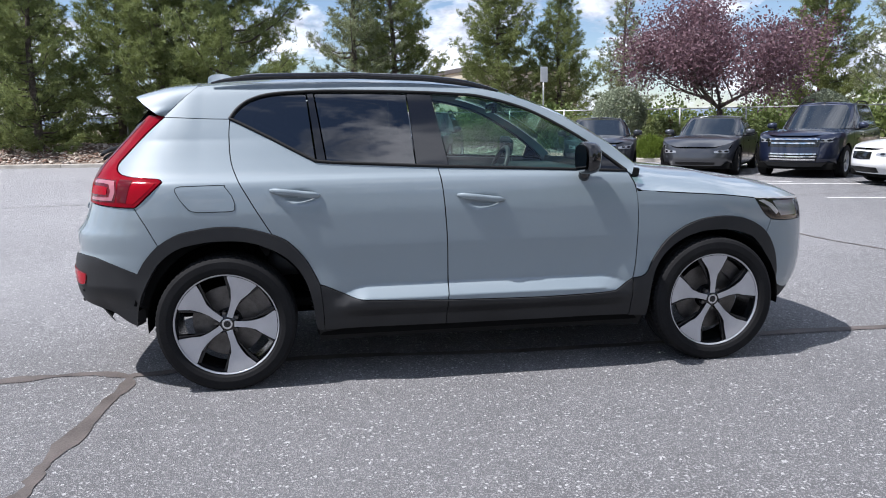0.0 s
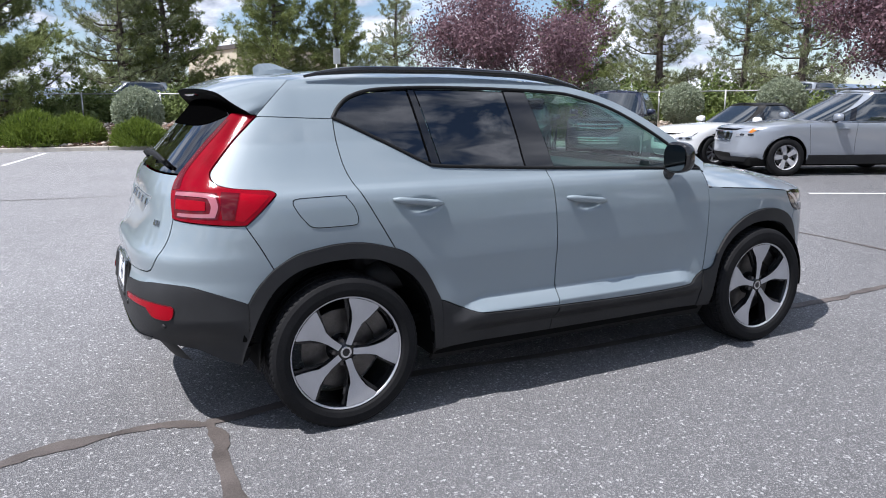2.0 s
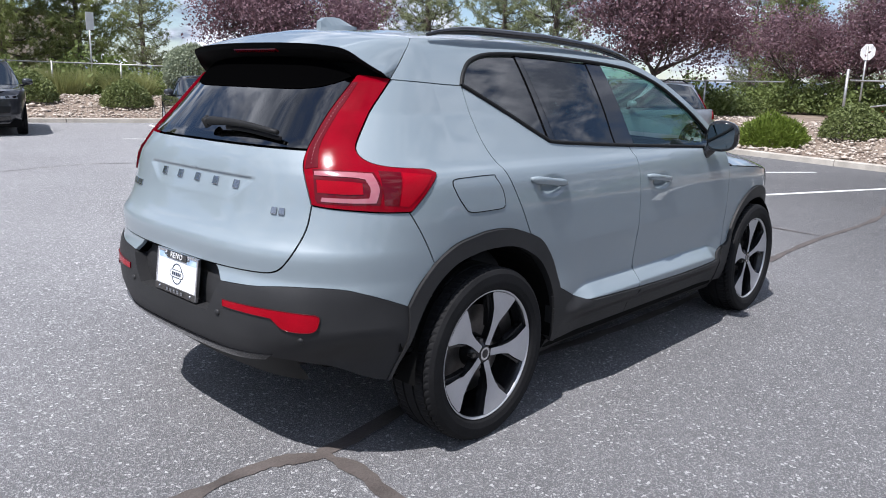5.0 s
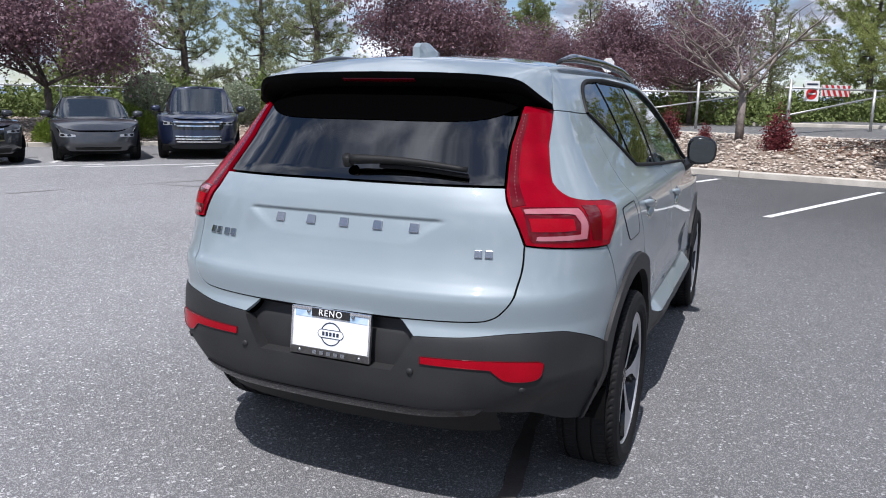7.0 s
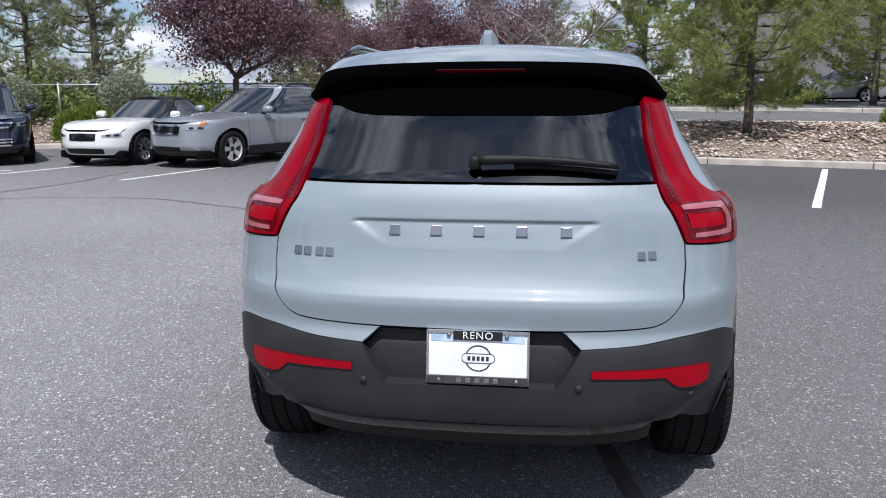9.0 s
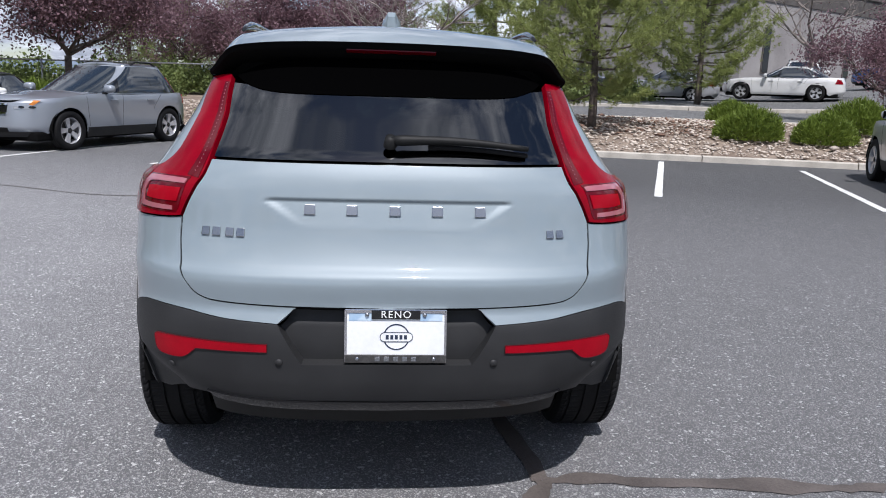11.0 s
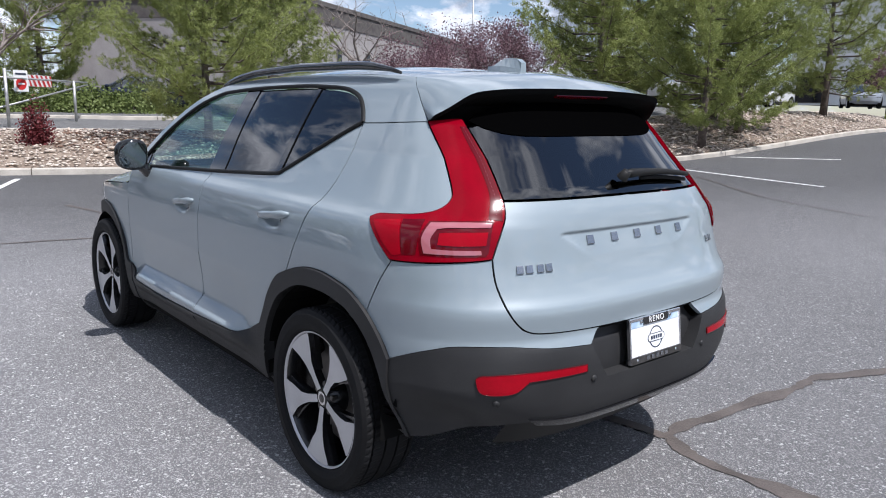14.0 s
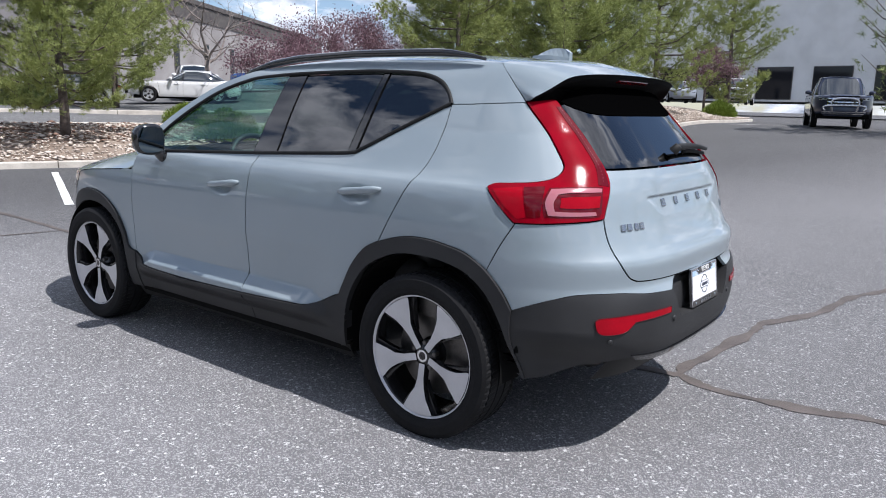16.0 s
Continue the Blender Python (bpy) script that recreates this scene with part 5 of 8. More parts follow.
def simple_car(name, label, m, spec, paint, category="car"):
    """A parked car from its dimensions: panels, glasshouse, lights, wheels."""
    car = empty(name, m)
    tagged(car, label, category, "parked cars")
    wb, half, ro, fo, h, belt, hood, R = (spec[k] for k in ("wb", "half", "ro", "fo", "h", "belt", "hood", "R"))
    sill = spec.get("sill", 0.24)
    deck = spec.get("deck")
    zn = hood - spec.get("drop", 0.10)
    low = Skin([(sill - 0.06, half * 0.90), (sill + 0.1, half * 0.96), (0.55, half * 0.985), (belt - 0.15, half), (belt, half * 0.965), (belt + 0.05, half * 0.93)],
               [(sill, -ro + 0.10), (sill + 0.18, -ro), (sill + 0.4, -ro + 0.01), (belt, -ro + spec.get("rake", 0.10)), (belt + 0.05, -ro + spec.get("rake", 0.10) + 0.05)],
               [(sill, wb + fo - 0.12), (sill + 0.17, wb + fo), (min(sill + 0.38, zn - 0.12), wb + fo - 0.015), (zn, wb + fo - 0.05), (max(hood, zn + 0.05), wb + fo - 0.20), (max(belt + 0.05, hood + 0.04), wb + fo - 0.32)], 0.1, wb - 0.1, 3.0, 2.6)
    top = h - 0.05
    up = Skin([(belt - 0.02, half * 0.93), (belt + 0.05, half * 0.915), ((belt + top) / 2, half * 0.83), (top, half * 0.68)],
              [(belt - 0.02, spec["gr0"]), (top, spec["gr1"])], [(belt - 0.02, spec["gf0"]), (top, spec["gf1"])], spec["gr1"] + 0.55, spec["gf1"] - 0.25, 3.0, 3.2)
    ztop = spline([(-ro, deck or belt), (spec["gr0"], deck or belt), (0.4, belt - 0.015), (wb * 0.45, belt - 0.03), (spec["gf0"] + 0.05, belt - 0.02), (wb + 0.15, hood), (wb + fo - 0.15, zn + 0.045), (wb + fo, zn - 0.01)])
    wr = R + 0.055

    def notch(cx):
        return [("S", x, z) for x, z in arc(cx, R, wr, 180, 0, 12)]

    bottom = [("B", 0, sill), ("B", half * 0.6, sill), ("S", -wr - 0.10, sill)]
    runs = [bottom, [("S", -wr - 0.10, sill), ("S", -wr, R * 0.9)], notch(0), [("S", wr, R * 0.9), ("S", wr + 0.03, sill)], [("S", wr + 0.03, sill), ("S", wb - wr - 0.03, sill)],
            [("S", wb - wr - 0.03, sill), ("S", wb - wr, R * 0.9)], notch(wb), [("S", wb + wr, R * 0.9), ("S", wb + wr + 0.08, sill + 0.02)],
            [("S", wb + wr + 0.08, sill + 0.02), ("F", half * 0.6, sill), ("F", 0, sill)], [("F", 0, sill), ("F", 0, zn)],
            [("F", 0, zn), ("F", half * 0.45, zn + 0.005), ("S", wb + fo - 0.25, ztop(wb + fo - 0.25)), ("S", wb + 0.15, hood), ("S", spec["gf0"] + 0.05, belt - 0.02), ("S", wb * 0.45, belt - 0.03), ("S", 0.4, belt - 0.015), ("S", spec["gr0"] + 0.3, deck or belt), ("B", half * 0.6, deck or belt), ("B", 0, deck or belt)],
            [("B", 0, deck or belt), ("B", 0, sill)]]
    outline = low.trace(runs, 4)
    for mir in (False, True):
        link("body_side", panel_mesh("body_side", low, outline, paint, 0.07, 0, 0.02, mir), car)
    dark = [("B", 0, sill - 0.05), ("F", 0, sill - 0.05)]
    # bonnet, roof, boot lid
    xs_h = np.linspace(spec["gf0"] - 0.35, wb + fo - 0.12, 14)
    edge = [tuple(low.point(low.side(x, ztop(x)), ztop(x))) for x in xs_h]
    edge = [(x, y * 0.995, z) for x, y, z in edge]
    crown_h = spec.get("crown", 0.05)
    link("bonnet", top_mesh("bonnet", edge, paint, lambda x: crown_h * min(1.0, max(0.0, (wb + fo - 0.12 - x) / 0.35)) ** 0.6), car)
    if deck:
        xs_d = np.linspace(-ro + 0.12, spec["gr0"] + 0.6, 10)
        link("boot_lid", top_mesh("boot_lid", [(x, low.point(low.side(x, deck - 0.01), deck - 0.01).y, deck - 0.005) for x in xs_d], paint, 0.02), car)
    if not spec.get("soft"):
        roof = [tuple(up.point(a, top)) for a in np.r_[np.linspace(0.03, 1, 10), np.linspace(1, 2, 8)[1:], np.linspace(2, 2.97, 10)[1:]]]
        link("roof", top_mesh("roof", roof, spec.get("roof_mat", paint), 0.05, power=2.5), car)
    roofmat = spec.get("soft_mat", paint)
    full = up.trace([[("B", 0, belt - 0.02), ("B", half * 0.5, belt - 0.02), ("S", spec["gr1"] + 0.5, belt - 0.02), ("S", spec["gf1"] - 0.2, belt - 0.02), ("F", half * 0.5, belt - 0.02), ("F", 0, belt - 0.02)], [("F", 0, belt - 0.02), ("F", 0, top)],
                     [("F", 0, top), ("F", half * 0.4, top), ("S", spec["gf1"] - 0.2, top), ("S", spec["gr1"] + 0.5, top), ("B", half * 0.4, top), ("B", 0, top)], [("B", 0, top), ("B", 0, belt - 0.02)]], 4)
    cab = panel_mesh("cab", up, full, M["shell"], 0.10, -0.06, 0, both=True)
    b0, t0 = belt + 0.01, top - 0.035
    gl = spec.get("glass", M["glass_car"])
    x0b, x1b = spec["gr0"] + spec.get("dpil", 0.28), spec["gf0"] - 0.22
    x0t, x1t = spec["gr1"] + spec.get("dpil", 0.28), spec["gf1"] - 0.10
    win = [[("S", x0b, b0), ("S", x1b, b0)], [("S", x1b, b0), ("S", x1t, t0)], [("S", x1t, t0), ("S", (x0t + x1t) / 2, t0 + 0.012), ("S", x0t, t0 - 0.03)], [("S", x0t, t0 - 0.03), ("S", x0b, b0)]]
    wv = up.trace(win, 4)
    wf = up.trace([[("F", 0, b0 + 0.01), ("F", half * 0.71, b0)], [("F", half * 0.71, b0), ("F", half * 0.53, t0)], [("F", half * 0.53, t0), ("F", 0, t0 + 0.02)], [("F", 0, t0 + 0.02), ("F", 0, b0 + 0.01)]], 4)
    wb_ = up.trace([[("B", 0, b0 + 0.05), ("B", half * 0.70, b0 + 0.05)], [("B", half * 0.70, b0 + 0.05), ("B", half * 0.52, t0 - 0.02)], [("B", half * 0.52, t0 - 0.02), ("B", 0, t0 - 0.01)], [("B", 0, t0 - 0.01), ("B", 0, b0 + 0.05)]], 4)
    for mir in (False, True):
        sg = 1 if mir else -1
        link("pillar_frame", panel_mesh("pillar_frame", up, full, roofmat, 0.09, -0.012, 0.02, mir), car)
        link("window_surround", panel_mesh("window_surround", up, wv, M["black_gloss"], 0.09, -0.006, 0.012, mir), car)
        mid = spec.get("bpil", wb * 0.5)
        for lo_x, hi_x in ((-9, mid - 0.045), (mid + 0.045, 9)):
            part_o = [q for q in wv]
            ca = clip(part_o, 0, up.side(max(lo_x, spec["gr1"] + 0.05), belt + 0.2), True) if lo_x > -5 else clip(part_o, 0, up.side(hi_x, belt + 0.2), False)
            if len(ca) > 3:
                link("side_window", panel_mesh("side_window", up, ca, M["car_pane"], 0.09, 0.0, 0.006, mir), car)
        # mirror
        mx = spec["gf0"] - 0.38
        bm = bmesh.new()
        bmesh.ops.create_uvsphere(bm, u_segments=14, v_segments=10, radius=1.0)
        for v in bm.verts:
            x, y, z = v.co
            q = (abs(x) ** 3.2 + abs(y) ** 3.2 + abs(z) ** 3.2) ** (1 / 3.2)
            v.co = Vector((x / q * (0.11 if x > 0 else 0.035), y / q * 0.115, z / q * 0.078 * (1 - 0.2 * max(0, y * sg))))
        mir_ob = part("door_mirror", bm, spec.get("mirror_mat", paint), car, "", pose(mx, sg * (half + 0.075), belt + 0.085, 0, 0, -sg * 5), True)
        tube_part("mirror_arm", [(0.03, -sg * 0.03, -0.05), (0.03, -sg * 0.10, -0.085), (0.04, -sg * 0.17, -0.09)], [0.03, 0.028, 0.026], M["black_matt"], mir_ob, 8)
        bm = bmesh.new()
        box_bm(bm, (0.008, 0.19, 0.115), (0, 0, 0), 0.003)
        part("mirror_glass", bm, M["mirror_glass"], mir_ob, "", pose(-0.034, 0, 0))
        # shut lines of the doors
        rear_x, front_x = max(wr + 0.10, spec["gr0"] + 0.55), wb - wr - 0.06
        mid_x = spec.get("bpil", wb * 0.5)
        shuts = [[(front_x + 0.06, belt - 0.06), (front_x + 0.04, 0.7), (front_x, sill + 0.16)], [(mid_x, belt - 0.03), (mid_x + 0.03, 0.7), (mid_x + 0.02, sill + 0.14)]]
        if not deck or deck < 1.1:
            shuts.append([(rear_x - 0.28, belt - 0.03), (rear_x - 0.16, 0.92), (rear_x, 0.72)])
        for run in shuts:
            pts = [low.point(low.side(x, z), z) + Vector((0, 0.0015, 0)) for x, z in smooth_curve(run, 5)]
            v, f = tube([(p.x, -sg * p.y, p.z) for p in pts], [0.0045] * len(pts), 4, False)
            link("door_seal", mesh_of("door_seal", v, f, M["shell"], None, True), car)
        # handles
        for hx in spec.get("handles", (wb * 0.22, wb * 0.60)):
            p = low.point(low.side(hx, belt - 0.13), belt - 0.13)
            bm = bmesh.new()
            box_bm(bm, (0.20, 0.03, 0.03), (0, 0, 0), 0.012)
            part("door_handle", bm, spec.get("handle_mat", paint), car, "", pose(p.x, -sg * p.y + sg * 0.012, p.z))
        # lamps
        hl = spec.get("headlamp", (0.48, 0.93, 0.16))
        zi, x0 = zn - 0.03, wb + fo - 0.42
        hz = ztop(x0) - 0.04
        head = low.trace([[("F", half * hl[0], zi - 0.075), ("F", half * 0.80, zi - 0.08), ("S", x0 + 0.12, hz - 0.09), ("S", x0, hz)], [("S", x0, hz), ("F", half * 0.80, zi + 0.012), ("F", half * hl[0], zi - 0.03)], [("F", half * hl[0], zi - 0.03), ("F", half * hl[0], zi - 0.075)]], 5)
        lamp = link("headlamp", panel_mesh("headlamp", low, head, M["lamp_lens"], 0.05, 0.006, 0.02, mir), car)
        for q in (0.13, 0.27):
            yc, zc = half * (hl[0] + q), zi - 0.043
            bowl = [(low.front(yc + 0.042 * math.cos(w), zc + 0.024 * math.sin(w)), zc + 0.024 * math.sin(w)) for w in np.linspace(0, 2 * math.pi, 13)[:-1]]
            link("lamp_bowl", panel_mesh("lamp_bowl", low, bowl, M["black_gloss"], 0.05, 0.009, 0.006, mir), lamp)
        if spec.get("amber"):
            x0 = wb + fo - 0.42
            am = low.trace([[("S", x0 + 0.02, hz + 0.005), ("S", x0 + 0.14, hz - 0.08)], [("S", x0 + 0.14, hz - 0.08), ("S", x0 + 0.18, hz - 0.06)], [("S", x0 + 0.18, hz - 0.06), ("S", x0 + 0.10, hz + 0.01)], [("S", x0 + 0.10, hz + 0.01), ("S", x0 + 0.02, hz + 0.005)]], 4)
            link("indicator", panel_mesh("indicator", low, am, M["amber"], 0.05, 0.010, 0.006, mir), lamp, "amber corner strip")
        if spec.get("high_lamp"):
            x0, zb, zt = spec["gr0"] + 0.13, belt + 0.005, belt + 0.33
            hi = up.trace([[("S", x0, zb), ("B", half * 0.72, zb)], [("B", half * 0.72, zb), ("B", half * 0.63, zt)], [("B", half * 0.63, zt), ("S", x0 + 0.25, zt)], [("S", x0 + 0.25, zt), ("S", x0, zb)]], 4)
            link("tail_lamp", panel_mesh("tail_lamp", up, hi, M["tail_red"], 0.05, 0.004, 0.03, mir), car, "red lamp up the rear pillar")
        tz = belt - 0.16
        ti, td = spec.get("tail_in", 0.62), spec.get("tail_drop", 0.06)
        tl = low.trace([[("B", half * ti, tz - td), ("S", -ro + 0.42, tz - td)], [("S", -ro + 0.42, tz - td), ("S", -ro + 0.36, tz + 0.1), ("B", half * 0.80, tz + 0.13), ("B", half * (ti + 0.04), tz + 0.10)], [("B", half * (ti + 0.04), tz + 0.10), ("B", half * ti, tz - td)]], 5)
        tail_ob = link("tail_lamp", panel_mesh("tail_lamp", low, tl, M["tail_red"], 0.05, 0.006, 0.02, mir), car)
        if spec.get("clear_top"):
            ct = low.trace([[("B", half * 0.86, tz + 0.035), ("S", -ro + 0.38, tz + 0.035)], [("S", -ro + 0.38, tz + 0.035), ("S", -ro + 0.36, tz + 0.11)], [("S", -ro + 0.36, tz + 0.11), ("B", half * 0.84, tz + 0.12)], [("B", half * 0.84, tz + 0.12), ("B", half * 0.86, tz + 0.035)]], 4)
            link("indicator", panel_mesh("indicator", low, ct, M["lens_clear"], 0.05, 0.009, 0.01, mir), tail_ob, "clear upper corner of the lamp")
            for run in ([("B", 0.001, 0.69), ("B", half * 0.5, 0.69), ("B", half * 0.72, 0.71), ("S", -ro + 0.42, 0.76)], [("B", 0.001, 0.50), ("B", half * 0.4, 0.50), ("B", half * 0.62, 0.46), ("B", half * 0.72, 0.42)], [("B", half * 0.66, 0.70), ("B", half * 0.68, 0.80), ("B", half * 0.66, tz - td)]):
                line = [low.point(a, z) + low.normal(a, z) * 0.0015 for a, z in low.trace([run], 5, False)]
                v, f = tube([(p.x, -sg * p.y, p.z) for p in line], [0.006] * len(line), 4, False)
                link("panel_gap", mesh_of("panel_gap", v, f, M["shell"], None, True), car)
        # dark arch linings and sill
        for cx in (0, wb):
            ang = np.linspace(0, 180, 13)
            vv = [(cx + (wr + 0.02) * math.cos(radians(w)), sg * yy, R + (wr + 0.02) * math.sin(radians(w))) for w in ang for yy in (half * 0.97, half * 0.55)]
            ff = [(2 * i, 2 * i + 1, 2 * i + 3, 2 * i + 2) for i in range(12)]
            link("arch_lining", mesh_of("arch_lining", vv, ff, M["shell"]), car)
    link("windscreen", panel_mesh("windscreen", up, wf, M["car_pane"], 0.09, 0.0, 0.006, both=True), car)
    link("rear_window", panel_mesh("rear_window", up, wb_, M["car_pane"], 0.09, 0.0, 0.006, both=True), car)
    # underbody, bumper strips, grille, plates
    bm = bmesh.new()
    box_bm(bm, (wb + fo + ro - 0.5, half * 1.72, 0.16), ((wb + fo - ro) / 2, 0, sill + 0.0), 0.04)
    part("underbody", bm, M["shell"], car)
    if spec.get("clad"):
        for mir in (False, True):
            c = low.trace([[("S", wr + 0.02, sill - 0.04), ("S", wb - wr - 0.02, sill - 0.04)], [("S", wb - wr - 0.02, sill - 0.04), ("S", wb - wr - 0.02, sill + 0.14)], [("S", wb - wr - 0.02, sill + 0.14), ("S", wr + 0.02, sill + 0.14)], [("S", wr + 0.02, sill + 0.14), ("S", wr + 0.02, sill - 0.04)]], 3)
            link("sill_trim", panel_mesh("sill_trim", low, c, M["clad"], 0.1, 0.008, 0.02, mir), car)
        c = low.trace([[("B", 0, sill - 0.02), ("S", -wr - 0.10, sill - 0.02)], [("S", -wr - 0.10, sill - 0.02), ("S", -wr - 0.08, 0.42)], [("S", -wr - 0.08, 0.42), ("B", 0, 0.42)], [("B", 0, 0.42), ("B", 0, sill - 0.02)]], 5)
        link("rear_bumper_trim", panel_mesh("rear_bumper_trim", low, c, M["clad"], 0.08, 0.006, 0.02, both=True), car)
        c = low.trace([[("F", 0, sill - 0.02), ("S", wb + wr + 0.10, sill)], [("S", wb + wr + 0.10, sill), ("S", wb + wr + 0.08, 0.36)], [("S", wb + wr + 0.08, 0.36), ("F", 0, 0.36)], [("F", 0, 0.36), ("F", 0, sill - 0.02)]], 5)
        link("front_bumper_trim", panel_mesh("front_bumper_trim", low, c, M["clad"], 0.08, 0.006, 0.02, both=True), car)
    for z0, z1, w, mat in spec.get("grille", ()):
        z1 = min(z1, zn - 0.015)
        c = low.trace([[("F", 0, z0), ("F", w, z0 + 0.01)], [("F", w, z0 + 0.01), ("F", w * 1.04, z1 - 0.01)], [("F", w * 1.04, z1 - 0.01), ("F", 0, z1)], [("F", 0, z1), ("F", 0, z0)]], 4)
        link("grille", panel_mesh("grille", low, c, M[mat], 0.06, 0.007, 0.02, both=True), car)
    for z, w in spec.get("bars", ()):
        z = min(z, zn - 0.05)
        c = low.trace([[("F", 0, z), ("F", w, z + 0.005)], [("F", w, z + 0.005), ("F", w, z + 0.035)], [("F", w, z + 0.035), ("F", 0, z + 0.03)], [("F", 0, z + 0.03), ("F", 0, z)]], 4)
        link("grille_bar", panel_mesh("grille_bar", low, c, M["chrome"], 0.06, 0.022, 0.02, both=True), car)
    for end in spec.get("plates", ()):
        z = 0.50 if end == "F" else spec.get("plate_z", 0.80)
        x = low.point(3 if end == "F" else 0, z).x + (0.015 if end == "F" else -0.015)
        bm = bmesh.new()
        box_bm(bm, (0.012, 0.30, 0.15), (0, 0, 0), 0.004)
        pl = part("number_plate", bm, M["plate_blue"], car, "pale blue number plate with a dark bar", pose(x, 0, z))
        bm = bmesh.new()
        box_bm(bm, (0.004, 0.22, 0.045), (0, 0, 0), 0)
        part("plate_bar", bm, M["ink"], pl, "", pose(0.008 if end == "F" else -0.008, 0, 0))
    if spec.get("rails"):
        for sg in (-1, 1):
            p = [(x, sg * (half * 0.66), h + 0.0 + 0.012) for x in np.linspace(spec["gr1"] + 0.35, spec["gf1"] - 0.25, 6)]
            p[0] = (p[0][0], p[0][1], h - 0.05)
            p[-1] = (p[-1][0], p[-1][1], h - 0.05)
            tube_part("roof_rail", p, 0.018, M["black_matt"], car, 6)
    key = (R, spec.get("spokes", 5), spec.get("wstyle", "five"), spec.get("wmat", "alloy"))
    if key not in WHEELS:
        WHEELS[key] = wheel_meshes(R, 0.22, R * 0.66, key[1], key[2], key[3], 0)
    for x in (0, wb):
        for y in (-1, 1):
            add_wheel(car, WHEELS[key], x, y * (half - 0.125), R, 0, 17 * x + 9 * y)
    link("cabin_lining", cab, car)
    return car


WHEELS = {}
SUV = dict(wb=2.78, half=0.94, ro=0.95, fo=0.93, h=1.70, belt=1.08, hood=1.02, R=0.365, gr0=-0.72, gr1=-0.50, gf0=2.25, gf1=1.30, clad=True, rails=True, sill=0.27)
SEDAN = dict(wb=2.95, half=0.93, ro=1.08, fo=0.88, h=1.44, belt=0.94, hood=0.88, R=0.345, gr0=-0.55, gr1=0.25, gf0=2.35, gf1=1.45, deck=0.98, dpil=0.15, drop=0.16)


def spec(base, **more):
    s = dict(base)
    s.update(more)
    return s


def heading(x, y, deg):
    return pose(x, y, 0, 0, 0, deg)


def parked(name, label, x, y, deg, s, paint, front=True, category="car", z=0.0):
    """x, y: the middle of the rear axle."""
    return simple_car(name, label, pose(x, y, z + rise(y), 0, 0, deg), s, paint, category)


# ---- parked cars ----
XC60 = spec(SUV, wb=2.774, h=1.66, belt=1.05, hood=0.97, gf0=2.20, gf1=1.05, gr1=-0.30, gr0=-0.72, grille=((0.68, 0.90, 0.36, "black_gloss"), (0.34, 0.44, 0.35, "black_matt")), bars=((0.885, 0.38), (0.67, 0.36)), headlamp=(0.50, 0.9, 0.16), amber=True, high_lamp=True)
parked("suv", "silver-blue mid-size SUV parked nose out beside the rock bed", 14.45, 5.65, 157, XC60, M["p_silver"])
X3 = spec(SUV, wb=2.795, half=0.925, ro=0.85, fo=0.85, h=1.68, plates=("B",), plate_z=0.86, gr0=-0.66, gr1=-0.40, tail_in=0.60, tail_drop=0.055, clear_top=True)
c, s_ = U * 9.0 + V * -5.65, 0
x3 = parked("suv", "light silver compact SUV parked nose to the kerb", c.x, c.y, -19, X3, M["p_lightsilver"])
for body, z, y in (("FSP", 1.475, 0.36), ("", 1.395, 0.34), ("7/18", 1.315, 0.31)):
    at = (-0.66 + 0.26 * (z - 1.05) / 0.58 - 0.012, y, z)
    if body:
        txt = bpy.data.curves.new("window_writing", "FONT")
        txt.body, txt.size, txt.extrude, txt.align_x, txt.align_y = body, 0.105, 0.001, "CENTER", "CENTER"
        txt.materials.append(M["white_sign"])
        link("window_writing", txt, x3, "white marker writing on the rear window", Matrix.Translation(at) @ Matrix.Rotation(radians(24), 4, "Y") @ Matrix(((0, 0, -1, 0), (-1, 0, 0, 0), (0, 1, 0, 0), (0, 0, 0, 1))))
    else:
        box_part("window_writing", (0.003, 0.22, 0.035), at, M["white_sign"], x3, "white marker writing on the rear window", 0.001, Matrix.Rotation(radians(24), 3, "Y"))
parked("suv", "dark navy three-row SUV with chrome grille bars", 13.8, 13.3, 220, spec(SUV, wb=2.79, ro=1.1, half=0.96, h=1.73, grille=((0.70, 0.92, 0.55, "black_gloss"), (0.38, 0.56, 0.50, "black_matt")), bars=((0.86, 0.54), (0.77, 0.46), (0.53, 0.5), (0.47, 0.5), (0.41, 0.48))), M["p_navy"])
parked("sedan", "dark grey electric sedan with a smooth nose", 11.6, 15.1, 231, spec(SEDAN, wb=2.875, ro=0.98, fo=0.84, h=1.44, hood=0.87, drop=0.21, grille=((0.26, 0.33, 0.45, "black_matt"),), spokes=10, wstyle="thin", wmat="alloy_dark"), M["p_charcoal"])
parked("sedan", "black executive sedan with a chrome-edged grille", 8.5, 16.6, 250, spec(SEDAN, wb=2.94, fo=0.88, ro=1.1, drop=0.11, grille=((0.52, 0.76, 0.36, "black_gloss"), (0.26, 0.36, 0.5, "black_matt")), bars=((0.755, 0.38), (0.50, 0.36)), plates=("F",)), M["p_dark"])
parked("suv", "black sporty SUV parked by the far bushes", 3.9, 19.2, 253, spec(SUV, wb=2.895, half=0.97, h=1.68, grille=((0.50, 0.66, 0.62, "black_matt"), (0.30, 0.44, 0.6, "black_gloss")), clad=False), M["p_dark"])
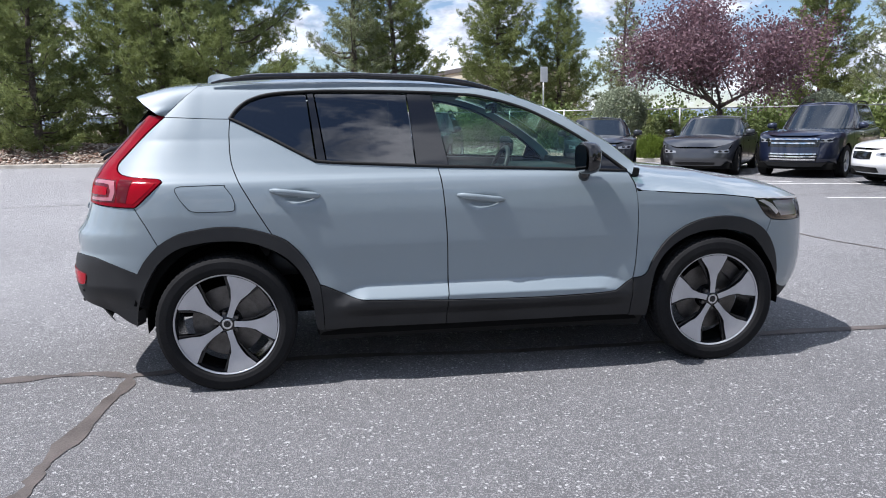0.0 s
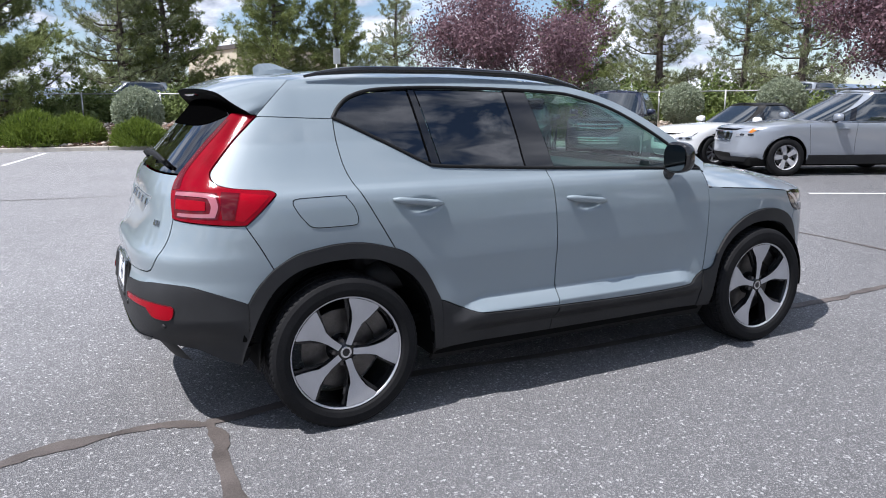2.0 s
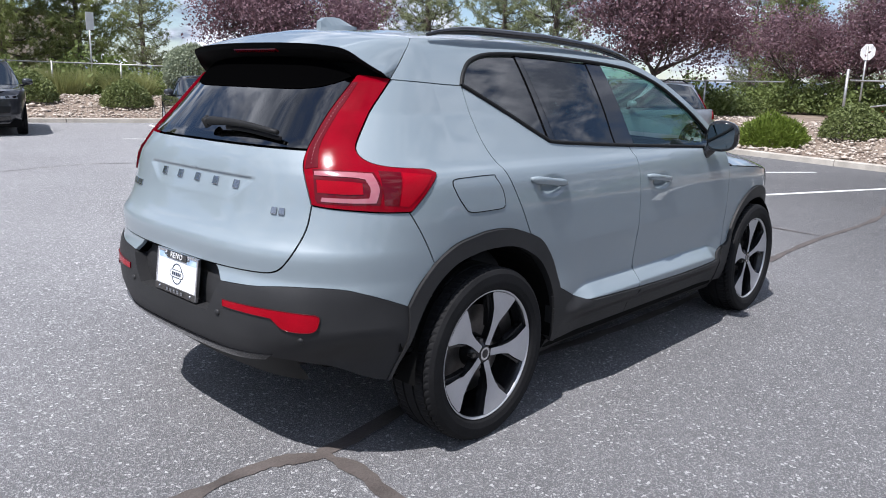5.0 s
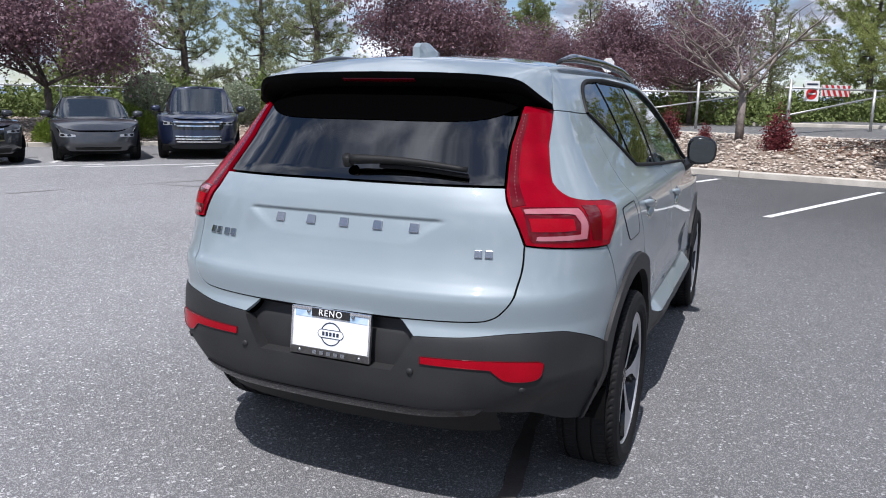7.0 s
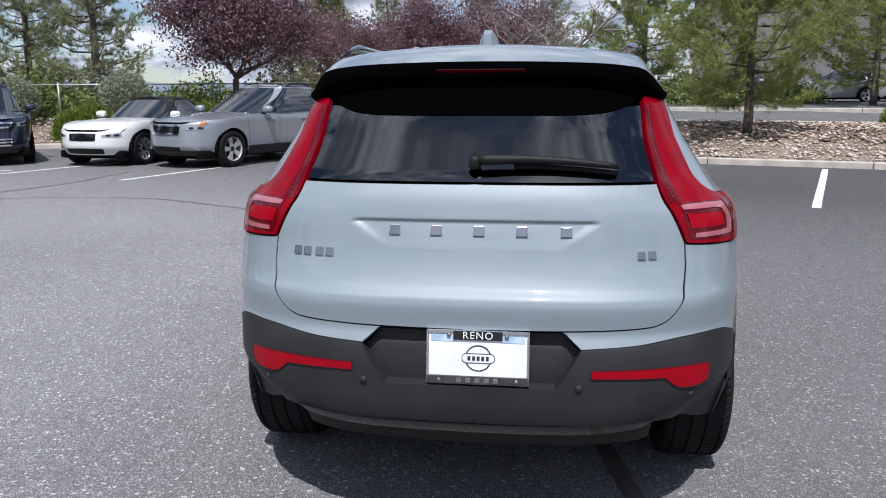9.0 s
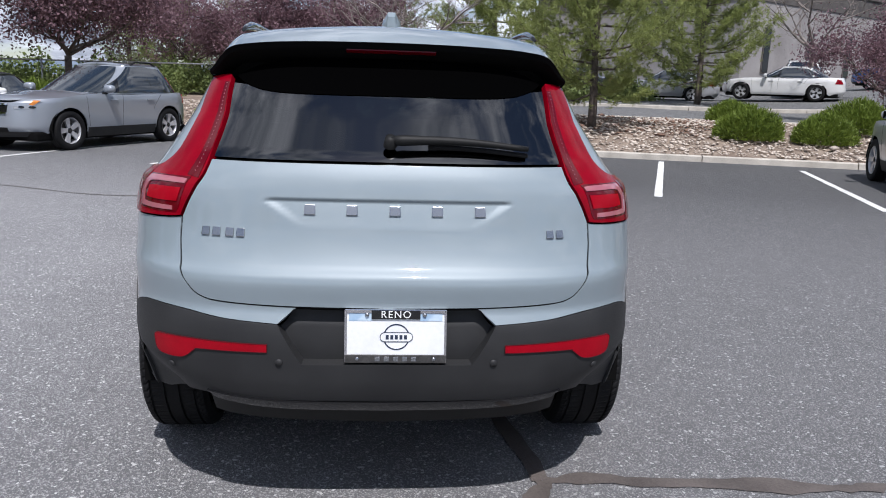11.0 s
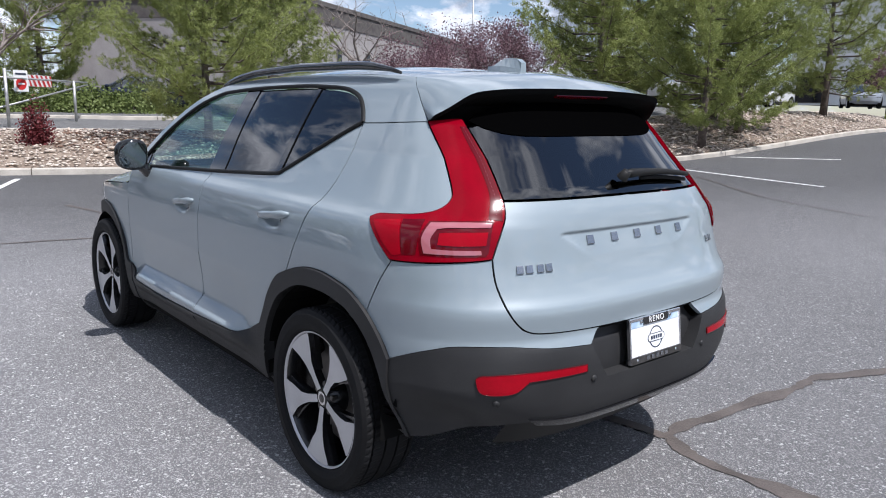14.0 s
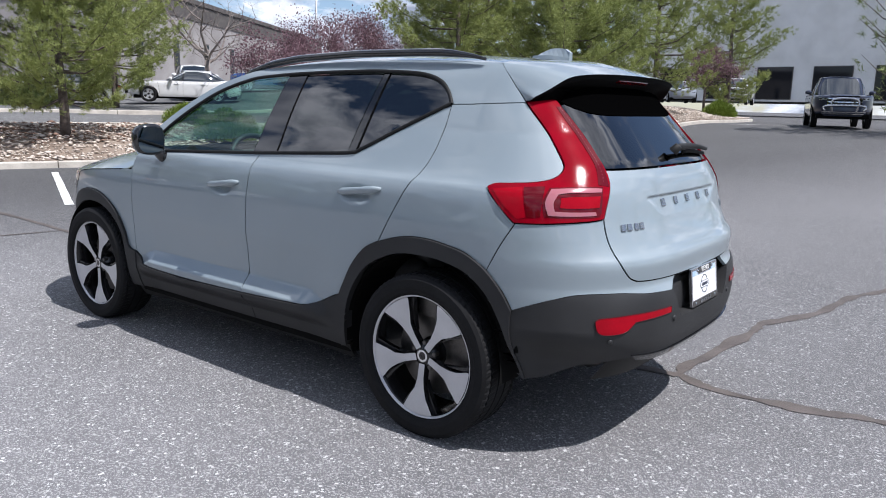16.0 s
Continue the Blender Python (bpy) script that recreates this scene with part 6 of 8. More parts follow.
parked("convertible", "white two-door convertible with a black soft top", 14.65, 8.45, 172, spec(SEDAN, wb=2.69, half=0.89, ro=0.92, fo=0.83, h=1.40, belt=0.93, hood=0.87, gr0=-0.35, gr1=0.35, gf0=2.05, gf1=1.25, deck=0.93, soft=False, roof_mat=M["black_matt"], soft_mat=M["black_matt"], grille=((0.52, 0.68, 0.30, "black_gloss"), (0.26, 0.38, 0.42, "black_matt")), spokes=10, wstyle="thin", handles=(0.9,)), M["p_white"])
TRUCK = spec(SUV, wb=3.68, half=1.0, ro=1.20, fo=0.98, h=1.90, belt=1.20, hood=1.16, R=0.39, gr0=1.15, gr1=1.35, gf0=3.0, gf1=2.35, deck=1.20, clad=False, rails=False, sill=0.42, drop=0.06, grille=((0.78, 1.04, 0.55, "black_gloss"),), bars=((1.02, 0.55), (0.90, 0.55), (0.80, 0.55), (0.55, 0.7), (0.50, 0.7)), bpil=2.0)
truck = parked("pickup_truck", "dark blue pickup truck with a chrome nose guard", 4.8, -31.2, 106, TRUCK, M["p_navy"], category="pickup truck")
for pts in (((4.75, -0.38, 0.55), (4.85, -0.38, 1.0), (4.85, 0.38, 1.0), (4.75, 0.38, 0.55)), ((4.76, -0.6, 0.6), (4.8, -0.6, 0.78), (4.8, 0.6, 0.78), (4.76, 0.6, 0.6))):
    tube_part("nose_guard", smooth_curve(pts, 5), 0.035, M["chrome"], truck, 8)
# cars of the neighbouring car park
FAR = (("sedan", "white sedan beyond the access road", 28.2, -18.2, 57, SEDAN, "p_white"), ("sedan", "silver sedan beyond the access road", 31.0, -14.0, 61, SEDAN, "p_lightsilver"), ("suv", "white SUV beyond the access road", 33.2, -20.2, 152, SUV, "p_white"),
       ("sedan", "dark blue sedan beyond the access road", 29.7, -8.9, 70, SEDAN, "p_navy"), ("suv", "blue SUV beyond the plum trees", 33.0, -27.0, 60, SUV, "p_blue"), ("sedan", "silver sedan beyond the plum trees", 30.5, -29.5, 60, SEDAN, "p_silver"),
       ("suv", "dark SUV under the pines", 21.5, -29.5, 45, SUV, "p_dark"), ("suv", "white SUV under the pines", 19.2, -34.0, 50, SUV, "p_white"), ("sedan", "grey sedan under the pines", 18.0, -48.0, 120, SEDAN, "p_silver"), ("pickup_truck", "white pickup truck in the far row", 16.0, -56.0, 100, TRUCK, "p_white"),
       ("suv", "white SUV in the far row", 24.0, -50.0, 90, SUV, "p_white"), ("sedan", "black sedan in the far row", 28.0, -46.0, 90, SEDAN, "p_dark"), ("sedan", "red car beyond the gate", 36.7, 6.7, 240, SEDAN, "p_red"), ("suv", "silver SUV beyond the fence", 28.5, 18.0, 190, SUV, "p_silver"),
       ("sedan", "white car beyond the fence", 31.0, 19.5, 140, SEDAN, "p_white"), ("suv", "white SUV beyond the gate", 39.0, 9.0, 240, SUV, "p_white"), ("suv", "silver SUV beyond the pines", 3.0, 31.0, 185, SUV, "p_silver"))
for nm, lb, x, y, deg, sp, col in FAR:
    parked(nm, lb, x, y, deg, sp, M[col], z=0.5 if 5 < y < 20 else 0.98 if y < 20 else 0.6)


# ---- the main car ----
def window_fn(v, lo, hi, soft):
    """1 between lo and hi, falling softly to 0 outside."""
    t = min((v - lo) / soft + 0.5, (hi - v) / soft + 0.5)
    t = min(max(t, 0), 1)
    return t * t * (3 - 2 * t)


def hero_bump(x, y, z, a):
    dx = dy = 0.0
    if 0.3 < x < 2.4 and z < 0.95:
        w = window_fn(x, 0.62, 2.14, 0.26)
        top = 0.455 + 0.070 * w
        k = min(max((top - z) / 0.066, 0), 1) * min(max((z - 0.36) / 0.05, 0), 1)
        dy += w * (0.058 * k - 0.020 * min(max((0.74 - z) / (0.74 - top), 0), 1))
    if 0.9 < z < 1.12 and 0.1 < x < 1.7:
        for cx, cz in ((0.40, 1.004), (1.37, 0.954)):
            q = ((x - cx) / 0.075) ** 2 + ((z - cz) / 0.030) ** 2
            if q < 4:
                dy -= 0.024 * math.exp(-q * q)
    if a < 1 and y < 0.5 and 0.95 < z < 1.09:
        lim = 0.30 + 1.4 * (z - 1.0)
        dx += 0.011 * window_fn(y, -1, lim, 0.05) * min(max((z - 0.975) / 0.075, 0), 1) * (1 if z < 1.050 else max(0, 1 - (z - 1.050) / 0.010))
    if x < -0.40 and z < 0.57:
        k, q = min((0.57 - z) / 0.17, 1), min((-0.40 - x) / 0.22, 1)
        dy -= 0.17 * k * k * (3 - 2 * k) * q * (y / 0.9) ** 3
    if z > 1.08:
        k = min(max((0.95 - x) / 1.05, 0), 1)
        dy -= 0.046 * k ** 1.4 * min(max((z - 1.08) / 0.22, 0), 1) * min(1, y / 0.5)
    return dx, dy


HS = Skin([(0.18, 0.80), (0.26, 0.85), (0.36, 0.885), (0.50, 0.897), (0.62, 0.893), (0.78, 0.898), (0.90, 0.898), (1.00, 0.889), (1.05, 0.880), (1.085, 0.866), (1.115, 0.838), (1.18, 0.803), (1.30, 0.752), (1.40, 0.703), (1.50, 0.648), (1.56, 0.608), (1.62, 0.54)],
          [(0.18, -0.66), (0.30, -0.74), (0.38, -0.80), (0.44, -0.845), (0.52, -0.866), (0.60, -0.869), (0.68, -0.860), (0.735, -0.838), (0.805, -0.843), (0.828, -0.838), (0.860, -0.812), (0.90, -0.790), (0.96, -0.768), (1.05, -0.748), (1.12, -0.728), (1.17, -0.700), (1.25, -0.632), (1.35, -0.545), (1.45, -0.455), (1.55, -0.38), (1.62, -0.33)],
          [(0.18, 3.38), (0.30, 3.49), (0.45, 3.565), (0.60, 3.585), (0.75, 3.575), (0.88, 3.535), (0.96, 3.46), (1.10, 3.30), (1.62, 3.0)], -0.05, 2.3, 3.4, 2.8, hero_bump)

hero = empty("suv")
tagged(hero, "pale blue-grey compact SUV with charcoal cladding standing on asphalt", "car")
PAINT, CLAD = M["paint_grey"], M["clad"]


def S(*pts):
    return [("S", x, z) for x, z in pts]


def B(*pts):
    return [("B", y, z) for y, z in pts]


def pair(name, runs, mat, step=0.035, lift=0.0, thick=0.014, gap=0.0022, label="", parent=hero, per=6, rim=None):
    """A panel and its mirror image on the other side."""
    o = inset(HS, HS.trace(runs, per), gap)
    return [link(name, panel_mesh(name, HS, o, mat, step, lift, thick, mir, rim), parent, label) for mir in (False, True)]


def across(name, runs, mat, step=0.035, lift=0.0, thick=0.014, gap=0.0022, label="", parent=hero, per=6):
    """One panel across the tail."""
    o = inset(HS, HS.trace(runs, per), gap)
    return link(name, panel_mesh(name, HS, o, mat, step, lift, thick, False, None, True), parent, label)


REAR_SHUT = S((0.047, 1.404), (0.044, 1.296), (0.063, 1.158), (0.14, 1.008), (0.251, 0.815))
DOOR_SPLIT = S((1.129, 1.142), (1.149, 1.004), (1.165, 0.761), (1.168, 0.514), (1.160, 0.434))
FRONT_SHUT = S((2.176, 1.095), (2.221, 0.999), (2.235, 0.844), (2.231, 0.62), (2.214, 0.500))
WIN_LOW = S((1.129, 1.142), (0.80, 1.160), (0.523, 1.177), (0.455, 1.198), (0.262, 1.300), (0.082, 1.391), (0.047, 1.404))
WIN_LOW_F = S((1.129, 1.142), (1.50, 1.126), (1.839, 1.111), (2.176, 1.095))
WIN_TOP = S((0.047, 1.404), (0.085, 1.455), (0.15, 1.503), (0.264, 1.534), (0.45, 1.545), (0.628, 1.547), (0.999, 1.538), (1.25, 1.525), (1.407, 1.508), (1.624, 1.447), (1.806, 1.358), (1.986, 1.246), (2.119, 1.143), (2.176, 1.095))
ROOF_EDGE = S((-0.125, 1.578), (0.10, 1.590), (0.30, 1.596), (0.63, 1.598), (1.0, 1.588), (1.25, 1.572), (1.45, 1.546), (1.68, 1.478), (1.90, 1.368), (2.10, 1.240), (2.235, 1.130))
ARCH_R_OUT = S((0.485, 0.540), (0.466, 0.585), (0.412, 0.685), (0.33, 0.775), (0.251, 0.815), (0.13, 0.850), (0.01, 0.862), (-0.12, 0.850), (-0.22, 0.828), (-0.315, 0.775), (-0.385, 0.700), (-0.428, 0.630))
CLAD_TOP = S((0.485, 0.540), (0.52, 0.528), (0.582, 0.498), (0.66, 0.464), (0.74, 0.452), (1.160, 0.434), (1.666, 0.425), (2.05, 0.434), (2.13, 0.448), (2.214, 0.500))


def rev(run):
    return run[::-1]


# doors
doors_r = pair("rear_door", [WIN_LOW, REAR_SHUT, rev(ARCH_R_OUT[:5]), CLAD_TOP[:6], rev(DOOR_SPLIT)], PAINT, 0.013, gap=0.003)
doors_f = pair("front_door", [WIN_LOW_F, FRONT_SHUT, rev(CLAD_TOP[5:]), rev(DOOR_SPLIT)], PAINT, 0.013, gap=0.003)
# front wing, bonnet, nose
HOOD_SHUT = S((2.200, 1.040), (2.237, 0.985), (2.477, 0.969), (2.743, 0.948), (2.962, 0.921))
ARCH_F_OUT = S((2.214, 0.500), (2.280, 0.516), (2.330, 0.602), (2.402, 0.704), (2.49, 0.770), (2.60, 0.814), (2.730, 0.829), (2.86, 0.816), (2.97, 0.776), (3.055, 0.712), (3.118, 0.615), (3.146, 0.50), (3.15, 0.40))
pair("front_wing", [HOOD_SHUT[1:], S((2.962, 0.921), (3.03, 0.835), (3.09, 0.790)), S((3.09, 0.790), (3.055, 0.712)), rev(ARCH_F_OUT[:10]), rev(FRONT_SHUT[1:]), S((2.221, 0.999), (2.237, 0.985))], PAINT, 0.03)
pair("front_bumper", [S((3.09, 0.790), (3.20, 0.775), (3.32, 0.77)) + [("F", 0.45, 0.77), ("F", 0.0, 0.77)], [("F", 0, 0.77), ("F", 0, 0.34)], [("F", 0, 0.34), ("F", 0.5, 0.34)] + S((3.25, 0.36), (3.14, 0.42)), rev(ARCH_F_OUT[9:12]), S((3.055, 0.712), (3.09, 0.79))], PAINT, 0.04)
pair("front_skirt", [[("F", 0, 0.34), ("F", 0.5, 0.34)] + S((3.25, 0.36), (3.14, 0.42)), S((3.14, 0.42), (3.11, 0.30)), S((3.11, 0.30), (3.22, 0.285)) + [("F", 0.4, 0.27), ("F", 0, 0.27)], [("F", 0, 0.27), ("F", 0, 0.34)]], CLAD, 0.05)
lamps = pair("headlamp", [S((2.962, 0.921), (3.10, 0.912), (3.25, 0.90)) + [("F", 0.50, 0.88)], [("F", 0.50, 0.88), ("F", 0.50, 0.775)], [("F", 0.50, 0.775)] + S((3.32, 0.772), (3.20, 0.777), (3.09, 0.792)), S((3.09, 0.792), (3.03, 0.835), (2.962, 0.921))], M["black_gloss"], 0.03, 0.002, 0.02)
for ob, mir in zip(lamps, (False, True)):
    o = HS.trace([S((2.985, 0.905), (3.06, 0.87), (3.13, 0.815)), S((3.13, 0.815), (3.15, 0.83)), S((3.15, 0.83), (3.09, 0.88), (3.02, 0.908)), S((3.02, 0.908), (2.985, 0.905))], 4)
    link("indicator", panel_mesh("indicator", HS, o, M["lens_clear"], 0.03, 0.004, 0.005, mir), ob, "clear corner strip")
    o = HS.trace([S((3.10, 0.895), (3.32, 0.885)), S((3.32, 0.885), (3.32, 0.80)), S((3.32, 0.80), (3.17, 0.805)), S((3.17, 0.805), (3.10, 0.895))], 4)
    link("reflector", panel_mesh("reflector", HS, o, M["lamp_lens"], 0.03, 0.004, 0.005, mir), ob, "silvered lamp bowl")
edge = []
for x in np.linspace(2.16, 3.475, 28):
    z = float(np.interp(x, [2.16, 2.237, 2.477, 2.743, 2.962, 3.20, 3.40, 3.475], [1.045, 0.990, 0.973, 0.952, 0.925, 0.912, 0.898, 0.885]))
    p = HS.point(HS.side(x, z), z)
    edge.append((p.x, p.y * 0.999, z))
link("bonnet", top_mesh("bonnet", edge, PAINT, lambda x: float(np.interp(x, [2.16, 2.4, 2.8, 3.1, 3.3, 3.42, 3.475], [0.085, 0.125, 0.122, 0.100, 0.072, 0.035, 0.01])), 28, 3.4), hero)
bm = bmesh.new()
box_bm(bm, (0.16, 1.40, 0.05), (0, 0, 0), 0.01)
part("cowl", bm, M["black_matt"], hero, "", pose(2.24, 0, 1.085, 0, 8, 0))

# quarter panel, bumper, tail
SEAM = S((-0.421, 0.968), (-0.37, 0.88), (-0.315, 0.775))
LAMP_FRONT = S((-0.292, 1.418), (-0.40, 1.315), (-0.50, 1.205), (-0.522, 1.165), (-0.505, 1.136), (-0.45, 1.120), (-0.36, 1.112), (-0.300, 1.107), (-0.278, 1.092))
LAMP_LOW = S((-0.278, 1.092), (-0.345, 1.03), (-0.405, 0.976), (-0.421, 0.968))
LAMP_FOOT = S((-0.421, 0.968), (-0.50, 0.970), (-0.575, 0.975)) + B((0.70, 0.982), (0.650, 0.988))
LAMP_IN = B((0.650, 0.988), (0.632, 1.03), (0.604, 1.085), (0.587, 1.125), (0.581, 1.168), (0.580, 1.25), (0.582, 1.34), (0.580, 1.424))
pair("quarter_panel", [S((0.047, 1.404), (-0.12, 1.410), (-0.292, 1.418)), LAMP_FRONT, LAMP_LOW, SEAM, rev(ARCH_R_OUT[4:10]), rev(REAR_SHUT)], PAINT, 0.022)
GATE_EDGE = B((0.650, 0.988), (0.652, 0.92), (0.645, 0.86), (0.618, 0.79), (0.575, 0.757), (0.50, 0.745), (0.28, 0.738), (0.0, 0.735))
GREY_TOP = B((0.335, 0.688), (0.50, 0.697), (0.64, 0.712)) + S((-0.66, 0.712), (-0.58, 0.690), (-0.50, 0.660), (-0.428, 0.630))
pair("rear_bumper", [rev(SEAM), rev(LAMP_FOOT)[::-1], GATE_EDGE[:7], B((0.28, 0.738), (0.335, 0.688)), GREY_TOP, rev(ARCH_R_OUT[9:])], PAINT, 0.022)
gate_o = [B((0, 0.735), (0.28, 0.738), (0.50, 0.745), (0.575, 0.757), (0.618, 0.79), (0.645, 0.86), (0.652, 0.92), (0.650, 0.988)), LAMP_IN[:5], B((0.581, 1.168), (0.3, 1.168), (0.0, 1.168)), B((0, 1.168), (0, 0.735))]
gate_p = across("tailgate", gate_o, PAINT, 0.010, gap=0.0036)
across("rear_window", [B((0, 1.172), (0.3, 1.172), (0.577, 1.172)), B((0.577, 1.172), (0.576, 1.25), (0.578, 1.34), (0.576, 1.424)), B((0.576, 1.424), (0.45, 1.475), (0.2, 1.495), (0, 1.498)), B((0, 1.498), (0, 1.172))], M["glass_dark"], 0.04, -0.003, 0.01, label="dark tinted rear window")
# added black sheet: stands for the spoiler underside mirrored in the glass
across("spoiler_reflection_band", [B((0, 1.372), (0.30, 1.372), (0.44, 1.378), (0.52, 1.395), (0.570, 1.424)), B((0.570, 1.424), (0.45, 1.475), (0.2, 1.494), (0, 1.496)), B((0, 1.496), (0, 1.372))], M["spoiler_mirrored"], 0.04, -0.0005, 0.0, label="painted black reflection of the spoiler on the rear window")
tails = pair("tail_lamp", [LAMP_FRONT, LAMP_LOW, LAMP_FOOT, LAMP_IN, B((0.580, 1.424), (0.59, 1.43)) + S((-0.33, 1.424), (-0.292, 1.418))], M["tail_red"], 0.02, 0.006, 0.03, 0.003, label="red tail lamp running up beside the rear window")
for ob, mir in zip(tails, (False, True)):
    def lens(name, runs, mat, lift, thick, label=""):
        return link(name, panel_mesh(name, HS, HS.trace(runs, 5), mat, 0.02, lift, thick, mir), ob, label)

    # a dark well, the pale C round it, and the glowing bar in its middle
    lens("lamp_bowl", [B((0.668, 0.998), (0.70, 0.996)) + S((-0.59, 0.995), (-0.520, 0.996)), S((-0.520, 0.996), (-0.506, 1.05), (-0.512, 1.100)), S((-0.512, 1.100), (-0.58, 1.104)) + B((0.66, 1.106), (0.625, 1.106)), B((0.625, 1.106), (0.662, 0.998))], M["tail_deep"], 0.0072, 0.004, "deep red lamp well")
    lens("light_guide", [B((0.679, 1.004), (0.70, 1.003)) + S((-0.59, 1.002), (-0.530, 1.003)), S((-0.530, 1.003), (-0.514, 1.05), (-0.520, 1.095)), S((-0.520, 1.095), (-0.58, 1.099)) + B((0.66, 1.100), (0.634, 1.098)), B((0.634, 1.098), (0.640, 1.086)), B((0.640, 1.086), (0.66, 1.086)) + S((-0.58, 1.084), (-0.548, 1.079)), S((-0.548, 1.079), (-0.540, 1.05), (-0.548, 1.019)), S((-0.548, 1.019), (-0.59, 1.017)) + B((0.695, 1.017), (0.680, 1.017)), B((0.680, 1.017), (0.679, 1.004))], M["lens_pink"], 0.0095, 0.006, "pale C-shaped light guide")
    lens("light_bar", [B((0.664, 1.032), (0.695, 1.031)) + S((-0.60, 1.030), (-0.562, 1.032)), S((-0.562, 1.032), (-0.558, 1.067)), S((-0.558, 1.067), (-0.59, 1.071)) + B((0.66, 1.073), (0.650, 1.074)), B((0.650, 1.074), (0.664, 1.032))], M["tail_bright"], 0.0098, 0.006, "bright red middle bar")
    lens("dark_edge", [B((0.600, 1.105), (0.588, 1.18), (0.586, 1.25), (0.588, 1.34), (0.585, 1.40)), B((0.585, 1.40), (0.602, 1.40)), B((0.602, 1.40), (0.610, 1.34), (0.612, 1.25), (0.618, 1.18), (0.640, 1.112)), B((0.640, 1.112), (0.600, 1.105))], M["tail_deep"], 0.0075, 0.004, "deep red inner edge of the lamp")
    lens("side_segment", [S((-0.310, 1.086), (-0.36, 1.092), (-0.42, 1.098)), S((-0.42, 1.098), (-0.455, 0.992)), S((-0.455, 0.992), (-0.425, 0.985)), S((-0.425, 0.985), (-0.37, 1.030), (-0.310, 1.086))], M["tail_bright"], 0.0072, 0.004, "bright red side segment")
    lens("side_divider", [S((-0.425, 1.099), (-0.495, 1.104)), S((-0.495, 1.104), (-0.505, 0.996)), S((-0.505, 0.996), (-0.460, 0.992)), S((-0.460, 0.992), (-0.425, 1.099))], M["tail_deep"], 0.0072, 0.004, "darker red side segment")

# cladding
pair("rear_arch_trim", [ARCH_R_OUT, S((-0.428, 0.630), (-0.430, 0.50), (-0.460, 0.345)), S((-0.460, 0.345), (-0.448, 0.352)), S((-0.448, 0.352), (-0.414, 0.50), (-0.382, 0.58), (-0.315, 0.685), (-0.22, 0.755), (-0.11, 0.782), (0.0, 0.790), (0.12, 0.782), (0.22, 0.750), (0.325, 0.688), (0.40, 0.59), (0.44, 0.47), (0.462, 0.30)), S((0.462, 0.30), (0.500, 0.29)), S((0.500, 0.29), (0.497, 0.42), (0.485, 0.54))], CLAD, 0.03, 0.014, 0.05, 0.001)
pair("front_arch_trim", [ARCH_F_OUT, S((3.15, 0.40), (3.11, 0.30)), S((3.11, 0.30), (3.09, 0.30)), S((3.09, 0.30), (3.095, 0.42), (3.075, 0.52), (3.03, 0.615), (2.94, 0.702), (2.82, 0.744), (2.70, 0.755), (2.58, 0.742), (2.46, 0.690), (2.37, 0.597), (2.325, 0.48), (2.308, 0.28)), S((2.308, 0.28), (2.205, 0.285)), S((2.205, 0.285), (2.210, 0.40), (2.214, 0.50))], CLAD, 0.03, 0.014, 0.05, 0.001)
pair("rear_door_trim", [CLAD_TOP[:6], S((1.160, 0.434), (1.160, 0.285)), S((1.160, 0.285), (0.80, 0.288), (0.500, 0.292)), S((0.500, 0.292), (0.497, 0.42), (0.485, 0.54))], CLAD, 0.03, 0.010, 0.03, 0.0022)
pair("front_door_trim", [CLAD_TOP[5:], S((2.214, 0.500), (2.210, 0.40), (2.205, 0.285)), S((2.205, 0.285), (1.70, 0.283), (1.160, 0.285)), S((1.160, 0.285), (1.160, 0.434))], CLAD, 0.03, 0.010, 0.03, 0.0022)
pair("sill", [S((0.47, 0.288), (1.3, 0.283), (2.30, 0.282)), S((2.30, 0.282), (2.30, 0.20)), S((2.30, 0.20), (1.3, 0.20), (0.47, 0.205)), S((0.47, 0.205), (0.47, 0.288))], M["black_matt"], 0.06, -0.012, 0.02)
pair("rear_skirt", [B((0.0, 0.567), (0.262, 0.566)), B((0.262, 0.566), (0.285, 0.60), (0.335, 0.688)), GREY_TOP, S((-0.428, 0.630), (-0.430, 0.50), (-0.460, 0.345)), S((-0.460, 0.345), (-0.52, 0.358), (-0.60, 0.395)) + B((0.72, 0.426), (0.62, 0.442), (0.35, 0.441), (0.0, 0.438)), B((0, 0.438), (0, 0.567))], CLAD, 0.03, 0.004, 0.052, 0.0)
across("plate_recess", [B((0, 0.560), (0.265, 0.560)), B((0.265, 0.560), (0.29, 0.60), (0.34, 0.69)), B((0.34, 0.69), (0.29, 0.742)), B((0.29, 0.742), (0, 0.742)), B((0, 0.742), (0, 0.560))], CLAD, 0.03, -0.046, 0.0)
o = HS.trace([B((0.262, 0.566), (0.285, 0.60), (0.335, 0.688)), B((0.335, 0.688), (0.28, 0.738)), B((0.28, 0.738), (0.255, 0.735)), B((0.255, 0.735), (0.300, 0.685)), B((0.300, 0.685), (0.262, 0.60), (0.245, 0.566)), B((0.245, 0.566), (0.262, 0.566))], 5)
across("rear_lip", [B((0, 0.437), (0.35, 0.443), (0.60, 0.460)), B((0.60, 0.460), (0.57, 0.434)), B((0.57, 0.434), (0.35, 0.412), (0, 0.404)), B((0, 0.404), (0, 0.437))], M["black_gloss"], 0.04, 0.012, 0.05)
across("diffuser", [B((0, 0.44), (0.66, 0.45)), B((0.66, 0.45), (0.66, 0.30)), B((0.66, 0.30), (0, 0.28)), B((0, 0.28), (0, 0.44))], M["black_matt"], 0.06, -0.03, 0.0)
